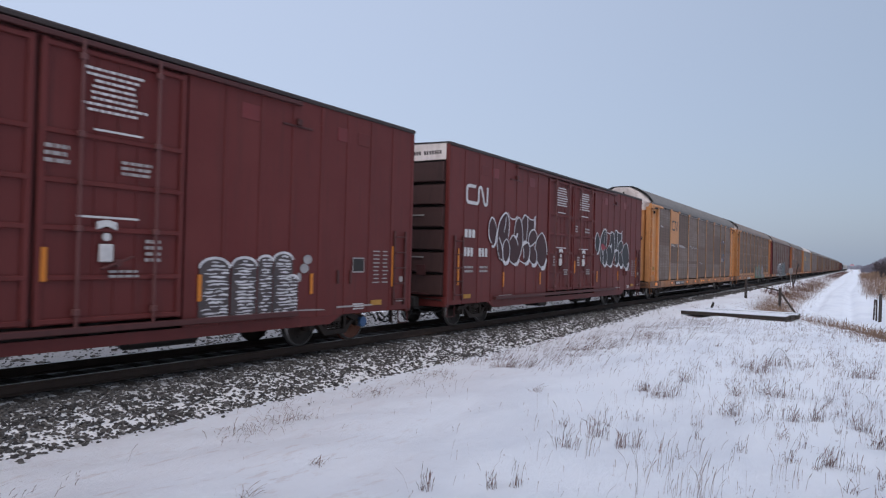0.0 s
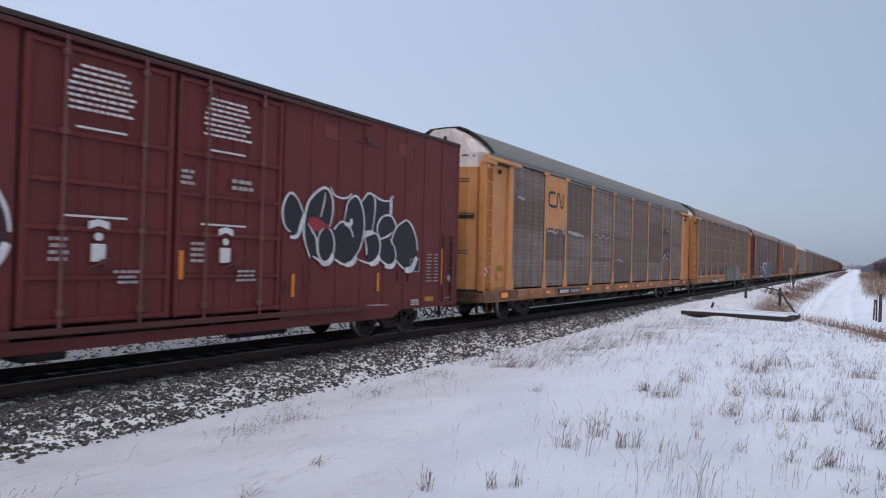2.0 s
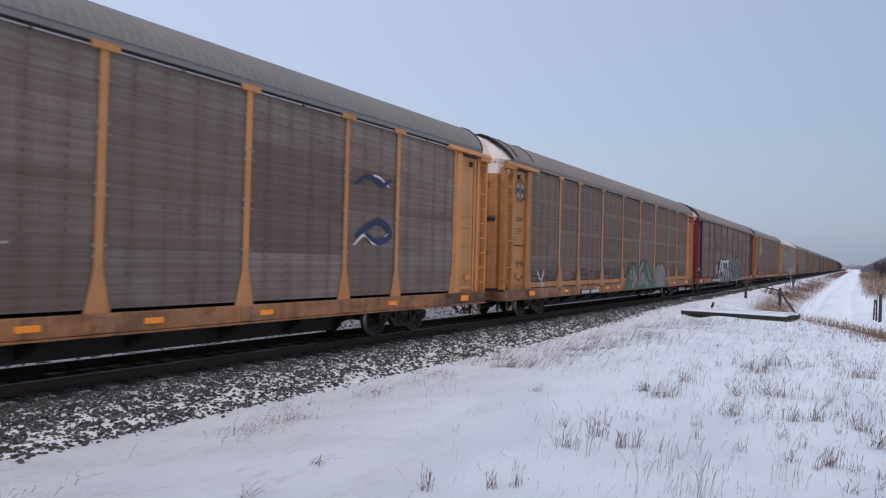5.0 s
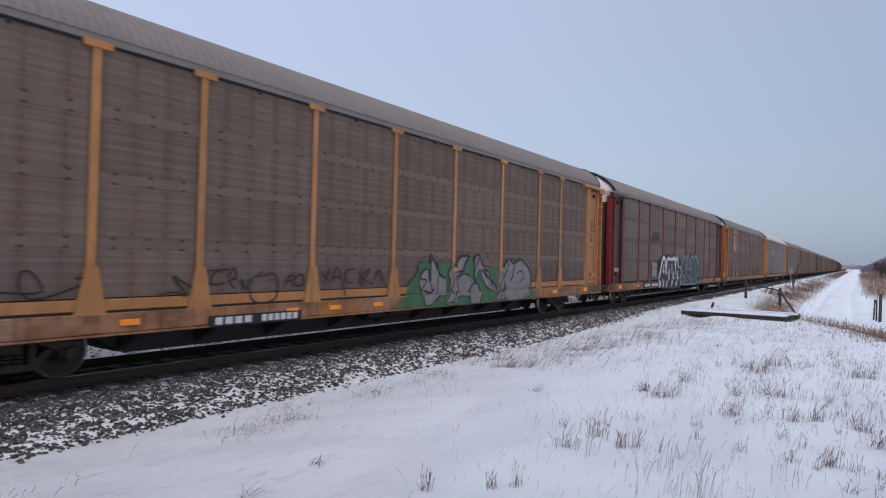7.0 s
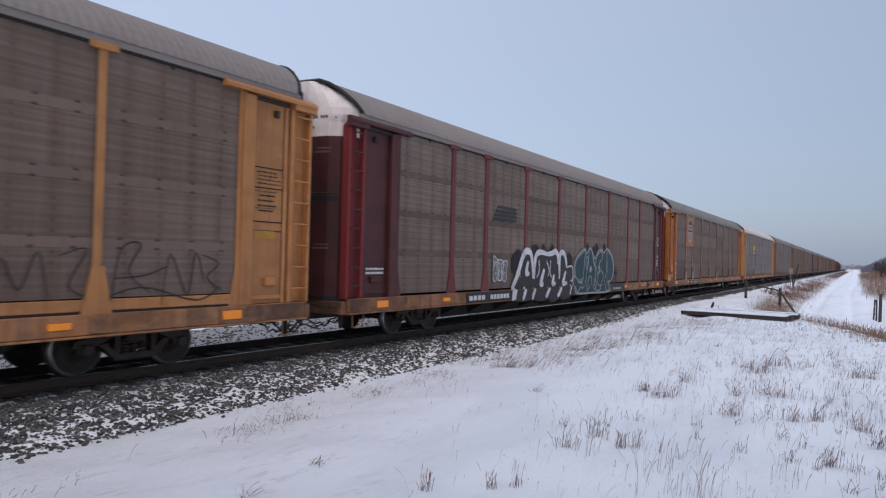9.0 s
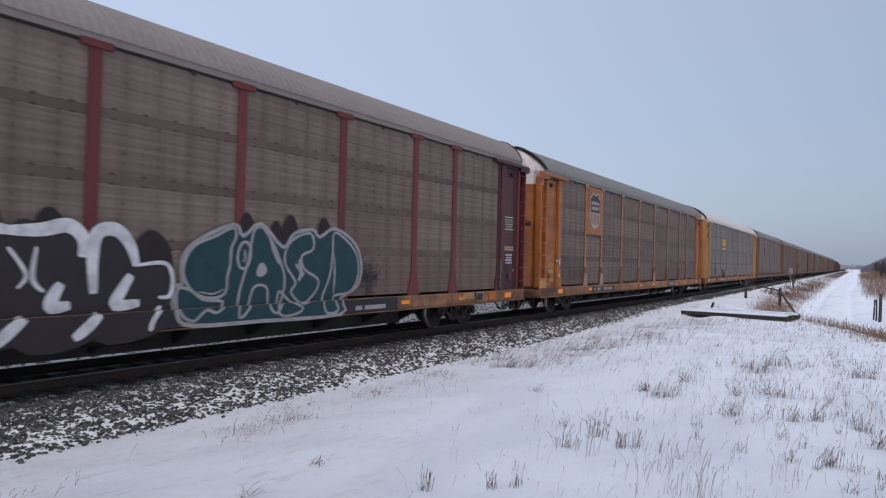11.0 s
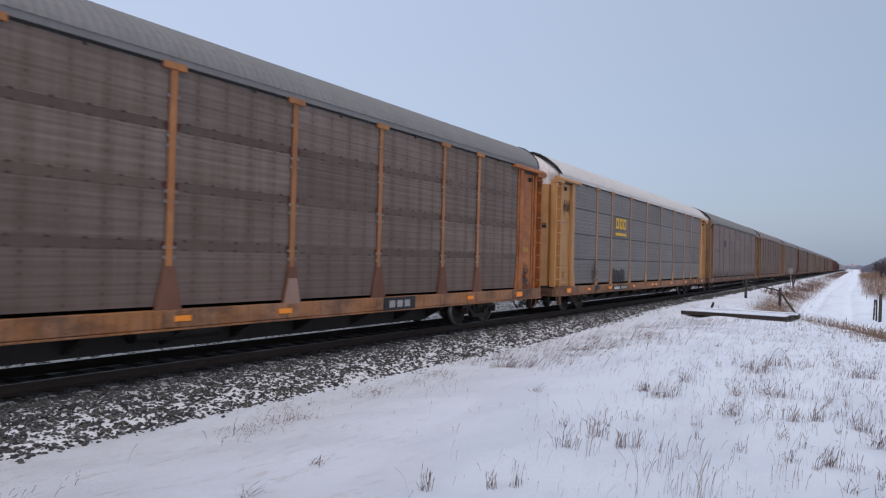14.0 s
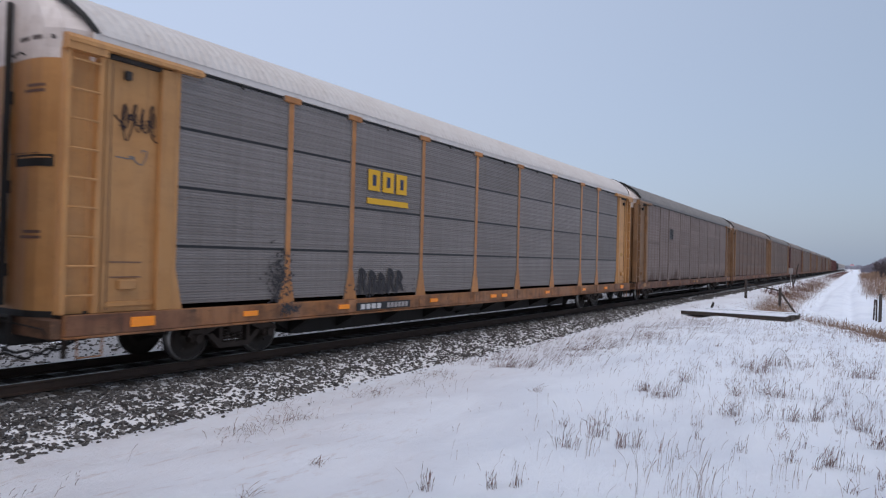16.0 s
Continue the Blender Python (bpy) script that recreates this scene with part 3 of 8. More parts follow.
def stones(name, count, seed, y0, y1, a0, a1, scale=1.0):
    """Loose angular stones on the shoulder, thinning out over the snow."""
    rng = np.random.default_rng(seed)
    y = y0 + (y1 - y0) * rng.random(count) ** 1.7
    a = a0 + (a1 - a0) * rng.random(count) ** 0.85
    keep = rng.random(count) < np.interp(np.abs(a), (1.5, 2.4, 2.9, 3.25, 3.5, 9.5), (1.0, 1.0, 0.75, 0.22 if a1 > 0 else 0.6, 0.03 if a1 > 0 else 0.6, 0.4))
    clump = np.sin(2.1 * y + 3 * a) + np.sin(5.3 * y - 4.1 * a) + np.sin(0.9 * y + 7 * a)
    keep &= clump * np.interp(np.abs(a), (1.6, 2.4, 3.0), (0.05, 0.10, 0.15)) + rng.random(count) * 1.6 > np.interp(np.abs(a), (1.0, 1.15, 1.35, 1.6, 1.9, 2.3, 2.8, 3.5), (0.7, 1.30, 0.75, 0.66, 0.78, 0.92, 1.02, 1.06))
    keep &= (a < 0) | (height(a + bend_array(y), y) < bed_height(np.abs(a)) + 0.03 + 0.16 * rng.random(count) ** 2.2)
    y, a = y[keep], a[keep]
    n = len(y)
    size = (0.015 + 0.024 * rng.random(n) ** 1.4) * (scale if a1 > 0 else 1.25)
    base = np.array([(1, 0, 0), (-1, 0, 0), (0, 1, 0), (0, -1, 0), (0, 0, 1), (0, 0, -1), (.6, .6, .5), (-.6, -.5, .55)], float)
    tri = [(4, 0, 6), (4, 6, 2), (0, 2, 6), (4, 2, 1), (4, 1, 7), (4, 7, 3), (7, 1, 3), (4, 3, 0), (5, 2, 0), (5, 1, 2), (5, 3, 1), (5, 0, 3)]
    pts = base[None] * (0.55 + 0.9 * rng.random((n, 8, 1))) * size[:, None, None] * np.array([1.45, 0.9, 0.7])
    ang = rng.random(n) * 6.283
    c, s = np.cos(ang)[:, None], np.sin(ang)[:, None]
    px, py = pts[..., 0] * c - pts[..., 1] * s, pts[..., 0] * s + pts[..., 1] * c
    z = bed_height(np.abs(a))
    gz = height(a + bend_array(y), y)
    z = np.where(a < 0, np.interp(-a, (1.9, 3.0, 8.4), (-0.23, -0.42, -0.42)), np.maximum(z, gz)) + size * 0.18
    V = np.stack([px + (a + bend_array(y))[:, None], py + y[:, None], pts[..., 2] + z[:, None]], -1).reshape(-1, 3)
    Fs = (np.array(tri)[None] + 8 * np.arange(n)[:, None, None]).reshape(-1, 3)
    me = bpy.data.meshes.new(name)
    me.from_pydata(V.tolist(), [], Fs.tolist())
    me.materials.append(STONE)
    return tagged(new(name, me), "dark angular crushed stones scattered over the snow", "stones", kind="stuff")


stones("ballast_stones", 84000, 3, 0.5, 48.0, 1.58, 3.75)
stones("track_stones", 14000, 5, 0.0, 45.0, 0.86, 1.62)
stones("ballast_stones", 16000, 6, 46.0, 120.0, 1.62, 3.5, 2.0)
stones("far_ballast_stones", 45000, 4, -1.0, 60.0, -1.62, -8.0)


def rails():
    prof = [(-0.07, -0.172), (0.07, -0.172), (0.07, -0.155), (0.012, -0.135), (0.012, -0.045), (0.036, -0.032), (0.036, -0.004), (-0.036, -0.004), (-0.036, -0.032), (-0.012, -0.045), (-0.012, -0.135), (-0.07, -0.155)]
    ys = spread([(-30, 20, 10), (20, 90, 5), (90, 1000, 40)]) + [1000]
    for side in (-1, 1):
        head = [(-0.034, -0.004), (0.034, -0.004), (0.028, 0.0), (-0.028, 0.0)]
        g, h = Geo(), Geo()
        for geo, section in ((g, prof), (h, head)):
            n = len(section)
            geo.v = [(bend(y) + side * 0.7525 + p[0], y, p[1]) for y in ys for p in section]
            geo.f = [(r * n + i, r * n + (i + 1) % n, (r + 1) * n + (i + 1) % n, (r + 1) * n + i) for r in range(len(ys) - 1) for i in range(n)]
        rail = thing("rail", "rusty steel rail with a worn bright head", "rail", "rails of the track", "", g, RAIL_SIDE)
        part("railhead", h, RAIL_TOP, rail, "worn bright running surface")


rails()


def ties():
    first = thing("railway_tie", "dark creosoted wooden tie bedded in stone", "railway tie", "ties under the rails", "",
                  Geo().box(-1.3, 1.3, -0.115, 0.115, -0.35, -0.190, 0.012), TIE_WOOD)
    first.location = (0, -2.0, 0)
    y = -2.0 + 0.56
    while y < 60:
        copy_thing(first, pose(bend(y), y, 0.004 * math.sin(7 * y), 0, 0, heading(y) + 0.8 * math.sin(5 * y)))
        y += 0.56


ties()


# ---- rolling stock: running gear ----
R_WHEEL = 0.44


def wheelset_mesh():
    prof = [(0.09, 0.655), (0.14, 0.665), (0.15, 0.70), (0.33, 0.715), (0.37, 0.685), (0.465, 0.683), (0.47, 0.705), (0.445, 0.718)]
    g, t = Geo(), Geo()
    for s in (-1, 1):
        g.lathe([(r, s * a) for r, a in prof], 32)
        g.lathe([(0.445, s * 0.718), (0.435, s * 0.812), (0.37, s * 0.815), (0.345, s * 0.785), (0.15, s * 0.765), (0.14, s * 0.825), (0.001, s * 0.83)], 32)
        for k in range(4):      # lightening marks cast in the plate
            a = k * math.pi / 2 + 0.4
            g.box(s * 0.775, s * 0.795, 0.24 * math.cos(a) - 0.03, 0.24 * math.cos(a) + 0.03, 0.24 * math.sin(a) - 0.03, 0.24 * math.sin(a) + 0.03, 0.008)
        t.lathe([(0.4475, s * 0.722), (0.4375, s * 0.8135), (0.405, s * 0.8175)], 32)
    g.lathe([(0.085, -0.83), (0.075, 0.0), (0.085, 0.83)], 12)
    first = len(g.f)
    g.add(t.v, t.f)
    me = g.mesh("wheelset", WHEEL, True)
    me.materials.append(TREAD)
    for p in me.polygons:
        p.material_index = 1 if p.index >= first else 0
    return me


WHEELSET = wheelset_mesh()


def side_frame_mesh(base, s):
    """Cast side frame: top arch, two pedestal jaws, a spring window."""
    g = Geo()
    h = base / 2
    x0, x1 = (0.93, 1.08) if s > 0 else (-1.08, -0.93)
    g.prism([(-h - 0.22, 0.50), (-h - 0.16, 0.60), (-h + 0.16, 0.62), (-0.42, 0.74), (0.42, 0.74), (h - 0.16, 0.62), (h + 0.16, 0.60), (h + 0.22, 0.50), (h + 0.14, 0.47), (h - 0.2, 0.50), (0.40, 0.62), (-0.40, 0.62), (-h + 0.2, 0.50), (-h - 0.14, 0.47)], "x", x0, x1)
    g.prism([(-h + 0.22, 0.50), (-0.36, 0.22), (0.36, 0.22), (h - 0.22, 0.50), (h - 0.34, 0.52), (0.30, 0.32), (-0.30, 0.32), (-h + 0.34, 0.52)], "x", x0, x1)
    for y in (-0.36, 0.30):
        g.box(x0, x1, y - 0.01, y + 0.08, 0.24, 0.72, 0.01)
    for y in (-0.16, 0.0, 0.16):
        for k in range(5):
            g.tube(((x0 + x1) / 2, y, 0.31 + 0.055 * k), ((x0 + x1) / 2, y, 0.345 + 0.055 * k), 0.065, 8)
    for y in (-h, h):
        g.box(x0 - 0.01, x1 + 0.02, y - 0.14, y + 0.14, 0.36, 0.54, 0.03)
        g.tube((x1 - 0.02 if s > 0 else x0 + 0.02, y, 0.44), (x1 + 0.07 if s > 0 else x0 - 0.07, y, 0.44), 0.085, 10)
    return g.mesh("side_frame", TRUCK)


FRAME_MESHES = [side_frame_mesh(1.73, -1), side_frame_mesh(1.73, 1)]
_b = Geo().box(-1.12, 1.12, -0.17, 0.17, 0.50, 0.70, 0.03).box(-0.25, 0.25, -0.25, 0.25, 0.68, 0.80, 0.03)
for _s in (-0.34, 0.34):
    _b.box(-0.75, 0.75, _s - 0.05, _s + 0.05, 0.34, 0.44, 0.02)
BOLSTER = _b.mesh("bolster", TRUCK)
SPINNERS = []


def truck(car, y, spin):
    t = part("truck", BOLSTER, None, car, "grimy cast steel truck", (0, y, 0))
    for me in FRAME_MESHES:
        part("side_frame", me, None, t)
    for s in (-0.865, 0.865):
        w = part("wheelset", WHEELSET, None, t, "", (0, s, R_WHEEL))
        w["label"] = "steel wheels on an axle with bright treads"
        if spin:
            SPINNERS.append((w, s))
    return t


def end_gear(car, half, sill_z):
    """Coupler, hose and uncoupling lever at both ends."""
    for s in (-1, 1):
        g = Geo()
        g.box(-0.09, 0.09, s * (half - 0.9), s * (half + 0.42), 0.78, 0.96, 0.02)
        g.box(-0.17, 0.10, s * (half + 0.36), s * (half + 0.62), 0.72, 1.0, 0.03)
        g.box(0.06, 0.2, s * (half + 0.45), s * (half + 0.66), 0.74, 0.98, 0.03)
        part("coupler", g, TRUCK, car, "rusty steel knuckle coupler")
        h = Geo()
        pts = [(0.35 + 0.1 * i / 8, s * (half + 0.08 + 0.62 * i / 8), 0.72 - 0.45 * math.sin(math.pi * (0.12 + 0.70 * i / 8))) for i in range(9)]
        h.path(pts, 0.024, 6)
        part("air_hose", h, RUBBER, car, "drooping black rubber air hose")
        for k, (x0, dip) in enumerate(((0.75, 0.30), (1.05, 0.20))):
            pts = [(x0 - 0.25 * i / 10, s * (half - 0.75 + 1.35 * i / 10), 0.66 - dip * math.sin(math.pi * i / 10) - 0.05 * math.sin(2.6 * i + k)) for i in range(11)]
            part("brake_hose", Geo().path(pts, 0.02, 6), RUBBER, car, "slack black brake hose")
        part("hanger", Geo().box(1.12, 1.2, s * (half - 0.34) - 0.03, s * (half - 0.34) + 0.03, 0.36, 0.74, 0.01), TRUCK, car)
        lv = Geo().path([(1.35, s * (half - 0.05), 0.62), (1.35, s * (half + 0.08), 0.86), (0.6, s * (half + 0.12), 0.9), (0.2, s * (half + 0.35), 0.98)], 0.014, 5)
        part("uncoupling_lever", lv, UNDER, car)


def steps(car, ys, x, z_top, mat, depth=0.34):
    for y in ys:
        for s in (-1, 1):
            g = Geo().path([(s * x, y - 0.2, z_top), (s * x, y - 0.19, z_top - depth), (s * x, y + 0.19, z_top - depth), (s * x, y + 0.2, z_top)], 0.017, 6)
            part("sill_step", g, mat, car)


RUNGS = {}


def ladder(car, x, y0, y1, z0, z1, n, mat, out):
    key = (round(y1 - y0, 3), round(out, 3), mat.name)
    if key not in RUNGS:
        w = (y1 - y0) / 2
        RUNGS[key] = Geo().path([(0, -w, 0), (out, 0.01 - w, 0), (out, w - 0.01, 0), (0, w, 0)], 0.018, 6).mesh("rung", mat)
    for i in range(n):
        part("rung", RUNGS[key], None, car, "", (x, (y0 + y1) / 2, z0 + (z1 - z0) * i / (n - 1)))


# ---- lettering and paint marks ----
def rect(geo, x, y0, y1, z0, z1):
    return geo.add([(x, y0, z0), (x, y1, z0), (x, y1, z1), (x, y0, z1)], [(0, 1, 2, 3)])


def bars(car, name, x, y0, y1, z0, z1, lines, mat, seed, label="", fill=0.55, gappy=True):
    """Rows of small blocks where stencilled text cannot be read."""
    rng = random.Random(seed)
    pitch = (z1 - z0) / lines
    for i in range(lines):
        z = z1 - pitch * (i + 0.5)
        h = pitch * fill / 2
        cut = rng.uniform(0.0, 0.2) * (y1 - y0) if lines > 2 else 0
        y = y0 + cut * rng.random()
        while y < y1 - cut - 0.02:
            w = min(rng.uniform(0.05, 0.15) if gappy else y1 - y, y1 - cut - y)
            part(name, Geo().box(x - 0.004, x + 0.002, y, y + w, z - h, z + h), mat, car, label)
            y += w + rng.uniform(0.015, 0.035)


def glyph_bars(car, name, x, y0, y1, z0, z1, count, mat, label="", skip=()):
    """One upright block for each character of a mark."""
    w = (y1 - y0) / count
    for i in range(count):
        if i not in skip:
            part(name, Geo().box(x - 0.004, x + 0.002, y0 + w * (i + 0.14), y0 + w * (i + 0.86), z0, z1), mat, car, label)


def ribbon(geo, pts, width, x, closed=False):
    """A flat painted stroke on the side of a car through (y, z) points."""
    p = [Vector(q) for q in pts]
    n = len(p)
    L, R = [], []
    for i in range(n):
        a = p[(i - 1) % n] if closed or i else p[i]
        b = p[(i + 1) % n] if closed or i < n - 1 else p[i]
        d = b - a
        d = Vector((1, 0)) if d.length < 1e-6 else d.normalized()
        nrm = Vector((-d.y, d.x)) * width / 2
        L.append(p[i] + nrm)
        R.append(p[i] - nrm)
    vs = [(x, q.x, q.y) for q in L + R]
    m = n if closed else n - 1
    return geo.add(vs, [(i, (i + 1) % n, n + (i + 1) % n, n + i) for i in range(m)])


def worm(car, x, y0, y1, z0, z1, mat, label):
    """A broad rounded ribbon emblem: an open loop that runs on into a zigzag."""
    w, h = y1 - y0, z1 - z0
    g = Geo()
    def P(u, v):
        return (y0 + u * w, z0 + v * h)
    def arc(cu, cv, ru, rv, a0, a1, n=6):
        return [P(cu + ru * math.cos(radians(a0 + (a1 - a0) * i / n)), cv + rv * math.sin(radians(a0 + (a1 - a0) * i / n))) for i in range(n + 1)]
    pts = [P(0.42, 0.93)] + arc(0.17, 0.73, 0.12, 0.2, 90, 180) + arc(0.17, 0.27, 0.12, 0.2, 180, 270) + [P(0.36, 0.07)]
    pts += arc(0.46, 0.25, 0.09, 0.18, 270, 360) + arc(0.62, 0.80, 0.07, 0.14, 180, 40) + arc(0.86, 0.20, 0.07, 0.14, 220, 360) + [P(0.94, 1.0)]
    ribbon(g, pts, 0.17 * h, x)
    return part("emblem", g, mat, car, label)


def blob_letters(car, x, y0, y1, z0, z1, count, seed, fill, line, width=0.05, label="", lean=0.0):
    """Sprayed balloon shapes that run into one another: a fill and an outline."""
    rng = random.Random(seed)
    w = (y1 - y0) / count
    for i in range(count):
        f, o = Geo(), Geo()
        cy, cz = y0 + w * (i + 0.5), (z0 + z1) / 2 + rng.uniform(-0.05, 0.05) * (z1 - z0)
        rw, rh = w * rng.uniform(0.58, 0.78), (z1 - z0) / 2 * rng.uniform(0.82, 1.0)
        ph, lobes = rng.uniform(0, 6.28), rng.choice((2, 3))
        pts = []
        for k in range(28):
            t = 2 * math.pi * k / 28
            r = 1 + 0.16 * math.sin(lobes * t + ph) + 0.06 * math.sin(5 * t + 2 * ph)
            q = abs(math.cos(t)) ** 0.75 * (1 if math.cos(t) > 0 else -1), abs(math.sin(t)) ** 0.75 * (1 if math.sin(t) > 0 else -1)
            pts.append((cy + rw * r * q[0] + lean * rh * q[1], cz + rh * r * q[1]))
        f.add([(x + 0.001 * i, a, b) for a, b in pts], [tuple(range(28))])
        ribbon(o, pts, width * rng.uniform(0.8, 1.25), x + 0.010 + 0.001 * i, True)
        # inner loops
        for k in range(2):
            a, b = rng.uniform(-0.3, 0.3), (-0.4, 0.35)[k] + rng.uniform(-0.12, 0.12)
            ru, rv, tilt = rng.uniform(0.16, 0.38), rng.uniform(0.14, 0.36), rng.uniform(-0.6, 0.6)
            span = rng.randrange(8, 17)
            ribbon(o, [(cy + rw * (a + ru * math.cos(0.4 * j) + tilt * rv * math.sin(0.4 * j)), cz + rh * (b + rv * math.sin(0.4 * j))) for j in range(span)], width * rng.uniform(0.6, 1.0), x + 0.012 + 0.001 * i)
        letter = part("graffiti_letter", f, fill, car, label)
        part("graffiti_outline", o, line, letter)


def rounded(pts, n=5, closed=False):
    """A smooth curve through a few (y, z) points."""
    m = len(pts)
    out = []
    for i in range(m if closed else m - 1):
        q = [pts[(i + k) % m] if closed else pts[min(max(i + k, 0), m - 1)] for k in (-1, 0, 1, 2)]
        for j in range(n):
            t = j / n
            w = (-0.5 * t + t * t - 0.5 * t ** 3, 1 - 2.5 * t * t + 1.5 * t ** 3, 0.5 * t + 2 * t * t - 1.5 * t ** 3, -0.5 * t * t + 0.5 * t ** 3)
            out.append((sum(c * p[0] for c, p in zip(w, q)), sum(c * p[1] for c, p in zip(w, q))))
    return out if closed else out + [pts[-1]]


def stroke(geo, pts, width, x, taper=0.35):
    """A sprayed line that thins towards its ends."""
    p = [Vector(q) for q in rounded(pts)]
    n = len(p)
    vs = []
    for i in range(n):
        d = p[min(i + 1, n - 1)] - p[max(i - 1, 0)]
        d = Vector((1, 0)) if d.length < 1e-6 else d.normalized()
        k = width / 2 * (taper + (1 - taper) * math.sin(math.pi * (i + 0.5) / n) ** 0.5)
        vs += [(x, p[i].x - d.y * k, p[i].y + d.x * k), (x, p[i].x + d.y * k, p[i].y - d.x * k)]
    return geo.add(vs, [(2 * i, 2 * i + 1, 2 * i + 3, 2 * i + 2) for i in range(n - 1)])


def below(geo, z, x):
    """The part of a flat paint mark under a height, moved out to x: paint that runs on over the sill."""
    out = Geo()
    for f in geo.f:
        q = [geo.v[i] for i in f]
        keep = []
        for p, r in zip(q, q[1:] + q[:1]):
            if p[2] <= z:
                keep.append(p)
            if (p[2] - z) * (r[2] - z) < 0:
                t = (z - p[2]) / (r[2] - p[2])
                keep.append(tuple(u + t * (v - u) for u, v in zip(p, r)))
        if len(keep) > 2:
            out.add([(x + p[0] - geo.v[0][0], p[1], p[2]) for p in keep], [tuple(range(len(keep)))])
    return out


def sprayed(car, x, origin, fill, line, i, outline, strokes, label="", sill=0.0, wide=1.0, rim=0.0):
    """One graffiti letter: a painted field and its strokes; sill: where the paint runs on over the sill."""
    oy, oz = origin
    f, o = Geo(), Geo()
    edge = [(wide * a + oy, b + oz) for a, b in rounded(outline, 4, True)]
    f.add([(x + 0.0012 * i, a, b) for a, b in edge], [tuple(range(len(edge)))])
    for k, (w, pts) in enumerate(strokes):
        stroke(o, [(wide * a + oy, b + oz) for a, b in pts], w, x + 0.0125 + 0.0012 * i + 0.0003 * k)
    if rim:
        ribbon(o, edge, rim, x + 0.012 + 0.0012 * i, True)
    if sill:
        f2, o2 = below(f, 1.06, sill + 0.001 * i), below(o, 1.06, sill + 0.007 + 0.001 * i)
        f.add(f2.v, f2.f)
        o.add(o2.v, o2.f)
    letter = part("graffiti_letter", f, fill, car, label)
    part("graffiti_outline", o, line, letter)


def striped_tag(car, x, arches, z0, back, pale, seed):
    """Round-topped letters filled with broken level stripes."""
    rng = random.Random(seed)
    for i, (a, b, top) in enumerate(arches):
        r = (b - a) / 2
        edge = [(a, z0)] + [(a + r - r * math.cos(math.pi * k / 10), top - 0.55 * r + 0.55 * r * math.sin(math.pi * k / 10)) for k in range(11)] + [(b, z0)]
        letter = part("graffiti_letter", Geo().add([(x + 0.001 * i, p, q) for p, q in edge], [tuple(range(len(edge)))]), back, car, "grey and white striped graffiti letter")
        o = Geo()
        ribbon(o, edge[1:-1], 0.05, x + 0.006 + 0.001 * i)
        z = z0 + 0.04
        while z < top - 0.06:
            half = r * min(1.0, max(0.3, (top - z) / (0.6 * r))) * 0.92
            for c in (rng.uniform(-0.9, -0.3), rng.uniform(-0.2, 0.5)):
                p, q = a + r + c * half, a + r + min(1.0, c + rng.uniform(0.5, 1.1)) * half
                stroke(o, [(p, z + rng.uniform(-0.01, 0.01)), ((p + q) / 2, z + rng.uniform(-0.012, 0.02)), (q, z + rng.uniform(-0.01, 0.01))], rng.uniform(0.018, 0.042), x + 0.008 + 0.001 * i)
            z += rng.uniform(0.055, 0.075)
        part("graffiti_outline", o, pale, letter)


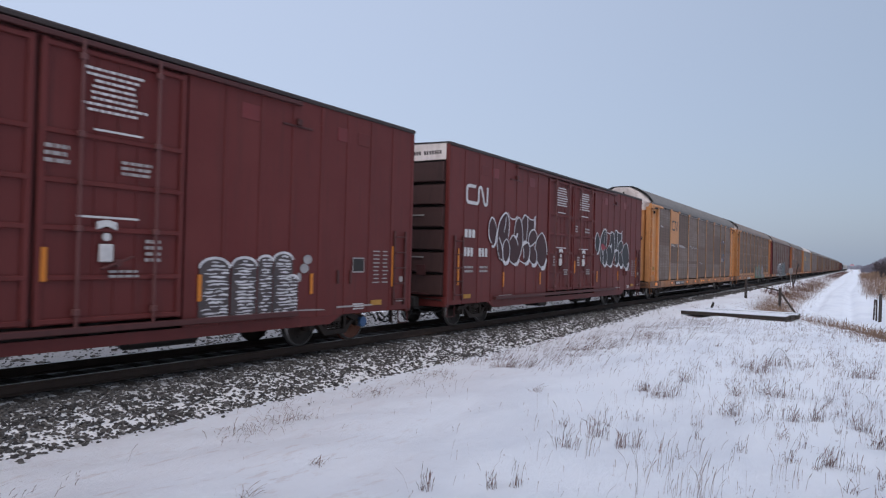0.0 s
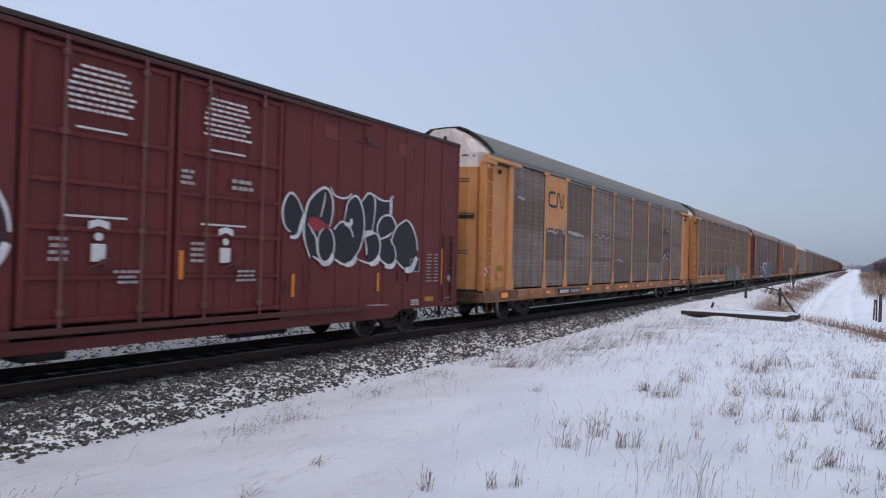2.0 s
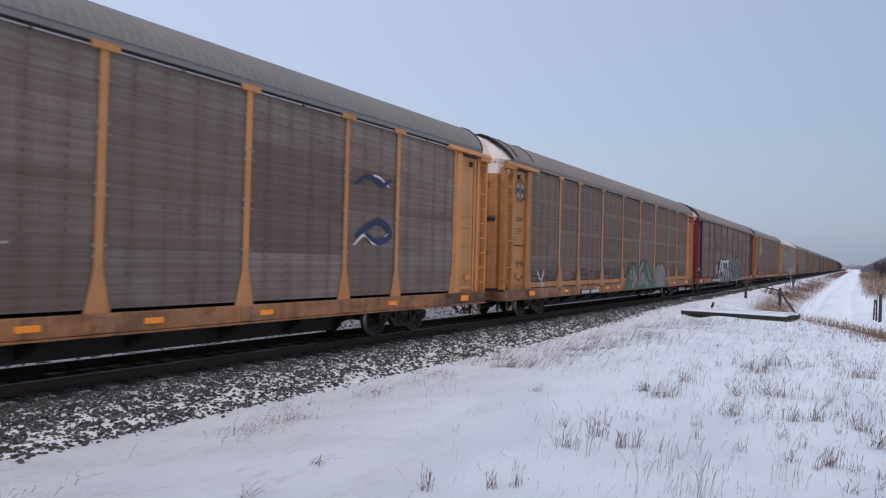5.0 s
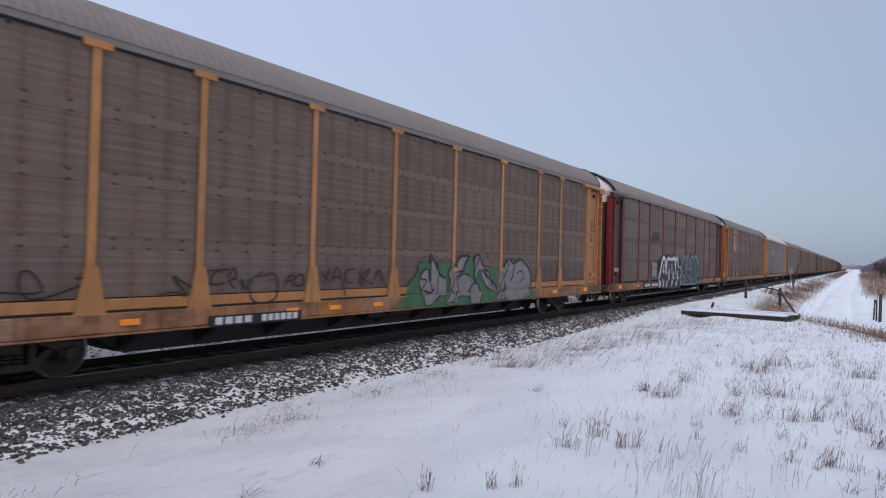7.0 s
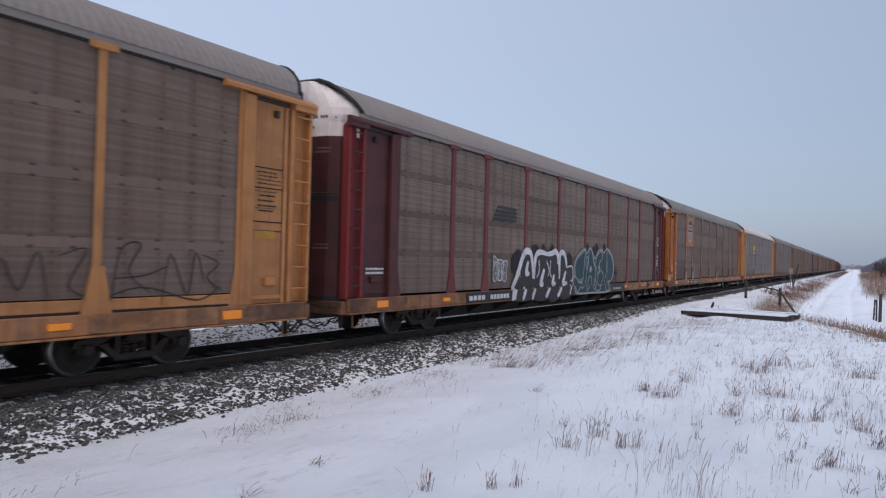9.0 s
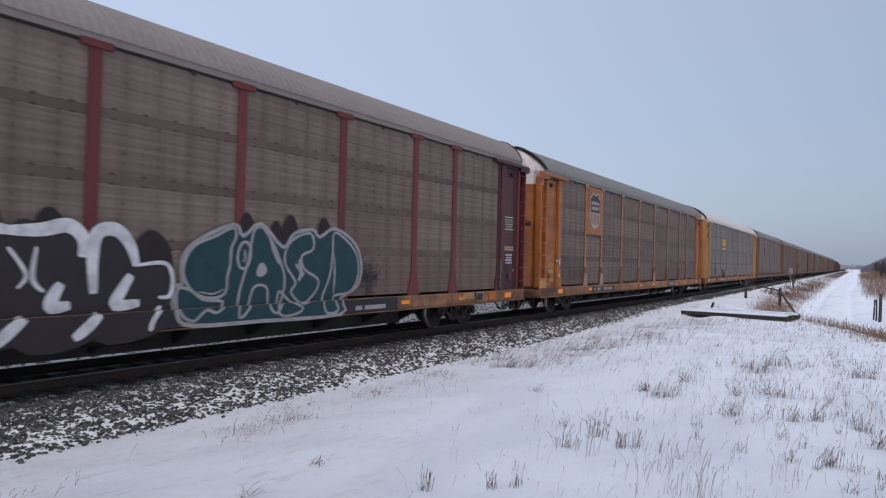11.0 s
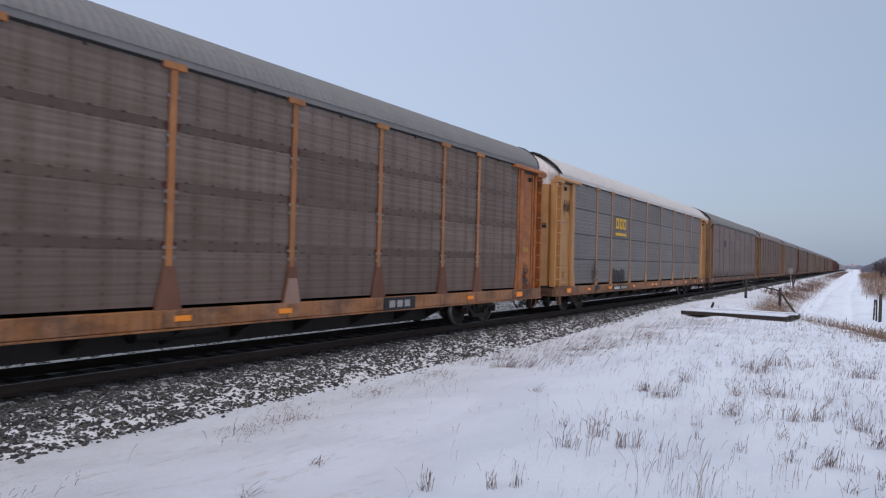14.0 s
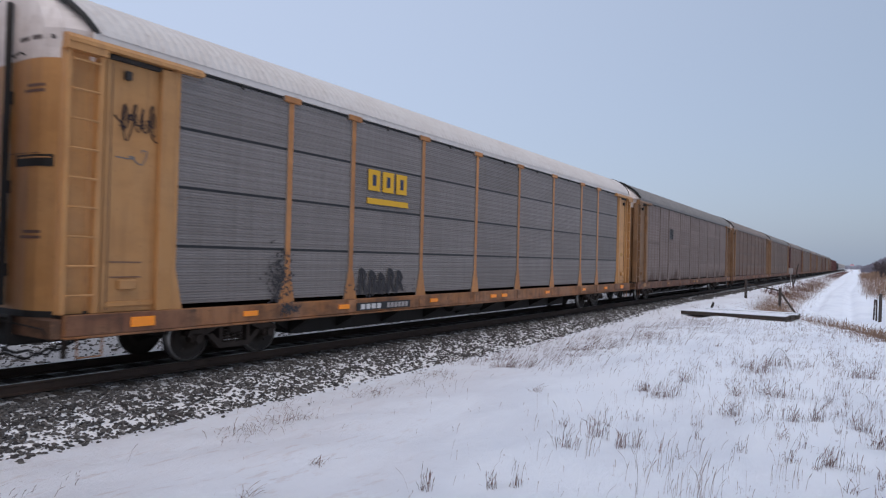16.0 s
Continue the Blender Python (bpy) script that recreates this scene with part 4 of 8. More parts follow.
def outline_tag(car, x, y0, z0, fill, line, label, sill=0.0, wide=1.0):
    """A balloon tag of nine bowls."""
    spray = functools.partial(sprayed, car, x, (y0, z0), fill, line, label=label, sill=sill, wide=wide)
    spray(0, [(0.16, 1.46), (0.39, 1.34), (0.56, 1.07), (0.48, 0.84), (0.42, 0.64), (0.2, 0.65), (0.03, 0.76), (-0.03, 0.97), (-0.01, 1.23)], [(0.05, [(0.2, 0.66), (0.06, 0.75), (-0.03, 0.97), (-0.01, 1.23), (0.16, 1.46), (0.37, 1.36), (0.56, 1.07)]), (0.09, [(0.57, 1.06), (0.5, 0.86), (0.45, 0.67), (0.34, 0.56), (0.19, 0.56)])])
    spray(1, [(0.78, 0.14), (0.63, 0.45), (0.57, 0.79), (0.66, 1.25), (0.85, 1.49), (1.13, 1.66), (1.32, 1.62), (1.44, 1.42), (1.45, 1.11), (1.41, 0.85), (1.56, 0.65), (1.56, 0.28), (1.38, 0.09), (1.19, 0.03), (0.98, 0.09)], [(0.06, [(0.78, 0.14), (0.63, 0.45), (0.57, 0.79), (0.66, 1.25), (0.85, 1.49), (1.13, 1.66), (1.32, 1.62), (1.44, 1.42), (1.45, 1.13), (1.37, 0.83)]), (0.04, [(1.21, 1.57), (1.16, 1.31), (1.07, 1.02)]), (0.05, [(0.7, 0.87), (0.82, 0.72), (0.95, 0.55), (1, 0.23)]), (0.05, [(0.86, 0.17), (1.03, 0.1), (1.19, -0.01), (1.41, 0)]), (0.13, [(1.18, -0.01), (1.42, 0.09), (1.49, 0.23)])])
    spray(2, [(1.24, 0.83), (1.42, 0.74), (1.53, 0.49), (1.49, 0.22), (1.36, 0.07), (1.18, 0.06), (1.04, 0.21), (1, 0.47), (1.07, 0.69)], [(0.05, [(1.24, 0.83), (1.42, 0.74), (1.53, 0.49), (1.49, 0.22), (1.36, 0.07), (1.18, 0.06), (1.04, 0.21), (1, 0.47), (1.07, 0.69), (1.24, 0.83)])])
    spray(3, [(1.56, 0.75), (1.75, 0.94), (1.86, 1.01), (1.94, 1.39), (2.17, 1.58), (2.36, 1.5), (2.51, 1.2), (2.55, 0.81), (2.43, 0.41), (2.27, 0.21), (2.06, 0.05), (1.78, 0.02), (1.55, 0.12)], [(0.045, [(1.37, 1.7), (1.48, 1.55), (1.66, 1.5), (1.86, 1.5), (2, 1.56), (2.08, 1.63)]), (0.05, [(1.84, 0.99), (1.94, 1.39), (2.17, 1.58), (2.36, 1.5), (2.51, 1.2), (2.55, 0.81), (2.43, 0.41), (2.27, 0.21), (2.06, 0.02)]), (0.05, [(1.51, 0.78), (1.68, 0.93), (1.84, 0.96), (1.99, 0.87), (2.1, 0.77), (2.16, 0.62)]), (0.1, [(1.84, 0.93), (2.05, 0.91), (2.09, 1.05)]), (0.05, [(1.55, 0.12), (1.75, 0.03), (1.95, -0.01)]), (0.13, [(1.92, -0.01), (2.14, 0.03), (2.31, 0.18)])])
    spray(4, [(2.52, 1.51), (2.68, 1.69), (2.92, 1.63), (3.29, 1.55), (3.56, 1.59), (3.57, 1.26), (3.23, 1.14), (3.04, 0.87), (3.08, 0.69), (2.84, 0.74), (2.62, 0.73)], [(0.05, [(2.39, 1.43), (2.52, 1.56), (2.68, 1.69), (2.89, 1.63), (2.94, 1.4), (2.91, 1.11), (2.84, 0.8)]), (0.045, [(2.87, 1.68), (3.08, 1.59), (3.31, 1.56), (3.52, 1.58)]), (0.12, [(3.55, 1.66), (3.56, 1.46), (3.55, 1.23)]), (0.06, [(3.52, 1.64), (3.65, 1.7)])])
    spray(5, [(2.87, 0.79), (3.08, 0.69), (3.17, 0.46), (3.1, 0.22), (2.9, 0.08), (2.68, 0.17), (2.61, 0.42), (2.66, 0.67)], [(0.14, [(2.53, 0.64), (2.65, 0.73), (2.89, 0.77)]), (0.05, [(2.77, 0.77), (3.05, 0.72), (3.17, 0.46), (3.1, 0.22), (2.9, 0.07), (2.69, 0.04), (2.37, 0.12)]), (0.05, [(2.57, 0.62), (2.64, 0.42), (2.66, 0.22)]), (0.13, [(2.79, 0.01), (3.03, 0.06), (3.16, 0.2)])])
    spray(6, [(3.4, 1.22), (3.64, 1.15), (3.79, 0.96), (3.67, 0.79), (3.41, 0.7), (3.15, 0.67), (3.03, 0.87), (3.15, 1.11)], [(0.05, [(3.15, 0.64), (3.03, 0.87), (3.15, 1.11), (3.4, 1.22), (3.64, 1.17), (3.79, 0.96), (3.69, 0.81)]), (0.05, [(3.1, 0.61), (3.41, 0.69), (3.64, 0.81)])])
    spray(7, [(3.2, 0.65), (3.41, 0.68), (3.61, 0.57), (3.78, 0.27), (3.72, 0.07), (3.52, -0.03), (3.26, 0.11), (3.14, 0.32)], [(0.045, [(3.56, 0.64), (3.74, 0.43), (3.8, 0.22), (3.72, 0.05)]), (0.05, [(3.17, 0.14), (3.35, 0.04), (3.57, -0.03)]), (0.13, [(3.37, -0.03), (3.65, -0.03), (3.82, 0.12)])])
    spray(8, [(4.22, 1.16), (4.47, 1.01), (4.67, 0.69), (4.74, 0.36), (4.64, 0.03), (4.4, -0.11), (4.12, -0.07), (3.84, 0.09), (3.69, 0.39), (3.68, 0.67), (3.84, 0.97)], [(0.05, [(3.6, 0.52), (3.67, 0.74), (3.84, 0.97), (4.22, 1.16)]), (0.06, [(4.22, 1.16), (4.47, 1.01), (4.67, 0.69), (4.74, 0.36)]), (0.05, [(3.78, 0.15), (3.98, -0), (4.18, -0.11)]), (0.17, [(4.2, -0.12), (4.49, -0.1), (4.71, 0.21)])])


RED_SMEAR = [(0.67, 0.93), (0.78, 1), (0.97, 1), (1.25, 0.88), (1.42, 0.78), (1.18, 0.79), (1.01, 0.71), (0.81, 0.76)]


def jagged_piece(car, x, origin, fill, line, label, sill=0.0):
    """Grey jagged letters with thin dark strokes, some running on over the sill."""
    spray = functools.partial(sprayed, car, x, origin, fill, line, label=label, sill=sill, rim=0.028)
    spray(0, [(-0.29, 1.54), (-0.09, 1.73), (0.08, 1.69), (0.11, 1.51), (0.20, 1.43), (0.20, 2.13), (0.38, 1.92), (0.57, 1.69), (0.85, 1.52), (1.00, 1.48), (0.97, 1.04), (0.53, 1.00), (0.21, 0.81), (-0.13, 0.80), (-0.24, 1.16), (-0.33, 1.34)], [(0.043, [(0.16, 2.18), (0.30, 1.99), (0.49, 1.89), (0.63, 1.61), (0.95, 1.46)]), (0.037, [(0.03, 1.75), (-0.25, 1.66), (-0.26, 1.49), (-0.00, 1.44), (-0.18, 1.23), (-0.24, 1.09)]), (0.031, [(0.21, 2.05), (0.17, 1.53), (0.30, 1.06)]), (0.037, [(0.58, 1.63), (0.55, 1.21), (0.53, 0.99), (0.20, 0.81)]), (0.056, [(-0.12, 1.17), (0.17, 1.10), (0.37, 1.21)])])
    spray(1, [(1.07, 1.67), (1.29, 1.78), (1.50, 1.69), (1.58, 1.96), (1.79, 2.12), (2.21, 2.13), (1.97, 1.92), (1.98, 1.73), (1.75, 1.62), (1.53, 1.50), (1.85, 1.58), (2.21, 1.59), (2.55, 1.38), (2.80, 1.26), (2.92, 1.02), (2.77, 0.72), (2.53, 0.73), (2.21, 0.72), (2.20, 0.93), (1.53, 0.95), (1.50, 0.74), (0.92, 0.77), (1.14, 1.08), (1.18, 1.41)], [(0.050, [(2.27, 2.10), (1.83, 2.11), (1.58, 1.96), (1.50, 1.68), (1.85, 1.70), (1.98, 1.85), (2.18, 2.06)]), (0.043, [(1.17, 1.72), (1.09, 1.56), (1.35, 1.30), (1.41, 0.96), (1.14, 0.77)]), (0.037, [(1.58, 1.39), (1.77, 1.57), (2.12, 1.58), (2.39, 1.36)]), (0.050, [(2.24, 0.72), (2.19, 0.97), (2.37, 1.24), (2.70, 1.32), (2.93, 1.02), (2.78, 0.72)]), (0.031, [(0.92, 0.77), (1.20, 0.81), (1.50, 0.73)]), (0.062, [(1.26, 1.16), (1.33, 1.08), (1.37, 1.11)])])
    spray(2, [(2.59, 2.09), (2.80, 2.18), (2.98, 1.92), (3.43, 1.77), (3.49, 1.49), (3.93, 1.20), (4.03, 0.99), (3.72, 1.06), (3.30, 1.22), (3.03, 1.48), (2.85, 1.74), (2.64, 1.47), (2.53, 1.68)], [(0.056, [(2.66, 2.16), (2.86, 2.12), (2.72, 1.94), (2.54, 1.56), (2.62, 1.38)]), (0.050, [(2.86, 2.11), (3.03, 1.86), (3.40, 1.67), (3.02, 1.72), (3.41, 1.49), (3.88, 1.20), (4.01, 1.03)]), (0.031, [(3.18, 1.55), (3.55, 1.40), (3.72, 1.11)])])
    spray(3, [(4.17, 1.35), (4.46, 1.80), (4.86, 2.10), (5.05, 1.92), (5.64, 2.09), (6.00, 1.91), (6.42, 1.66), (6.52, 1.31), (6.19, 0.82), (5.48, 0.72), (4.70, 0.72), (4.39, 0.83), (4.22, 1.03)], [(0.050, [(4.92, 2.10), (4.68, 1.73), (4.43, 1.35), (4.64, 1.08), (4.15, 1.19)]), (0.043, [(5.85, 2.06), (5.27, 1.94), (5.05, 1.47), (4.86, 1.34)]), (0.043, [(5.67, 2.06), (6.21, 1.82), (6.47, 1.38), (6.24, 1.00), (5.80, 0.74)]), (0.037, [(4.74, 0.85), (4.68, 0.72), (5.11, 0.72), (5.73, 0.72)]), (0.037, [(5.31, 1.59), (5.69, 1.67), (5.90, 1.46), (5.58, 1.28)])])
    spray(4, [(4.03, 1.01), (4.33, 1.08), (4.44, 0.80), (4.02, 0.72), (3.78, 0.72)], [(0.031, [(4.33, 1.08), (4.08, 0.85), (4.18, 0.72)]), (0.031, [(3.78, 0.72), (4.01, 0.79), (4.29, 0.72)])])


FIRST_WORD = [[(-7.98, 1.32), (-7.68, 1.35), (-7.44, 1.3), (-7.72, 1.63), (-7.28, 1.41), (-6.92, 1.49)], [(-7.03, 1.72), (-6.54, 1.74), (-6.85, 1.69), (-6.92, 1.48), (-6.61, 1.48)], [(-6.56, 1.58), (-6.42, 1.77), (-6.36, 1.58), (-6.53, 1.53), (-6.35, 1.36)], [(-6.2, 1.35), (-6.23, 1.55), (-6.12, 1.38), (-6.03, 1.58)], [(-5.84, 1.58), (-5.45, 1.65), (-5.31, 1.47), (-5.39, 1.16), (-5.77, 1.07), (-6.02, 1.23), (-5.98, 1.53), (-5.71, 1.7)], [(-5.17, 1.36), (-5, 1.6), (-4.81, 1.57), (-5.07, 1.47)], [(-4.86, 1.57), (-4.64, 1.63), (-4.61, 1.43), (-4.84, 1.41), (-4.87, 1.54)]]
SECOND_WORD = [[(-4.09, 1.73), (-3.93, 1.56), (-3.78, 1.77), (-4, 1.39)], [(-3.77, 1.45), (-3.54, 1.79), (-3.35, 1.38)], [(-3.7, 1.56), (-3.39, 1.57)], [(-2.92, 1.74), (-3.2, 1.71), (-3.27, 1.48), (-2.96, 1.42)], [(-2.76, 1.77), (-2.74, 1.38), (-2.41, 1.74), (-2.7, 1.58), (-2.27, 1.38)], [(-2.28, 1.42), (-2.03, 1.72), (-1.79, 1.33)], [(-3.35, 1.38), (-3.26, 1.14)]]


def broad_piece(car, x, origin, fill, line, label, sill=0.0):
    """Dark letters under broad white arches, white wedges between them."""
    spray = functools.partial(sprayed, car, x, origin, fill, line, label=label, sill=sill)
    spray(0, [(-5.42, 0.72), (-5.25, 1.45), (-4.91, 1.89), (-4.62, 2.34), (-4.24, 2.42), (-3.86, 2.29), (-3.7, 1.8), (-3.69, 1.07), (-3.76, 0.69)], [(0.24, [(-5.45, 0.7), (-5.34, 1.11), (-5.05, 1.46), (-4.82, 1.83), (-4.51, 2.27), (-4.23, 2.37), (-3.97, 2.27), (-3.82, 1.91), (-3.74, 1.4)]), (0.20, [(-4.16, 2.01), (-4.28, 1.77), (-4.3, 1.59), (-4.07, 1.59)]), (0.20, [(-5.18, 1.11), (-5.26, 0.92), (-5.28, 0.72)]), (0.18, [(-4.41, 1.13), (-4.53, 0.92), (-4.67, 0.7)]), (0.06, [(-4.84, 1.68), (-4.78, 1.45)])])
    spray(1, [(-3.73, 1.8), (-3.56, 2.27), (-3.22, 2.39), (-2.64, 2.34), (-2.44, 1.68), (-2.47, 1.03), (-2.56, 0.67), (-3.7, 0.68)], [(0.22, [(-3.68, 1.4), (-3.65, 1.87), (-3.53, 2.23), (-3.2, 2.35), (-2.59, 2.29)]), (0.22, [(-2.8, 1.74), (-2.96, 1.49), (-3.09, 1.2), (-2.86, 1.2)]), (0.18, [(-3.67, 1.06), (-3.83, 0.87), (-3.94, 0.69)]), (0.07, [(-3.3, 2.06), (-3.25, 1.68), (-3.47, 1.43)]), (0.06, [(-2.63, 2.06), (-2.38, 1.68), (-2.49, 1.48)])])
    spray(2, [(-2.59, 2.32), (-2.15, 2.41), (-1.81, 2.44), (-1.51, 2.25), (-1.44, 1.47), (-1.43, 0.67), (-2.56, 0.67)], [(0.22, [(-2.64, 2.29), (-2.19, 2.32), (-1.81, 2.4), (-1.58, 2.21), (-1.59, 1.93)]), (0.20, [(-1.89, 1.54), (-2, 1.35), (-2.02, 1.19), (-1.75, 1.21)]), (0.18, [(-2.41, 1.06), (-2.61, 0.88), (-2.78, 0.71)]), (0.07, [(-2.25, 2.07), (-2.29, 1.61), (-2.13, 1.42)])])
    spray(3, [(-1.48, 2.28), (-1.08, 2.41), (-0.75, 2.15), (-0.67, 1.81), (-0.15, 1.84), (0.01, 1.53), (-0.08, 1.25), (-0.23, 0.73), (-1.43, 0.68)], [(0.22, [(-1.4, 1.37), (-1.43, 1.93), (-1.36, 2.31), (-1.06, 2.37), (-0.82, 2.14), (-0.7, 1.8)]), (0.08, [(-0.7, 1.81), (-0.18, 1.85), (-0.03, 1.59), (-0.08, 1.3), (-0.29, 1.28)]), (0.20, [(-0.79, 1.66), (-0.95, 1.4), (-1.04, 1.18), (-0.63, 1.2)]), (0.18, [(-1.32, 1.06), (-1.51, 0.87), (-1.72, 0.71)]), (0.1, [(-0.25, 1.13), (-0.41, 0.91), (-0.47, 0.73)])])


def pointed_piece(car, x, origin, fill, line, label, sill=0.0):
    """Rounded letters drawn up to points over a pale ground, running down over the sill."""
    ground_edge = [(1.26, 2.59), (1.48, 2.37), (1.91, 2.64), (2.5, 2.19), (2.8, 2.48), (3.34, 2.59), (3.57, 2.44), (4.04, 2.65), (4.73, 2.34), (4.98, 1.86), (4.87, 1.37), (4.27, 1.08), (4.21, 0.74), (1.82, 0.74), (0.35, 0.76), (0.03, 0.96), (0.02, 1.43), (0.17, 1.49), (0.15, 1.88), (0.42, 2.23)]
    base = Geo().add([(x - 0.0035, a + origin[0], b + origin[1]) for a, b in rounded(ground_edge, 3, True)], [tuple(range(3 * len(ground_edge)))])
    run = below(base, 1.06, sill - 0.0015)
    field_ = part("graffiti_ground", base.add(run.v, run.f), fill, car, "teal spray ground with a pale edge")
    edge = ribbon(Geo(), [(a + origin[0], b + origin[1]) for a, b in rounded(ground_edge, 3, True)], 0.075, x - 0.002, True)
    low = below(edge, 1.06, sill - 0.001)
    part("graffiti_outline", edge.add(low.v, low.f), line, field_)
    spray = functools.partial(sprayed, car, x, origin, fill, line, label=label, sill=sill, rim=0.055)
    spray(0, [(1.22, 2.52), (0.81, 2.34), (0.42, 2.18), (0.21, 1.91), (0.19, 1.63), (0.33, 1.4), (0.59, 1.25), (0.91, 1.23), (1.1, 1.34), (1.12, 1.6), (1.18, 1.83), (1.2, 2.15), (1.3, 2.35)], [(0.03, [(0.5, 1.35), (0.8, 1.3), (1.05, 1.38)])])
    spray(1, [(1.91, 2.57), (1.72, 2.46), (1.63, 2.03), (1.52, 1.65), (1.40, 1.27), (1.37, 0.84), (1.60, 1.0), (1.76, 1.40), (2.08, 1.38), (2.13, 1.0), (2.36, 0.90), (2.56, 1.5), (2.36, 2.03), (2.12, 2.38)], [(0.13, [(1.93, 1.86), (2.02, 1.72), (1.87, 1.66), (1.93, 1.86)]), (0.06, [(2.14, 2.36), (2.24, 2.1), (2.4, 1.85)])])
    spray(2, [(3.28, 2.50), (2.82, 2.39), (2.57, 2.13), (2.57, 1.83), (2.86, 1.48), (2.74, 1.27), (3.08, 1.03), (3.46, 1.27), (3.52, 1.53), (3.12, 1.74), (3.02, 2.02), (3.36, 2.18)], [(0.10, [(2.85, 1.85), (3.0, 1.72), (3.08, 1.6)]), (0.09, [(2.95, 1.95), (3.02, 1.68), (2.94, 1.5)])])
    spray(3, [(4.02, 2.56), (4.58, 2.29), (4.84, 1.94), (4.82, 1.5), (4.55, 1.22), (4.02, 1.14), (4.12, 0.84), (3.76, 0.80), (3.66, 1.11), (3.90, 1.62), (3.97, 2.14)], [(0.05, [(4.02, 1.2), (4.05, 1.7), (4.0, 2.1)])])
    spray(4, [(0.07, 1.40), (0.33, 1.38), (0.61, 1.2), (1.03, 1.15), (0.86, 0.96), (0.62, 1.02), (0.36, 0.84), (0.09, 1.0)], [])
    spray(5, [(2.40, 1.30), (2.67, 1.11), (3.02, 0.94), (2.78, 0.82), (2.38, 0.85)], [])
    spray(6, [(1.42, 2.22), (1.58, 2.25), (1.66, 2.05), (1.58, 1.80), (1.42, 1.77), (1.34, 1.97)], [(0.05, [(1.5, 2.12), (1.52, 1.98), (1.48, 1.88)])])


def scrawl(car, x, y0, y1, z0, z1, loops, seed, mat, width=0.035):
    """A loose sprayed line of loops."""
    rng = random.Random(seed)
    g = Geo()
    ph = [rng.uniform(0, 6.28) for _ in range(4)]
    n = loops * 12
    pts = []
    for i in range(n + 1):
        t = i / n
        a = 2 * math.pi * loops * t
        pts.append((y0 + (y1 - y0) * t + 0.45 * (y1 - y0) / loops * math.cos(a + ph[0]), (z0 + z1) / 2 + (z1 - z0) * 0.5 * math.sin(a + ph[0] + 0.8 * math.sin(2.3 * a / loops + ph[1])) * (0.55 + 0.45 * math.sin(a * 0.37 + ph[2]))))
    ribbon(g, pts, width, x)
    return part("graffiti_scrawl", g, mat, car)


def soot(car, x, cy, cz, ry, rz, count, seed):
    """A smudge of many small dark spots, thinning outwards."""
    rng = random.Random(seed)
    g = Geo()
    for i in range(3 * count):
        y, z, r = cy + rng.gauss(0, ry), cz + rng.gauss(0, rz), rng.uniform(0.006, 0.032)
        k, ph = rng.randrange(5, 8), rng.uniform(0, 6.28)
        g.add([(x + 0.000007 * i, y + r * rng.uniform(0.6, 1.2) * math.cos(ph + 6.2832 * j / k), z + r * rng.uniform(0.7, 1.6) * math.sin(ph + 6.2832 * j / k)) for j in range(k)], [tuple(range(k))])
    return tagged(part("soot_smudge", g, SMUDGE, car, "dark sooty smudge"), kind="stuff")


# ---- rolling stock: closed car carriers ----
BAYS = (-11.82, -9.14, -7.17, -4.33, -1.46, 1.40, 4.28, 7.13, 9.08, 11.82)
PANEL_Z0, PANEL_Z1, PANEL_X = 1.12, 5.22, 1.485


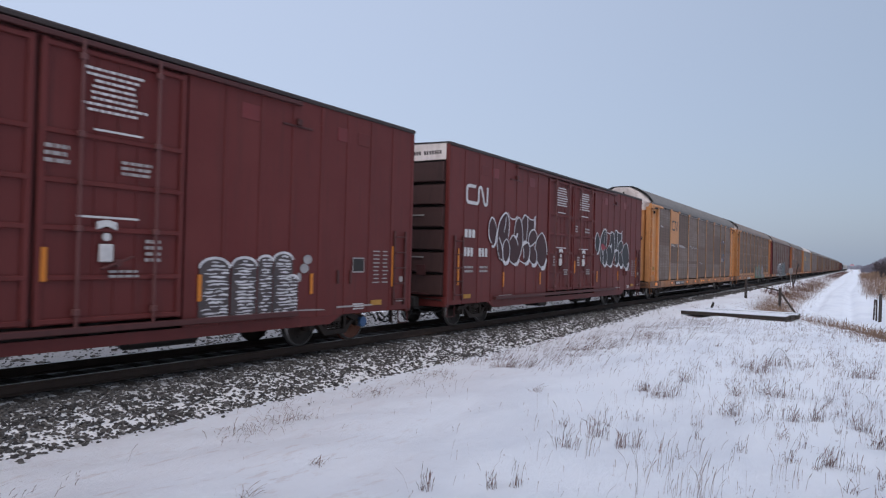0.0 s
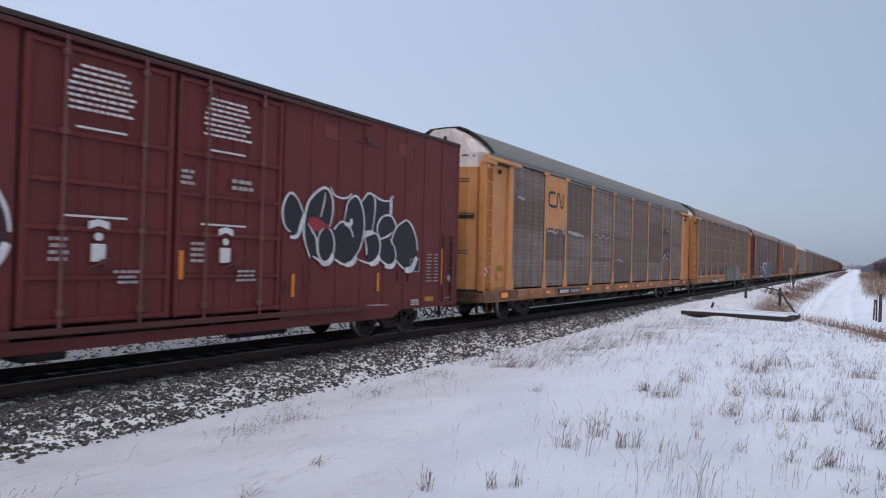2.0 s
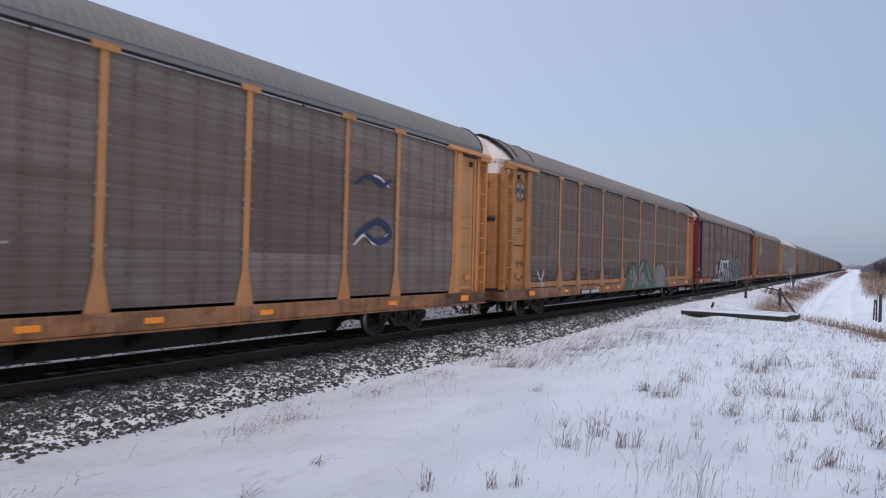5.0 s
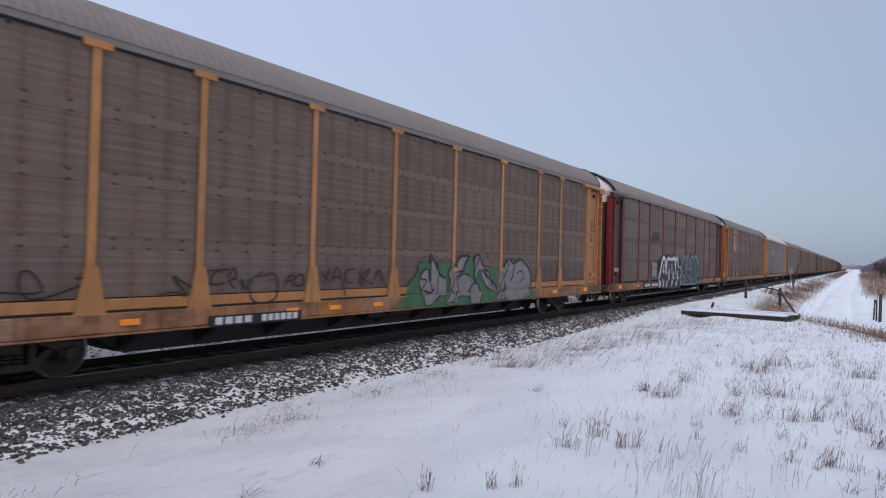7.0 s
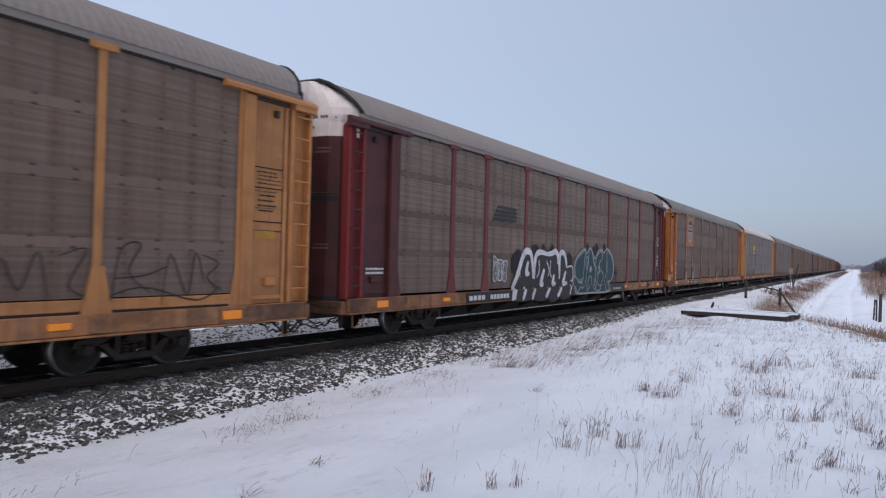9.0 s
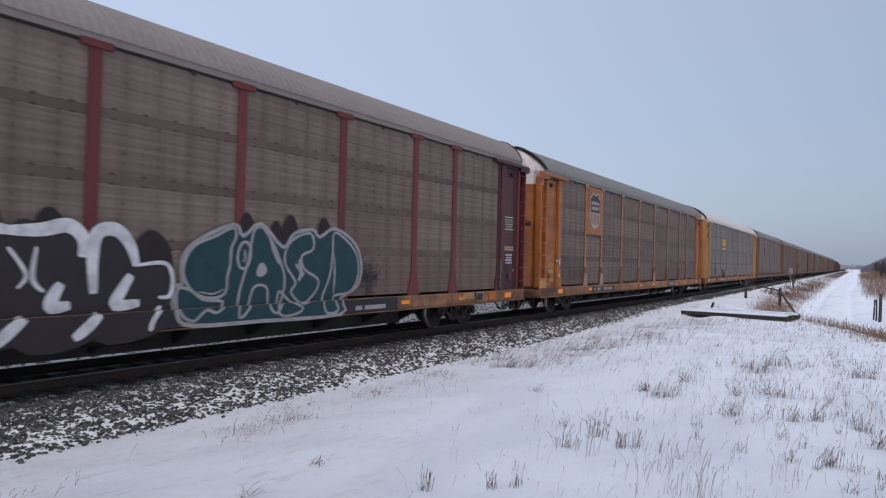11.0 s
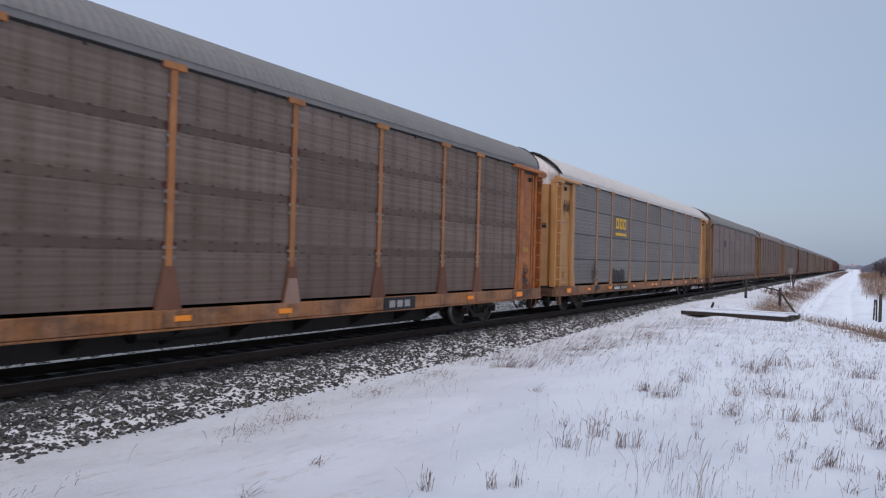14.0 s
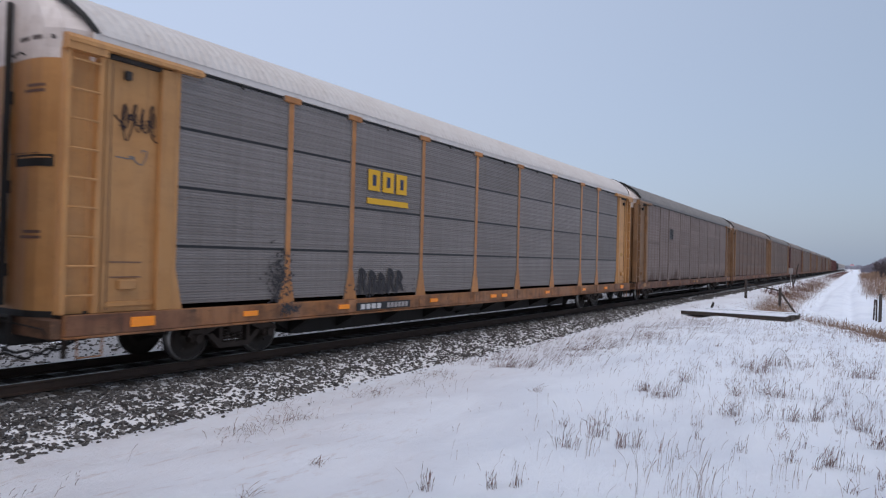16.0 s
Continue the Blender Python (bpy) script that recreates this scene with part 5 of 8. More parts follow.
def panel_mesh(width, style, mat, bolts=False, mud=None):
    """Ribbed steel screen, origin at its lower middle; mud: the muddy rows (0, 2, 4, 6) and the bands between them (1, 3, 5)."""
    g = Geo()
    h = PANEL_Z1 - PANEL_Z0
    deep = {"rows": 0.009, "bands": 0.0013, "flat": 0.0007, "smooth": 0.0006}[style]
    low = 0.18 if style == "flat" else 0.0
    if style == "rows":
        cut = 0.022
        rows = [(i * h / 4 + cut, (i + 1) * h / 4 - cut) for i in range(4)]
    else:
        rows = [(low, 0.95), (1.11, 1.97), (2.13, 2.99), (3.15, h)]
        second = len(g.f)
        for a, b in ((0.95, 1.11), (1.97, 2.13), (2.99, 3.15)):
            g.box(0.002, 0.006, -width / 2, width / 2, a, b)
        third = len(g.f)
        # bolt heads in pairs above and below each band
        n = max(2, round(width / 0.61))
        for a, b in ((0.95, 1.11), (1.97, 2.13), (2.99, 3.15)) if bolts else ():
            for k in range(n):
                y = -width / 2 + width * (k + 0.5) / n
                for z in (a + 0.012, b + 0.004):
                    g.box(0.004, 0.014, y - 0.042, y + 0.042, z - 0.019, z + 0.019, 0.006)
        bolted = len(g.f)
    for z0, z1 in rows:
        n = max(1, round((z1 - z0) / (0.05 if style == "rows" else 0.075)))
        p = (z1 - z0) / n
        vs, fs = [], []
        prof = []
        for i in range(n):
            z = z0 + i * p
            prof += [(0.0, z), (deep, z + p * 0.2), (deep, z + p * 0.55), (0.0, z + p * 0.78)]
        prof.append((0.0, z1))
        for q in prof:
            vs += [(q[0], -width / 2, q[1]), (q[0], width / 2, q[1])]
        for i in range(len(prof) - 1):
            fs.append((2 * i, 2 * i + 1, 2 * i + 3, 2 * i + 2))
        g.add(vs, fs)
    first = len(g.f)
    for i in (1, 2, 3):
        if style == "rows":
            g.box(-0.012, 0.004, -width / 2, width / 2, i * h / 4 - 0.024, i * h / 4 + 0.024)
    me = g.mesh("screen_panel", mat)
    me.materials.append(BLACK_PAINT)
    me.materials.append(mat if style == "smooth" else ZINC_STRIP if style == "flat" else ZINC_BAND)
    me.materials.append(BOLT_RUST)
    if mud is not None:
        if not bolts:
            me.materials[2] = mat
        me.materials.append(ZINC_MUD)
    starts = (0.0, 0.95, 1.11, 1.97, 2.13, 2.99, 3.15, 9.0)
    for p in me.polygons:
        k = p.index
        p.material_index = 1 if k >= first else 0 if style == "rows" else 2 if second <= k < third else 3 if third <= k < bolted else 0
        if mud and any(starts[r] < p.center.z < starts[r + 1] for r in mud):
            p.material_index = 4
    return me


def split_panel(me, style):
    """The sheets and bands of a screen as meshes of their own, from the bottom up."""
    step = (PANEL_Z1 - PANEL_Z0) / 4
    starts = [k * step for k in range(4)] if style == "rows" else [0.0, 0.95, 1.11, 1.97, 2.13, 2.99, 3.15]
    piles = [[] for _ in starts]
    for p in me.polygons:
        z = p.center.z + (0.03 if style == "rows" else -0.01 if p.material_index == 3 else 0.0)
        piles[max(k for k, a in enumerate(starts) if a <= max(z, 0.0))].append(p)
    out = []
    for pile in piles:
        used = sorted({v for p in pile for v in p.vertices})
        at = {v: k for k, v in enumerate(used)}
        piece = bpy.data.meshes.new("screen_sheet")
        piece.from_pydata([tuple(me.vertices[v].co) for v in used], [], [[at[v] for v in p.vertices] for p in pile])
        for m in me.materials:
            piece.materials.append(m)
        for q, p in zip(piece.polygons, pile):
            q.material_index = p.material_index
        out.append(piece)
    return out


ROOF_ARC = [(1.56, 5.36), (1.52, 5.46), (1.40, 5.64), (1.22, 5.81), (1.02, 5.96), (0.80, 6.09), (0.55, 6.18), (0.0, 6.20)]
ROOF_ARC = ROOF_ARC + [(-x, z) for x, z in ROOF_ARC[-2::-1]]


def roof_mesh(mat, half):
    """Ribbed arch of sheet steel with rounded shoulders."""
    g = Geo()
    ring = []
    y = -half
    step = 0.045
    i = 0
    while y < half + 1e-6:
        k = i % 4
        ring.append((y, 0.009 if k in (1, 2) else 0.0))
        y += step
        i += 1
    n = len(ROOF_ARC)
    vs, fs = [], []
    for y, d in ring:
        for x, z in ROOF_ARC:
            out = 0.42 * max(0.0, (z - 5.36) / 0.79) * max(0.0, (abs(y) - half + 0.8) / 0.8)
            vs.append((x * (1 + d * 0.7), y + (out if y > 0 else -out), z + d * min(1.0, (z - 5.1) * 1.5)))
    for a in range(len(ring) - 1):
        for b in range(n - 1):
            fs.append((a * n + b, a * n + b + 1, (a + 1) * n + b + 1, (a + 1) * n + b))
    g.add(vs, fs)
    return g.mesh("roof", mat)


def end_outline(z):
    """Half width of the end shell at a height."""
    return 1.40 if z < 5.2 else 0.955 * float(np.interp(z, [p[1] for p in ROOF_ARC[:8]], [p[0] for p in ROOF_ARC[:8]])) if z > 5.36 else 1.40 + 0.09 * (z - 5.2) / 0.16


def end_shell(z0, z1, s):
    """A rounded end, bulging at the corners, between two heights."""
    g = Geo()
    zs = [z0 + (z1 - z0) * i / 8 for i in range(9)]
    n = 12
    vs, fs = [], []
    for z in zs:
        w = end_outline(z)
        for k in range(n + 1):
            u = -1 + 2 * k / n
            vs.append((w * u, s * (13.80 - 0.62 * abs(u) ** 6), z))
    for i in range(8):
        for k in range(n):
            fs.append((i * (n + 1) + k, i * (n + 1) + k + 1, (i + 1) * (n + 1) + k + 1, (i + 1) * (n + 1) + k))
    return g.add(vs, fs)


def shell_strip(x0, x1, z0, z1, e, out):
    """A thin strip that follows the rounded end."""
    g, n = Geo(), 8
    vs = []
    for k in range(n + 1):
        x = x0 + (x1 - x0) * k / n
        y = 13.80 - 0.62 * abs(x / 1.40) ** 6
        vs += [(x, e * (y + out), z0), (x, e * (y + out), z1), (x, e * (y - 0.02), z0), (x, e * (y - 0.02), z1)]
    fs = []
    for k in range(n):
        a, b = 4 * k, 4 * k + 4
        fs += [(a, b, b + 1, a + 1), (a + 1, b + 1, b + 3, a + 3), (a + 2, a, b, b + 2)[::-1]]
    fs += [(0, 1, 3, 2), (4 * n, 4 * n + 2, 4 * n + 3, 4 * n + 1)]
    return g.add(vs, fs)


POST_CACHE, PANELS, ROOFS, LUGS = {}, {}, {}, {}


def lug_mesh(mat):
    if mat.name not in LUGS:
        LUGS[mat.name] = Geo().box(-0.0125, 0.0125, -0.13, 0.13, -0.14, 0.14, 0.008).mesh("sill_lug", mat)
    return LUGS[mat.name]


def post_mesh(mat, foot, cap, kind, sole=None, flank=None, w=0.075):
    """A post with its flared foot; sole, flank: colours of the foot and the side faces where they differ."""
    key = (mat.name, foot, cap, kind, sole.name if sole else "", flank.name if flank else "", w)
    if key not in POST_CACHE:
        g = Geo()
        if foot:
            g.prism([(-0.27, 0.80), (0.27, 0.80), (0.25, 1.05), (w + 0.02, 1.80), (-w - 0.02, 1.80), (-0.25, 1.05)], "x", 0.012, 0.075)
            base_faces = len(g.f)
            g.box(0.0, 0.036, -w, w, 1.76, 5.20, 0.008)
        else:
            g.prism([(-w - 0.16, 0.98), (w + 0.16, 0.98), (w, 1.72), (-w, 1.72)], "x", 0.006, 0.038)
            base_faces = len(g.f)
            g.box(0.0, 0.034, -w, w, 1.40, 5.20, 0.008)
        if cap:
            g.box(0.004, 0.072, -w - 0.165, w + 0.165, 5.15, 5.27, 0.01)
        first = len(g.f)
        for z in (1.95, 2.12, 2.9, 3.07, 3.85, 4.02, 4.7) if kind else ():      # bolted clips
            for s in (-1, 1):
                g.box(0.02, 0.042, s * (w + 0.002), s * (w + 0.05), z - 0.028, z + 0.028)
        me = g.mesh("post", mat)
        me.materials.append(CLIP if kind else mat)
        me.materials.append(sole or mat)
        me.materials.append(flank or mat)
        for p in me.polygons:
            # side faces take the flank colour, darker where one is given
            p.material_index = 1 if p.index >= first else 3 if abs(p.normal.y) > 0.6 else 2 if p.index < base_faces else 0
        POST_CACHE[key] = me
    return POST_CACHE[key]


def autorack(name, label, st, spin, group="cars of the train"):
    car = thing(name, label, "railcar", group)
    P, S, PAN = st["paint"], st["sill"], st["panel"]
    # underframe
    g = Geo().box(-0.33, 0.33, -13.7, 13.7, 0.62, 0.98, 0.02)
    g.prism([(-8.6, 0.62), (-7.9, 0.24), (7.9, 0.24), (8.6, 0.62)], "x", -0.48, 0.48)
    for y in (-8, -6.4, -4.6, -2.6, -0.8, 0.8, 2.6, 4.6, 6.4, 8):
        g.prism([(-1.42, 0.98), (1.42, 0.98), (1.42, 0.80), (0.48, 0.30), (-0.48, 0.30), (-1.42, 0.80)], "y", y - 0.06, y + 0.06)
    g.box(-1.46, 1.46, -13.6, 13.6, 0.98, 1.05)
    part("underframe", g, UNDER, car, "grimy dark steel underframe")
    # low hanging brake rigging and air tank
    t = Geo().tube((0.7, -1.6, 0.62), (0.7, 0.2, 0.62), 0.2, 14)
    part("air_tank", t, UNDER, car)
    for s in (-1, 1):
        g = Geo()
        x0, x1 = sorted((s * 1.46, s * 1.575))
        g.box(x0, x1, -13.62, 13.62, 0.74, 1.06, 0.015)
        a, b = sorted((s * 1.40, s * 1.60))
        g.box(a, b, -13.62, 13.62, 0.70, 0.735, 0.008)
        part("side_sill", g, S, car, "rust-stained side sill")
        # lugs along the sill
        for y in BAYS[1:-1]:
            part("sill_lug", lug_mesh(S), None, car, "", (s * 1.5875, y, 0.90))
        for i, (a, b) in enumerate(zip(BAYS, BAYS[1:])):
            w = round(b - a - 0.10, 3)
            mud = st["mud"].get(i, ()) if "mud" in st else None
            key = (w, st["style"], PAN.name, mud)
            if key not in PANELS:
                PANELS[key] = panel_mesh(w, st["style"], PAN, st.get("bolts", False), mud)
            at = (s * PANEL_X, (a + b) / 2, PANEL_Z0)
            if s > 0 and spin:
                if (key, "split") not in PANELS:
                    PANELS[key, "split"] = split_panel(PANELS[key], st["style"])
                for k, piece in enumerate(PANELS[key, "split"]):
                    part("screen_sheet" if k % 2 == 0 or st["style"] == "rows" else "screen_band", piece, None, car, "", at)
            else:
                pn = part("screen_panel", PANELS[key], None, car, "", at)
                if s < 0:
                    pn.rotation_euler = (0, 0, math.pi)
        for i, y in enumerate(BAYS):
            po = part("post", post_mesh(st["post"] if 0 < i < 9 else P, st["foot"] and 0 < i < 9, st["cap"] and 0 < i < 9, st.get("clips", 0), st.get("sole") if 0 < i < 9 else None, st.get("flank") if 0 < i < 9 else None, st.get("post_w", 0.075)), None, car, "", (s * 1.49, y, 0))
            if s < 0:
                po.rotation_euler = (0, 0, math.pi)
        if st["style"] == "flat":
            x0, x1 = sorted((s * 1.46, s * 1.53))
            part("lower_rail", Geo().box(x0, x1, -11.8, 11.8, 1.10, 1.28, 0.01), P, car)
            x0, x1 = sorted((s * 1.47, s * 1.515))
            part("drain_gap", Geo().box(x0, x1, -11.8, 11.8, 1.062, 1.095), UNDER, car)
        # top rail under the eave, black to draw the shadow line there
        x0, x1 = sorted((s * 1.42, s * 1.510))
        part("top_rail", Geo().box(x0, x1, -11.9, 11.9, 5.205, 5.25), RUBBER, car)
        x0, x1 = sorted((s * 1.49, s * 1.548))
        part("eave_strip", Geo().box(x0, x1, -13.30, 13.30, 5.245, 5.375, 0.006), st["roof"], car)
        # hangers under the eave
        for y in (-10.4, -5.9, -3.0, 0.3, 2.8, 5.7, 10.3):
            c0, c1 = sorted((s * 1.50, s * 1.53))
            part("eave_hanger", Geo().box(c0, c1, y - 0.03, y + 0.03, 5.15, 5.25, 0.006), UNDER, car)
        # end bays: corner recess with rungs, side sheet, heavy top bracket
        for e in (-1, 1):
            y0, y1 = sorted((e * 11.9, e * 13.12))
            x0, x1 = sorted((s * 1.36, s * 1.45))
            d = Geo().box(x0, x1, y0, y1, 1.06, 5.12, 0.01)
            c0, c1 = sorted((s * 1.44, s * 1.475))
            part("end_side_sheet", d, P, car)
            for yy in (y0 + 0.12, y1 - 0.12):
                part("stiffener", Geo().box(c0, c1, yy - 0.05, yy + 0.05, 1.06, 5.05, 0.008), P, car)
            c0, c1 = sorted((s * 1.452, s * 1.459))
            # black strip laid on the sheet in place of a dark, shaded gap
            part("door_gap", Geo().box(c0, c1, e * 13.01 - 0.08, e * 13.01 + 0.08, 1.1, 5.0), UNDER, car)
            if e > 0 and st.get("plate", True):
                part("yellow_label", Geo().box(c0, c1, e * 12.5 - 0.27, e * 12.5 + 0.27, 2.34, 2.50), YELLOW_PLATE if s > 0 else P, car, "small yellow label")
            for z in (2.95, 3.28) if e > 0 else ():
                part("label_line", Geo().box(c0 + 0.001, c1 + 0.002, e * 12.5 - 0.28, e * 12.5 + 0.28, z - 0.007, z + 0.007), RUST_POST, car)
            c0, c1 = sorted((s * 1.45, s * 1.54))
            part("latch_box", Geo().box(c0, c1, e * 12.62 - 0.14, e * 12.62 + 0.14, 1.42, 1.58, 0.015), P, car)
            part("bracket_lug", Geo().box(c0, c1, e * 12.7 - 0.05, e * 12.7 + 0.05, 4.78, 4.92, 0.01), UNDER, car)
            c0, c1 = sorted((s * 1.45, s * 1.565))
            part("end_post", Geo().box(c0, c1, e * 11.98 - 0.14, e * 11.98 + 0.14, 1.06, 5.1, 0.012), P, car)
            c0, c1 = sorted((s * 1.44, s * 1.475))
            part("kick_plate", Geo().box(c0, c1, y0 + 0.18, y1 - 0.18, 1.15, 1.23, 0.008), P, car)
            y0, y1 = sorted((e * 13.14, e * 13.66))
            x0, x1 = sorted((s * 1.30, s * 1.36))
            c = Geo().box(x0, x1, y0, y1, 1.06, 5.08)
            x0, x1 = sorted((s * 1.36, s * 1.53))
            c.box(x0, x1, e * 13.14 - 0.05, e * 13.14 + 0.05, 1.06, 5.1, 0.012)
            c.box(x0, x1, e * 13.64 - 0.04, e * 13.64 + 0.04, 1.06, 5.1, 0.012)
            part("corner_post", c, st.get("recess", P) if e < 0 else st.get("corner", P), car)
            ya, yb = sorted((e * 13.18, e * 13.61))
            ladder(car, s * 1.46, ya, yb, 1.35, 4.9, 9, P, s * 0.09)
            y0, y1 = sorted((e * 11.35, e * 13.72))
            k = Geo()
            k.prism([(s * 1.46, 5.13), (s * 1.64, 5.13), (s * 1.64, 5.19), (s * 1.57, 5.26), (s * 1.46, 5.26)], "y", y0, y1)
            h0, h1 = sorted((e * 13.10, e * 13.72))
            k.prism([(s * 1.44, 5.02), (s * 1.62, 5.02), (s * 1.62, 5.13), (s * 1.44, 5.13)], "y", h0, h1)
            part("top_bracket", k, P, car)
            # black bar stands for the shaded recess under the bracket
            h0, h1 = sorted((e * 12.12, e * 13.02))
            c0, c1 = sorted((s * 1.45, s * 1.53))
            part("door_track", Geo().box(c0, c1, h0, h1, 5.05, 5.125, 0.012), UNDER, car, "black bar in place of the shade under the bracket")
    # roof and ends
    if st["roof"].name not in ROOFS:
        ROOFS[st["roof"].name] = roof_mesh(st["roof"], 13.2)
    part("roof", ROOFS[st["roof"].name], None, car, st.get("roof_label", "ribbed grey metal roof"))
    for e in (-1, 1):
        part("end_door", end_shell(1.10, st.get("cap_z", 4.88), e), P, car, "rounded end door")
        part("rubber_strip", end_shell(1.0, 1.10, e), RUBBER, car, "black strip under the end door")
        for z in (2.25, 3.95):
            part("hinge", Geo().box(-0.08, 0.10, e * 13.80 - 0.04, e * 13.80 + 0.06, z - 0.22, z + 0.22, 0.015), RUST_POST, car)
        part("grab_iron", Geo().path([(0.22, e * 13.79, 5.02), (0.24, e * 13.85, 5.04), (0.5, e * 13.85, 5.06), (0.52, e * 13.79, 5.03)], 0.014, 5), UNDER, car)
        part("end_cap", end_shell(st.get("cap_z", 4.88), 6.16, e), WHITE_CAP, car, "white-painted upper end")
        g = Geo()      # roof hoop at the end, dark rubber seal
        pts = [(x * 0.985, e * (13.24 + 0.42 * (z - 5.36) / 0.79), z) for x, z in ROOF_ARC]
        g.path(pts, 0.045, 6)
        part("roof_seal", g, RUBBER, car)
        bar = Geo().tube((0.12, e * 13.86, 1.15), (0.12, e * 13.86, 5.9), 0.05, 8)
        for z in (1.7, 3.0, 4.4):
            bar.box(0.05, 0.2, e * 13.80 - 0.05, e * 13.80 + 0.09, z - 0.1, z + 0.1, 0.01)
        part("door_bar", bar, UNDER, car, "dark vertical locking bar")
        slot = part("door_slot", shell_strip(0.35, 1.12, 3.30, 3.48, e, 0.006), RUBBER, car, "dark slot in the end door")
        part("slot_bar", shell_strip(0.42, 1.10, 3.425, 3.445, e, 0.014), P, slot)
        part("seam_line", shell_strip(-1.1, 1.2, 3.50, 3.512, e, 0.004), RUST_POST, car)
        for z in (4.52, 2.28):
            part("end_notice", shell_strip(0.62, 0.98, z, z + 0.045, e, 0.003), RUST_POST, car)
            part("end_notice", shell_strip(0.55, 0.98, z - 0.085, z - 0.04, e, 0.003), RUST_POST, car)
        part("door_slot", Geo().box(-0.5, -0.25, e * 13.80 - 0.02, e * 13.80 + 0.02, 3.34, 3.46), RUBBER, car)
        for i in range(11):
            if i % 5 != 4:
                part("end_stencil", shell_strip(0.36 + 0.07 * i, 0.36 + 0.07 * (i + 0.72), 5.24, 5.31, e, 0.004), SPRAY_ASH, car)
        part("end_sill", Geo().box(-1.5, 1.5, e * 13.60, e * 13.78, 0.70, 1.0, 0.02), SILL_END, car, "grimy brown end sill")
        for s in (-1, 1):
            c0, c1 = sorted((s * 1.574, s * 1.581))
            part("sill_end", Geo().box(c0, c1, e * 11.35, e * 13.6, 0.745, 1.05), SILL_END, car, "grimy brown end of the sill")
        part("draft_box", Geo().box(-0.36, 0.36, e * 12.2, e * 13.85, 0.52, 1.0, 0.03), UNDER, car)
    # reflectors, plates
    lamps = st.get("reflectors", (-12.37, -7.4, -0.4))
    for y in [*lamps, *(-v for v in lamps)]:
        for s in (-1, 1):
            w, h = (0.21, 0.08) if abs(y) > 11.5 else (0.17, 0.05)
            x0, x1 = sorted((s * 1.574, s * 1.604))
            part("reflector", Geo().box(x0, x1, y - w, y + w, 0.90 - h, 0.90 + h, 0.005), st.get("glint", REFLECT), car)
    steps(car, (-13.2, 13.2), 1.5, 0.74, S)
    end_gear(car, 13.75, 0.7)
    for y in (-10.06, 10.06):
        truck(car, y, spin)
    return car


def sign_plate(car, bay, z0, mat, label):
    a, b = BAYS[bay], BAYS[bay + 1]
    return part("sign_plate", Geo().box(1.50, 1.535, a + 0.05, b - 0.05, z0, 5.20, 0.006), mat, car, label)


AMBER_POST = weathered("ochre_post_paint", (0.40, 0.165, 0.056), (0.40, 0.19, 0.078), (0.17, 0.055, 0.030), 0.5, streak=0.6, stain=0.3)
SILL_END = weathered("grimy_brown_sill_end", (0.17, 0.075, 0.042), (0.27, 0.14, 0.075), (0.035, 0.021, 0.017), 0.65, streak=0.85, spots=0.8, fade=0.95, stain=0.7)
FLANK_GREY = weathered("grey_brown_post_side", (0.19, 0.15, 0.125), (0.22, 0.175, 0.15), (0.10, 0.07, 0.055))
FLANK_TAN = weathered("tan_post_side", (0.24, 0.135, 0.07), (0.27, 0.165, 0.095), (0.11, 0.06, 0.036))
POST_RED = weathered("wine_post_paint", (0.135, 0.026, 0.027), (0.15, 0.042, 0.04), (0.06, 0.022, 0.02))
RECESS_RED = weathered("brighter_red_recess", (0.19, 0.024, 0.026), (0.20, 0.034, 0.034), (0.08, 0.020, 0.019), streak=0.6)
RUST_POST = weathered("rusty_post_paint", (0.13, 0.075, 0.06), (0.17, 0.105, 0.085), (0.06, 0.035, 0.028))
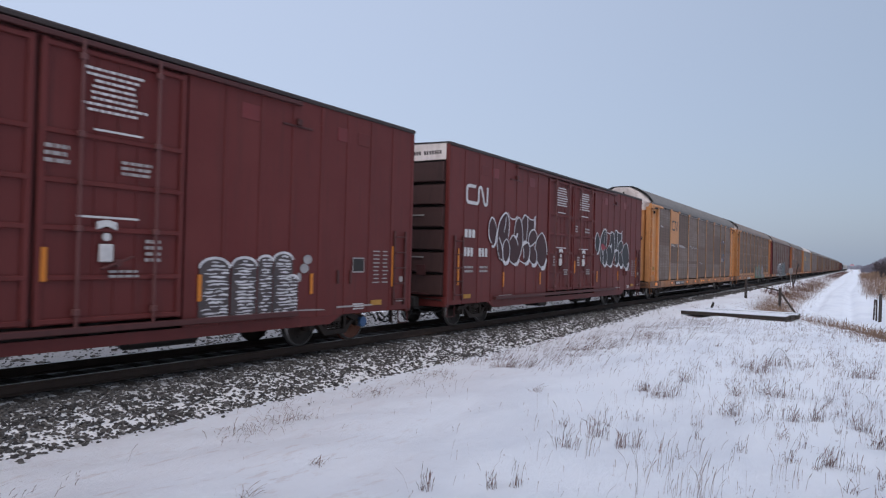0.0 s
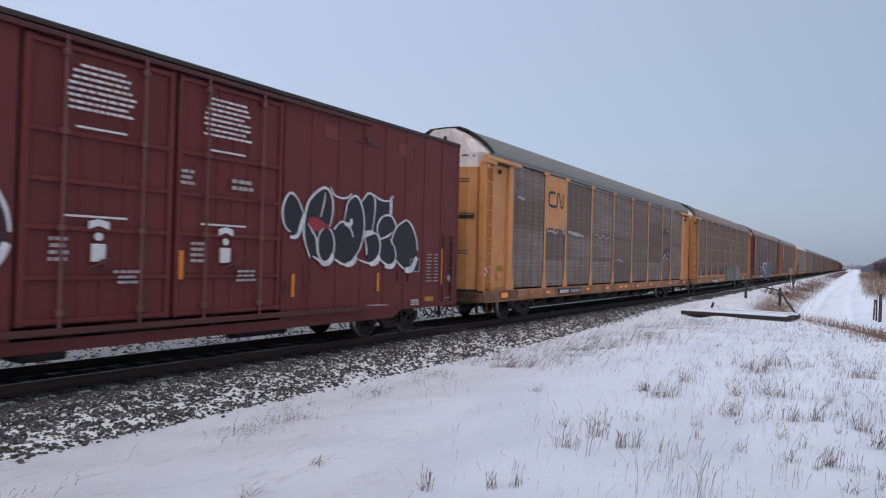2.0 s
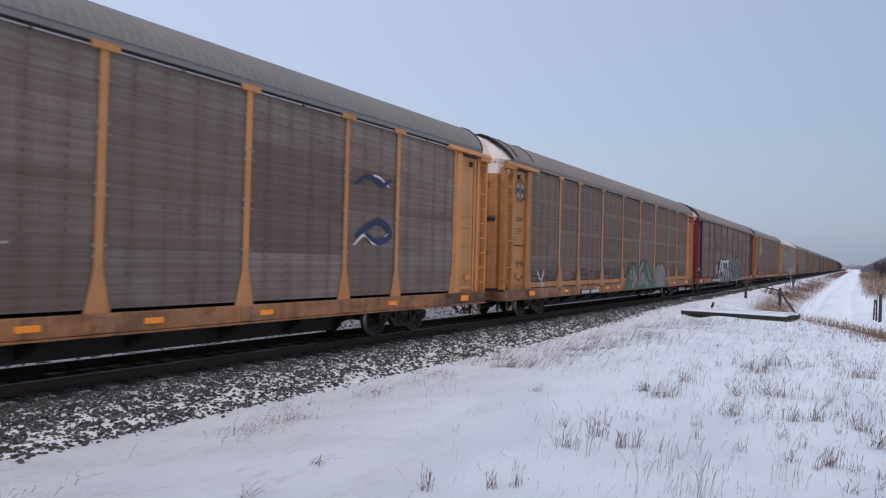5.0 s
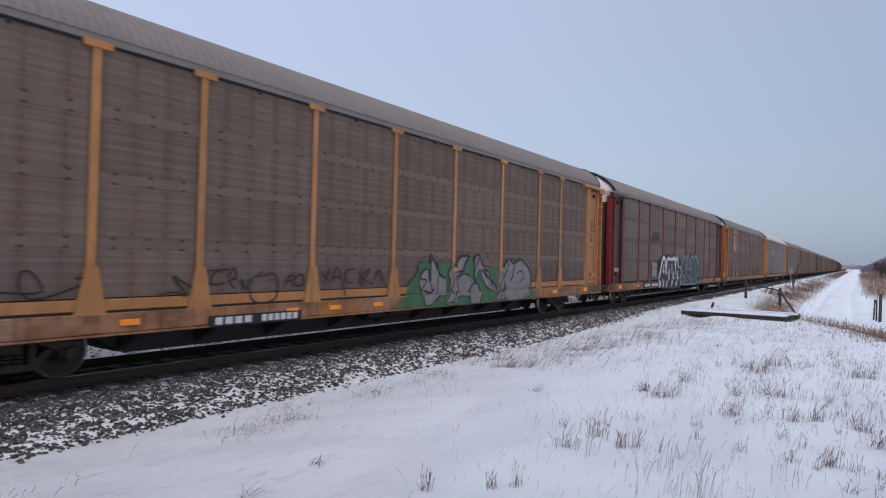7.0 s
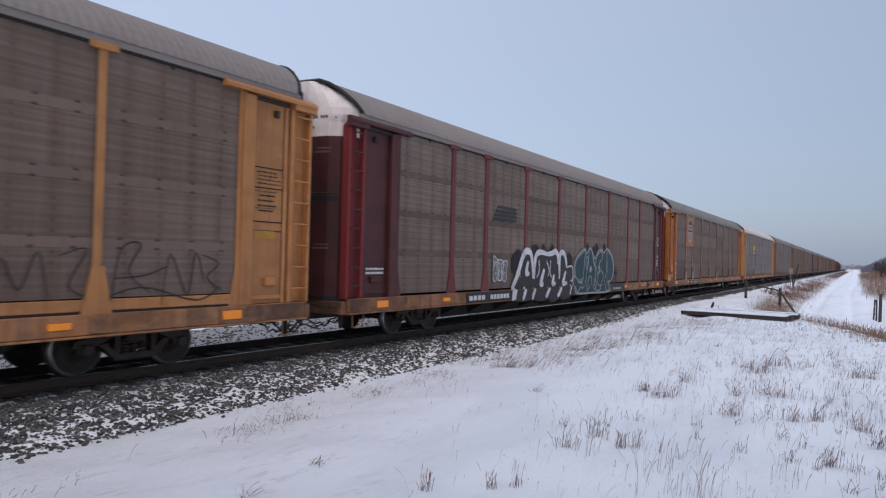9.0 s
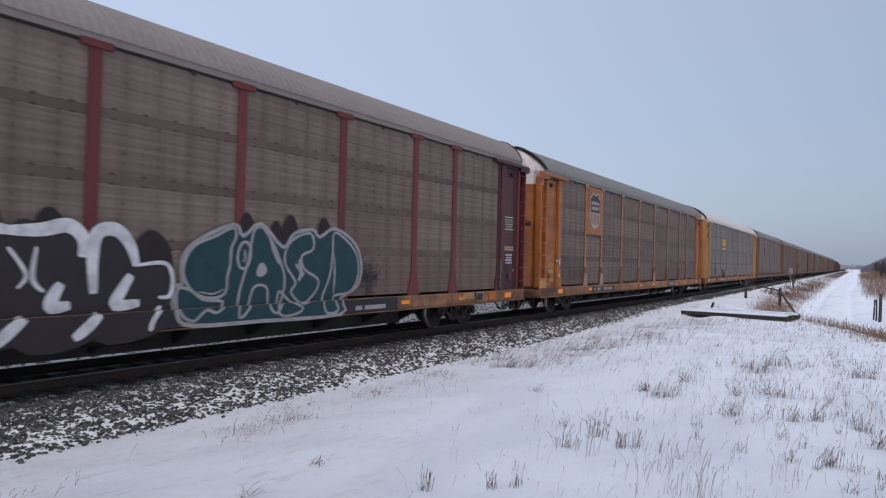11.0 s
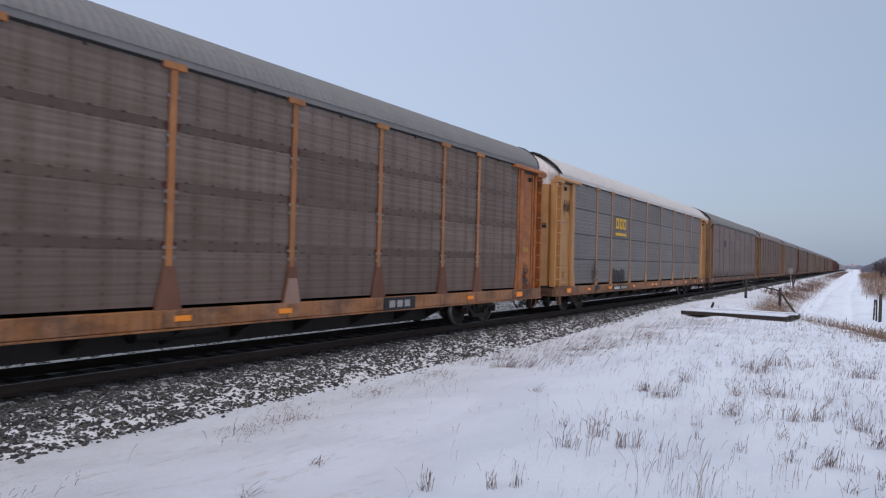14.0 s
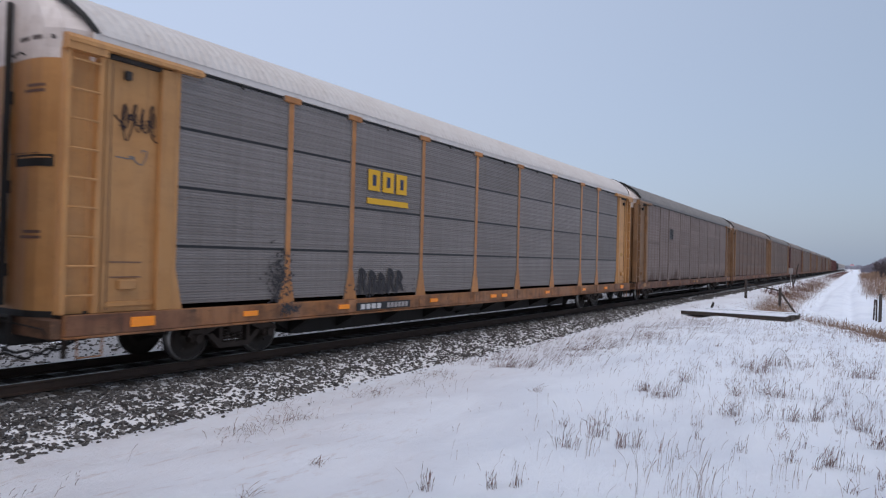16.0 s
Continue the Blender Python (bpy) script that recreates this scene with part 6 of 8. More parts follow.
STYLES = {
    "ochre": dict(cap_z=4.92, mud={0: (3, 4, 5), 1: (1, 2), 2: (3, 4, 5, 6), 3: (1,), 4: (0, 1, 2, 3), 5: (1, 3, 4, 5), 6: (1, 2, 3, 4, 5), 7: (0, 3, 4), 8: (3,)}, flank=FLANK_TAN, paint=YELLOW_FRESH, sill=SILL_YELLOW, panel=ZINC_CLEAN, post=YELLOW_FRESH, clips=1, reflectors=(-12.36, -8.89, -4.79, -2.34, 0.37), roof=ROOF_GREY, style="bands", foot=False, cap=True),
    "ochre_brown": dict(mud={i: (0,) for i in (0, 2, 3, 4, 6, 8)}, bolts=True, flank=FLANK_TAN, paint=YELLOW, sill=SILL_YELLOW, panel=ZINC_WARM, post=YELLOW, reflectors=(-11.65, -8.51, -4.93, -2.11, -3.65), roof=ROOF_BROWN, style="flat", foot=True, cap=True),
    "wine": dict(mud={0: (0,), 2: (0,), 5: (0,), 6: (0, 2), 7: (0,), 8: (0, 2)}, recess=RECESS_RED, cap_z=4.82, bolts=True, plate=False, corner=POST_RED, post_w=0.105, paint=RACK_RED, sill=SILL_YELLOW, panel=ZINC_ROAD, post=POST_RED, reflectors=(-12.38, -9.48, -6.70), roof=ROOF_BROWN, style="bands", foot=False, cap=True),
    "amber": dict(mud={0: (0,), 3: (0,), 4: (0,), 5: (0, 2, 4), 6: (0,), 7: (0,), 8: (0,)}, cap_z=4.82, bolts=True, sole=FOOT_RUST, flank=FOOT_RUST, paint=AMBER, sill=SILL_YELLOW, panel=ZINC, post=AMBER_POST, clips=1, reflectors=(-11.86, -8.61, -1.2), roof=ROOF_GREY, style="bands", foot=True, cap=True),
    "pale": dict(cap_z=4.96, flank=FLANK_GREY, paint=PALE_YELLOW, sill=SILL_YELLOW, panel=ZINC_PALE, post=YELLOW, reflectors=(-12.37, -10.12, -7.43, -3.77, -0.37), roof=ROOF_WHITE, style="rows", foot=False, cap=True, roof_label="ribbed white metal roof"),
    "dull": dict(glint=DULL_GLINT, paint=FAR_OCHRE, sill=SILL_BROWN, panel=ZINC, post=ZINC, roof=ROOF_GREY, style="bands", foot=False, cap=False),
    "rusty": dict(glint=DULL_GLINT, paint=RACK_RED, sill=SILL_BROWN, panel=ZINC_WARM, post=RUST_POST, roof=ROOF_BROWN, style="bands", foot=True, cap=False),
    "grey": dict(glint=DULL_GLINT, paint=FAR_OCHRE, sill=SILL_BROWN, panel=ZINC_ROSY, post=ZINC_ROSY, roof=ROOF_GREY, style="smooth", foot=False, cap=False),
}


# ---- rolling stock: boxcars ----
def boxcar(name, label, seed, spin=True):
    car = thing(name, label, "railcar", "cars of the train")
    W, H0, H1 = 1.50, 0.72, 5.30
    g = Geo().box(-0.32, 0.32, -9.2, 9.2, 0.55, 0.95, 0.02).box(-0.38, 0.38, -5.6, 5.6, 0.40, 0.56, 0.02)
    for y in (-5.2, -3, -1, 1, 3, 5.2):
        g.box(-1.4, 1.4, y - 0.08, y + 0.08, 0.62, 0.95, 0.01)
    g.box(-1.45, 1.45, -9.25, 9.25, 0.95, 1.02)
    part("underframe", g, UNDER, car, "grimy dark steel underframe")
    part("inner_wall", Geo().box(-1.43, 1.43, -9.19, 9.19, 1.03, 5.28), BOX_RED_DARK, car)
    part("air_tank", Geo().tube((0.75, 1.9, 0.52), (0.75, 3.3, 0.52), 0.2, 14), UNDER, car)
    part("brake_valve", Geo().box(0.5, 1.1, -2.2, -1.5, 0.34, 0.62, 0.03), UNDER, car)
    for s in (-1, 1):
        # side wall either side of the doors, in sheets with raised seams
        for e in (-1, 1):
            edges = [2.52, 3.35, 4.2, 5.05, 5.9, 6.75, 7.6, 8.45, 9.32]
            for a, b in zip(edges, edges[1:]):
                y0, y1 = sorted((e * a, e * b))
                x0, x1 = sorted((s * (W - 0.06), s * W))
                part("wall_sheet", Geo().box(x0, x1, y0 + 0.004, y1 - 0.004, H0, H1 - 0.02, 0.004), BOX_RED, car)
                c0, c1 = sorted((s * W, s * (W + 0.016)))
                seam = Geo().box(c0, c1, e * b - 0.05 - (0.04 if b > 9.3 else 0) * e, e * b + 0.05 - (0.05 if b > 9.3 else 0) * e, H0, H1 - 0.05, 0.005)
                part("seam_strip", seam, BOX_RED, car)
            # tie-down pockets near the top
            for k, yy in enumerate((3.9, 6.6, 7.3)):
                x0, x1 = sorted((s * W, s * (W + 0.012)))
                part("roof_patch", Geo().box(x0, x1, e * yy - 0.22, e * yy + 0.22, 4.62, 4.92, 0.005), BOX_PATCH if k < 2 else BOX_RED, car, "newer red paint patch" if k < 2 else "")
            j = Geo()
            x0, x1 = sorted((s * W, s * (W + 0.09)))
            j.box(x0, x1, e * 5.15 - 0.07, e * 5.15 + 0.07, 4.72, 4.86, 0.02)
            x0, x1 = sorted((s * W, s * (W + 0.03)))
            j.box(x0, x1, e * 5.15 - 0.42, e * 5.15 + 0.42, 4.69, 4.73, 0.006)
            part("roof_hatch_hook", j, BOX_RED_DARK, car)
        # two plug doors
        for e in (-1, 1):
            y0, y1 = sorted((e * 0.04, e * 2.46))
            x0, x1 = sorted((s * (W - 0.05), s * (W - 0.005)))
            door = part("plug_door", Geo().box(x0, x1, y0, y1, 0.92, 5.12, 0.008), BOX_RED, car)
            f0, f1 = sorted((s * (W - 0.005), s * (W + 0.045)))
            for z in (0.98, 1.62, 2.36, 3.06, 3.78, 5.05):
                part("door_rail", Geo().box(f0, f1, y0, y1, z - 0.04, z + 0.04, 0.012), BOX_RED, door)
            for yy in (y0 + 0.05, y1 - 0.05):
                part("door_stile", Geo().box(f0, f1 - 0.002, yy - 0.05, yy + 0.05, 0.92, 5.12, 0.012), BOX_RED, door)
            # slight vertical ribs pressed in the door
            r0, r1 = sorted((s * (W - 0.005), s * (W + 0.012)))
            for k in (0.9, 1.25, 1.6):
                part("door_rib", Geo().box(r0, r1, e * k - 0.02, e * k + 0.02, 1.0, 5.0, 0.004), BOX_RED, door)
            for yy in (0.62, 1.9):
                q = Geo().tube((s * (W + 0.09), e * yy, 0.84), (s * (W + 0.09), e * yy, 5.2), 0.024, 8)
                for z in (1.1, 2.36, 3.78, 4.95):
                    b0, b1 = sorted((s * (W + 0.03), s * (W + 0.12)))
                    q.box(b0, b1, e * yy - 0.05, e * yy + 0.05, z - 0.05, z + 0.05, 0.012)
                part("locking_rod", q, ROD_PINK, door, "worn pinkish vertical locking rod")
            h = Geo()
            hx = s * (W + 0.11)
            h.path([(hx, e * 1.25 - 0.28, 1.75), (hx, e * 1.25 + 0.25, 1.95)], 0.022, 6)
            h.tube((s * W, e * 1.25, 1.85), (s * (W + 0.13), e * 1.25, 1.85), 0.06, 10)
            part("door_lever", h, BOX_RED_DARK, door)
        # door tracks, side sill with its deeper middle
        x0, x1 = sorted((s * (W - 0.02), s * (W + 0.13)))
        part("door_track", Geo().box(x0, x1, -6.6, 5.2, 0.78, 0.88, 0.012).box(x0, s * (W + 0.1), -5.2, 5.2, 5.14, 5.22, 0.01), BOX_RED_DARK, car)
        x0, x1 = sorted((s * (W - 0.05), s * (W - 0.005)))
        sl = Geo()
        sl.prism([(-6.9, 0.72), (-6.5, 0.53), (6.3, 0.53), (6.7, 0.72)], "x", x0, x1)
        part("side_sill", sl, BOX_RED, car)
        # corner posts, ladders, rungs
        for e in (-1, 1):
            y0, y1 = sorted((e * 8.55, e * 9.0))
            ladder(car, s * W, y0, y1, 1.0, 2.55, 5, BOX_RED_DARK, s * 0.08)
            rail_geo = Geo()
            for yy in (y0, y1):
                a0, a1 = sorted((s * (W + 0.01), s * (W + 0.06)))
                rail_geo.box(a0, a1, yy - 0.03, yy + 0.03, 0.85, 2.7, 0.008)
            part("ladder_rail", rail_geo, BOX_RED_DARK, car)
        # eave
        x0, x1 = sorted((s * (W - 0.10), s * (W + 0.035)))
        part("eave", Geo().box(x0, x1, -9.34, 9.34, 5.26, 5.34, 0.012), ROOF_EDGE, car, "dark grimy eave strip")
    # roof
    r = Geo()
    r.prism([(-1.52, 5.32), (-1.5, 5.36), (0, 5.40), (1.5, 5.36), (1.52, 5.32), (0, 5.35)], "y", -9.34, 9.34)
    y = -9.0
    while y < 9.1:
        r.prism([(-1.48, 5.37), (0, 5.405), (1.40, 5.37), (1.40, 5.385), (0, 5.42), (-1.40, 5.385)], "y", y - 0.06, y + 0.06)
        y += 1.0
    part("roof", r, ROOF_EDGE, car, "dark ribbed metal roof")
    # ends: heavy horizontal ribs and a white band at the top
    for e in (-1, 1):
        # black backing draws the shadow line under each lapped sheet
        wall = part("end_wall", Geo().box(-1.44, 1.44, e * 9.20, e * 9.24, 0.8, 4.86), UNDER, car, "steel end of lapped sheets, coloured dark for shade")
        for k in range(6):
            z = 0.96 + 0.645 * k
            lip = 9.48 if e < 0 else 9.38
            part("end_sheet", Geo().prism([(e * 9.24, z + 0.03), (e * (lip - 0.01), z + 0.045), (e * lip, z + 0.07), (e * (lip - 0.05), z + 0.60), (e * 9.24, z + 0.62)], "x", -1.37, 1.37), END_SHADED, wall)
        # brake gear on the end; its black housings also fill in for shade
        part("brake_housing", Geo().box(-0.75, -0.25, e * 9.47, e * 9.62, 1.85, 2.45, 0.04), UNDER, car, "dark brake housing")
        hub = Geo()
        hub.path([(-0.5 + 0.26 * math.cos(0.5236 * j), e * 9.67, 2.15 + 0.26 * math.sin(0.5236 * j)) for j in range(13)], 0.018, 6)
        for j in range(4):
            hub.tube((-0.5, e * 9.65, 2.15), (-0.5 + 0.26 * math.cos(1.5708 * j), e * 9.67, 2.15 + 0.26 * math.sin(1.5708 * j)), 0.014, 5)
        part("brake_wheel", hub, UNDER, car, "dark hand brake wheel")
        part("brake_rod", Geo().tube((-0.5, e * 9.50, 1.0), (-0.5, e * 9.50, 1.9), 0.03, 8), UNDER, car)
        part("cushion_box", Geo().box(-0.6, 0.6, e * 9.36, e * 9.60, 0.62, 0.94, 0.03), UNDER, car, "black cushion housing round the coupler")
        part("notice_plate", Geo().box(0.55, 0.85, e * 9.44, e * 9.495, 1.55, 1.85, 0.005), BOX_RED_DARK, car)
        for z in (2.05, 3.25):
            part("end_notice", Geo().box(0.2, 0.75, e * 9.40, e * 9.485, z, z + 0.035), STENCIL_DIM, car)
        for s in (-1, 1):
            x0, x1 = sorted((s * 1.38, s * 1.505))
            part("corner_post", Geo().box(x0, x1, e * 9.20, e * 9.345, 0.72, 5.3, 0.012), BOX_RED, car)
        part("end_band", Geo().prism([(-1.44, 4.86), (1.44, 4.86), (1.44, 5.32), (0, 5.35), (-1.44, 5.32)], "y", *sorted((e * 9.22, e * 9.33))), WHITE_CAP, car, "white-painted band under the roof")
        for k in range(11):
            if k != 3:
                x = 0.25 + 0.09 * k
                part("end_mark", Geo().box(x, x + 0.062, e * 9.33 - 0.004, e * 9.33 + 0.004, 5.02, 5.13), SPRAY_ASH, car)
        part("end_sill", Geo().box(-1.48, 1.48, e * 9.15, e * 9.36, 0.66, 0.95, 0.015), BOX_RED, car)
        k = Geo().path([(-0.9, e * 9.52, 1.05), (0.9, e * 9.52, 1.05)], 0.02, 6)
        k.box(-1.0, 1.0, e * 9.36, e * 9.56, 1.0, 1.03)
        part("crossover_step", k, BOX_RED_DARK, car)
    end_gear(car, 9.3, 0.7)
    steps(car, (-9.05, 9.05), 1.47, 0.72, BOX_RED_DARK)
    for y in (-6.95, 6.95):
        truck(car, y, spin)
    # the body is 3.2 m wide: its far side stands farther from the track axis
    for ob in car.children_recursive:
        if ob.data.users == 1 and ob.parent.name.split(".")[0] != "truck":
            for v in ob.data.vertices:
                if v.co.x < -1.2:
                    v.co.x -= 0.22
    for ob in car.children:
        ob.location.y += 0.13
    return car


# ---- the train ----
CARS = []       # (thing, distance of its middle along the track at the start)


def place(car, y0):
    CARS.append((car, y0))
    return car


# boxcar at the head of the view
b1 = boxcar("boxcar", "oxide-red double-door boxcar with a white and grey spray tag", 1)
bx = 1.575
bars(b1, "stencil_block", bx, 0.72, 1.84, 4.14, 4.86, 8, STENCIL, 11, "white stencilled text block", 0.44)
bars(b1, "stencil_line", bx, 0.95, 1.75, 3.86, 3.92, 1, STENCIL, 12, gappy=False)
bars(b1, "stencil_small", bx, 0.22, 0.60, 3.28, 3.60, 3, STENCIL_DIM, 13)
bars(b1, "stencil_small", bx, 1.40, 1.95, 3.22, 3.48, 3, STENCIL_DIM, 14)
bars(b1, "stencil_line", bx, 0.72, 1.72, 2.52, 2.58, 1, STENCIL, 15, gappy=False)
bars(b1, "stencil_small", bx, 1.85, 2.15, 1.85, 2.25, 4, STENCIL_DIM, 16)
bars(b1, "stencil_small", bx, 1.25, 1.75, 1.60, 1.75, 2, STENCIL_DIM, 17)
bars(b1, "data_column", 1.525, 7.85, 8.12, 1.38, 2.22, 9, STENCIL_DIM, 18, "white stencilled data lines", 0.30, False)
bars(b1, "data_column", 1.525, 8.22, 8.44, 1.38, 2.22, 9, STENCIL_DIM, 118, "white stencilled figures", 0.30, False)
bars(b1, "stencil_line", 1.525, 6.6, 7.9, 0.86, 0.93, 1, STENCIL_DIM, 19, gappy=False)
striped_tag(b1, 1.524, ((2.95, 3.62, 1.95), (3.66, 4.27, 1.97), (4.30, 4.68, 2.01), (4.70, 5.22, 2.08)), 0.84, SPRAY_ASH, SPRAY_WHITE, 5)
striped_tag(b1, 1.530, ((5.05, 5.38, 1.62),), 0.84, SPRAY_ASH, SPRAY_WHITE, 6)
for k, (y, z, a, h) in enumerate(((5.65, 1.95, 0.13, 0.10), (5.56, 1.76, 0.13, 0.10), (5.41, 1.57, 0.07, 0.10))):
    ring = [(1.526 + 0.002 * (2 - k), y + a * math.cos(0.4488 * j), z + h * math.sin(0.4488 * j)) for j in range(14)]
    part("graffiti_puff", Geo().add(ring, [tuple(range(14))]), SPRAY_PALE, b1, "pale round spray puff")

# second boxcar
b2 = boxcar("boxcar", "oxide-red double-door boxcar with a white ribbon emblem and outline graffiti", 2)
worm(b2, 1.525, -8.32, -6.92, 3.68, 4.26, STENCIL, "white ribbon emblem")
glyph_bars(b2, "owner_mark", 1.525, -8.35, -7.70, 2.68, 2.92, 3, STENCIL, "white owner mark")
glyph_bars(b2, "car_number", 1.525, -8.38, -7.80, 2.12, 2.38, 3, STENCIL, "white number")
glyph_bars(b2, "car_number", 1.525, -7.50, -6.92, 2.12, 2.38, 3, STENCIL, "white number")
bars(b2, "stencil_small", 1.525, -8.3, -7.8, 1.62, 1.86, 2, STENCIL_DIM, 21)
bars(b2, "stencil_small", 1.525, -7.4, -6.9, 1.62, 1.86, 2, STENCIL_DIM, 22)
for k, c in enumerate((-1.2, 1.2)):
    bars(b2, "stencil_block", bx, c - 0.55, c + 0.55, 4.12, 4.86, 8, STENCIL, 23 + k, "white stencilled text block", 0.44)
    bars(b2, "stencil_line", bx, c - 0.4, c + 0.4, 3.86, 3.92, 1, STENCIL, 26 + k, gappy=False)
    bars(b2, "stencil_line", bx, c - 0.55, c + 0.45, 2.52, 2.58, 1, STENCIL, 28 + k, gappy=False)
    bars(b2, "stencil_small", bx, c - 0.75, c - 0.45, 1.85, 2.25, 4, STENCIL_DIM, 30 + k)
    bars(b2, "stencil_small", bx, c + 0.25, c + 0.75, 1.5, 1.75, 3, STENCIL_DIM, 32 + k)
bars(b2, "stencil_small", bx, 0.2, 0.5, 3.2, 3.5, 3, STENCIL_DIM, 34)
bars(b2, "stencil_small", bx, 1.3, 1.8, 3.2, 3.45, 2, STENCIL_DIM, 35)
bars(b2, "data_column", 1.525, 7.85, 8.12, 1.38, 2.18, 9, STENCIL_DIM, 36, "white stencilled data lines", 0.30, False)
bars(b2, "data_column", 1.525, 8.22, 8.44, 1.38, 2.18, 9, STENCIL_DIM, 136, "white stencilled figures", 0.30, False)
bars(b2, "stencil_line", 1.525, -6.1, -5.2, 0.86, 0.92, 1, STENCIL_DIM, 37, gappy=False)
outline_tag(b2, 1.524, -6.86, 1.90, SPRAY_MAROON, SPRAY_WHITE, "white outline balloon graffiti on thin maroon fill", wide=0.93)
outline_tag(b2, 1.524, 2.65, 1.85, SPRAY_BLACK, SPRAY_WHITE, "white outline balloon graffiti on black fill")
smear = [(1.5445, 2.65 + a, 1.85 + b) for a, b in rounded(RED_SMEAR, 4, True)]
part("graffiti_smear", Geo().add(smear, [tuple(range(len(smear)))]), SPRAY_RED, b2, "red spray smear")
for y, z0, z1, w in ((3.28, 1.25, 1.85, 0.05), (2.75, 1.2, 1.5, 0.07), (3.45, 1.4, 1.9, 0.03), (3.95, 1.65, 1.9, 0.05)):
    part("paint_drip", stroke(Geo(), [(y, z1), (y + 0.01, (z0 + z1) / 2), (y, z0)], w, 1.5235), SPRAY_RUST, b2, "thin red paint drip")
for car in (b1, b2):
    for y, z, w, h in ((0.28, 1.82, 0.042, 0.25), (2.97, 1.41, 0.042, 0.24), (5.79, 1.43, 0.042, 0.22), (-2.95, 1.41, 0.042, 0.22), (-5.80, 1.41, 0.042, 0.24), (8.64, 1.81, 0.045, 0.50), (-8.63, 1.81, 0.045, 0.53)):
        part("reflector", Geo().box(1.515, 1.56 if abs(y) < 2 else 1.528, y - w, y + w, z - h, z + h, 0.004), STRIP_GLINT, car, "vertical orange reflector strip")
    for y in (-8.1, 8.02):
        part("yellow_label", Geo().box(1.50, 1.527, y - 0.2, y + 0.2, 0.88, 1.0, 0.003), YELLOW_PLATE, car, "small yellow label")
    for c in (-1.2, 1.2):
        part("lever_plate", Geo().box(1.52, 1.57, c - 0.1, c + 0.12, 1.86, 2.14, 0.01), STENCIL, car, "white lever instruction plate")
        part("lever_disc", Geo().tube((1.55, c, 2.25), (1.575, c, 2.25), 0.065, 12), STENCIL, car)
        part("lever_chevron", Geo().prism([(c - 0.16, 2.36), (c, 2.42), (c + 0.16, 2.36), (c + 0.16, 2.48), (c, 2.52), (c - 0.16, 2.48)], "x", 1.55, 1.576), STENCIL, car)
    holder = part("placard_holder", Geo().box(1.505, 1.532, 7.12, 7.5, 1.69, 1.99, 0.008), UNDER, car)
    rim = Geo()
    ribbon(rim, [(7.11, 1.68), (7.51, 1.68), (7.51, 2.0), (7.11, 2.0)], 0.035, 1.535, True)
    part("frame", rim, STENCIL_DIM, holder, "pale metal frame")
    part("round_sticker", Geo().tube((1.50, 9.0, 1.49), (1.527, 9.0, 1.49), 0.075, 14), STENCIL_DIM, car, "small round sticker")
    bars(car, "stencil_small", 1.527, 8.8, 9.2, 0.92, 1.02, 2, STENCIL_DIM, 140)
    bars(car, "stencil_small", 1.527, 7.15, 7.6, 0.80, 0.96, 3, STENCIL, 141)
    part("scrape_line", stroke(Geo(), [(5.4, 0.885), (5.8, 0.875), (6.2, 0.86)], 0.03, 1.527), STENCIL_DIM, car)
    for yy in (6.62, 7.05):
        part("grab_bracket", Geo().box(1.50, 1.545, yy - 0.03, yy + 0.03, 1.42, 1.72, 0.01), BOX_RED_DARK, car)
# one axle of the first boxcar is newer: rust-red wheels and a blue bearing cap
rusty = WHEELSET.copy()
rusty.materials[0] = weathered("rust_red_wheel", (0.17, 0.060, 0.035), (0.20, 0.085, 0.05), (0.06, 0.03, 0.022), 0.7)
for bogie in [c for c in b1.children if c.name.startswith("truck") and c.location.y > 0]:
    for axle in [c for c in bogie.children if c.name.startswith("wheelset") and c.location.y > 0]:
        axle.data = rusty
    part("bearing_cap", Geo().tube((1.05, 0.90, 0.46), (1.17, 0.90, 0.46), 0.125, 16), plain("blue_cap_paint", (0.085, 0.17, 0.34), 0.5, wear=0.4), bogie, "blue bearing cap")
place(b1, 4.43)
place(b2, 24.83)

# car carriers
r1 = autorack("autorack_car", "ochre car carrier with grey screens and a dark ribbon emblem", STYLES["ochre"], True)
part("eave_drip", Geo().box(1.508, 1.526, -7.0, 11.6, 5.165, 5.195), STENCIL_DIM, r1, "pale strip along the top of the screens")
sign_plate(r1, 1, 3.25, YELLOW_FRESH, "ochre painted sign plate")
worm(r1, 1.54, -8.95, -7.45, 4.04, 4.62, BLACK_PAINT, "dark ribbon emblem")
part("number_board", Geo().box(1.58, 1.606, -7.95, -5.65, 0.78, 1.0, 0.004), BLACK_PAINT, r1, "black number board")
glyph_bars(r1, "car_mark", 1.612, -7.85, -6.95, 0.83, 0.95, 4, STENCIL)
glyph_bars(r1, "car_number", 1.612, -6.75, -5.75, 0.83, 0.95, 6, STENCIL_DIM)
for k, (a, b, z, w) in enumerate(((-6.95, -6.3, 3.17, 0.13), (-6.35, -5.75, 3.13, 0.16), (-5.8, -5.3, 3.11, 0.10), (-7.55, -7.35, 3.18, 0.20), (-11.45, -10.9, 4.15, 0.09))):
    part("tape_patch", stroke(Geo(), [(a, z), (a + 0.3 * (b - a), z + 0.02), (a + 0.7 * (b - a), z - 0.025), (b, z)], w, 1.53 + 0.001 * k, 0.7), STENCIL_DIM, r1, "torn white tape remnant")
scrawl(r1, 1.535, -8.95, -8.1, 3.08, 3.24, 3, 3, SPRAY_PALE, 0.07)
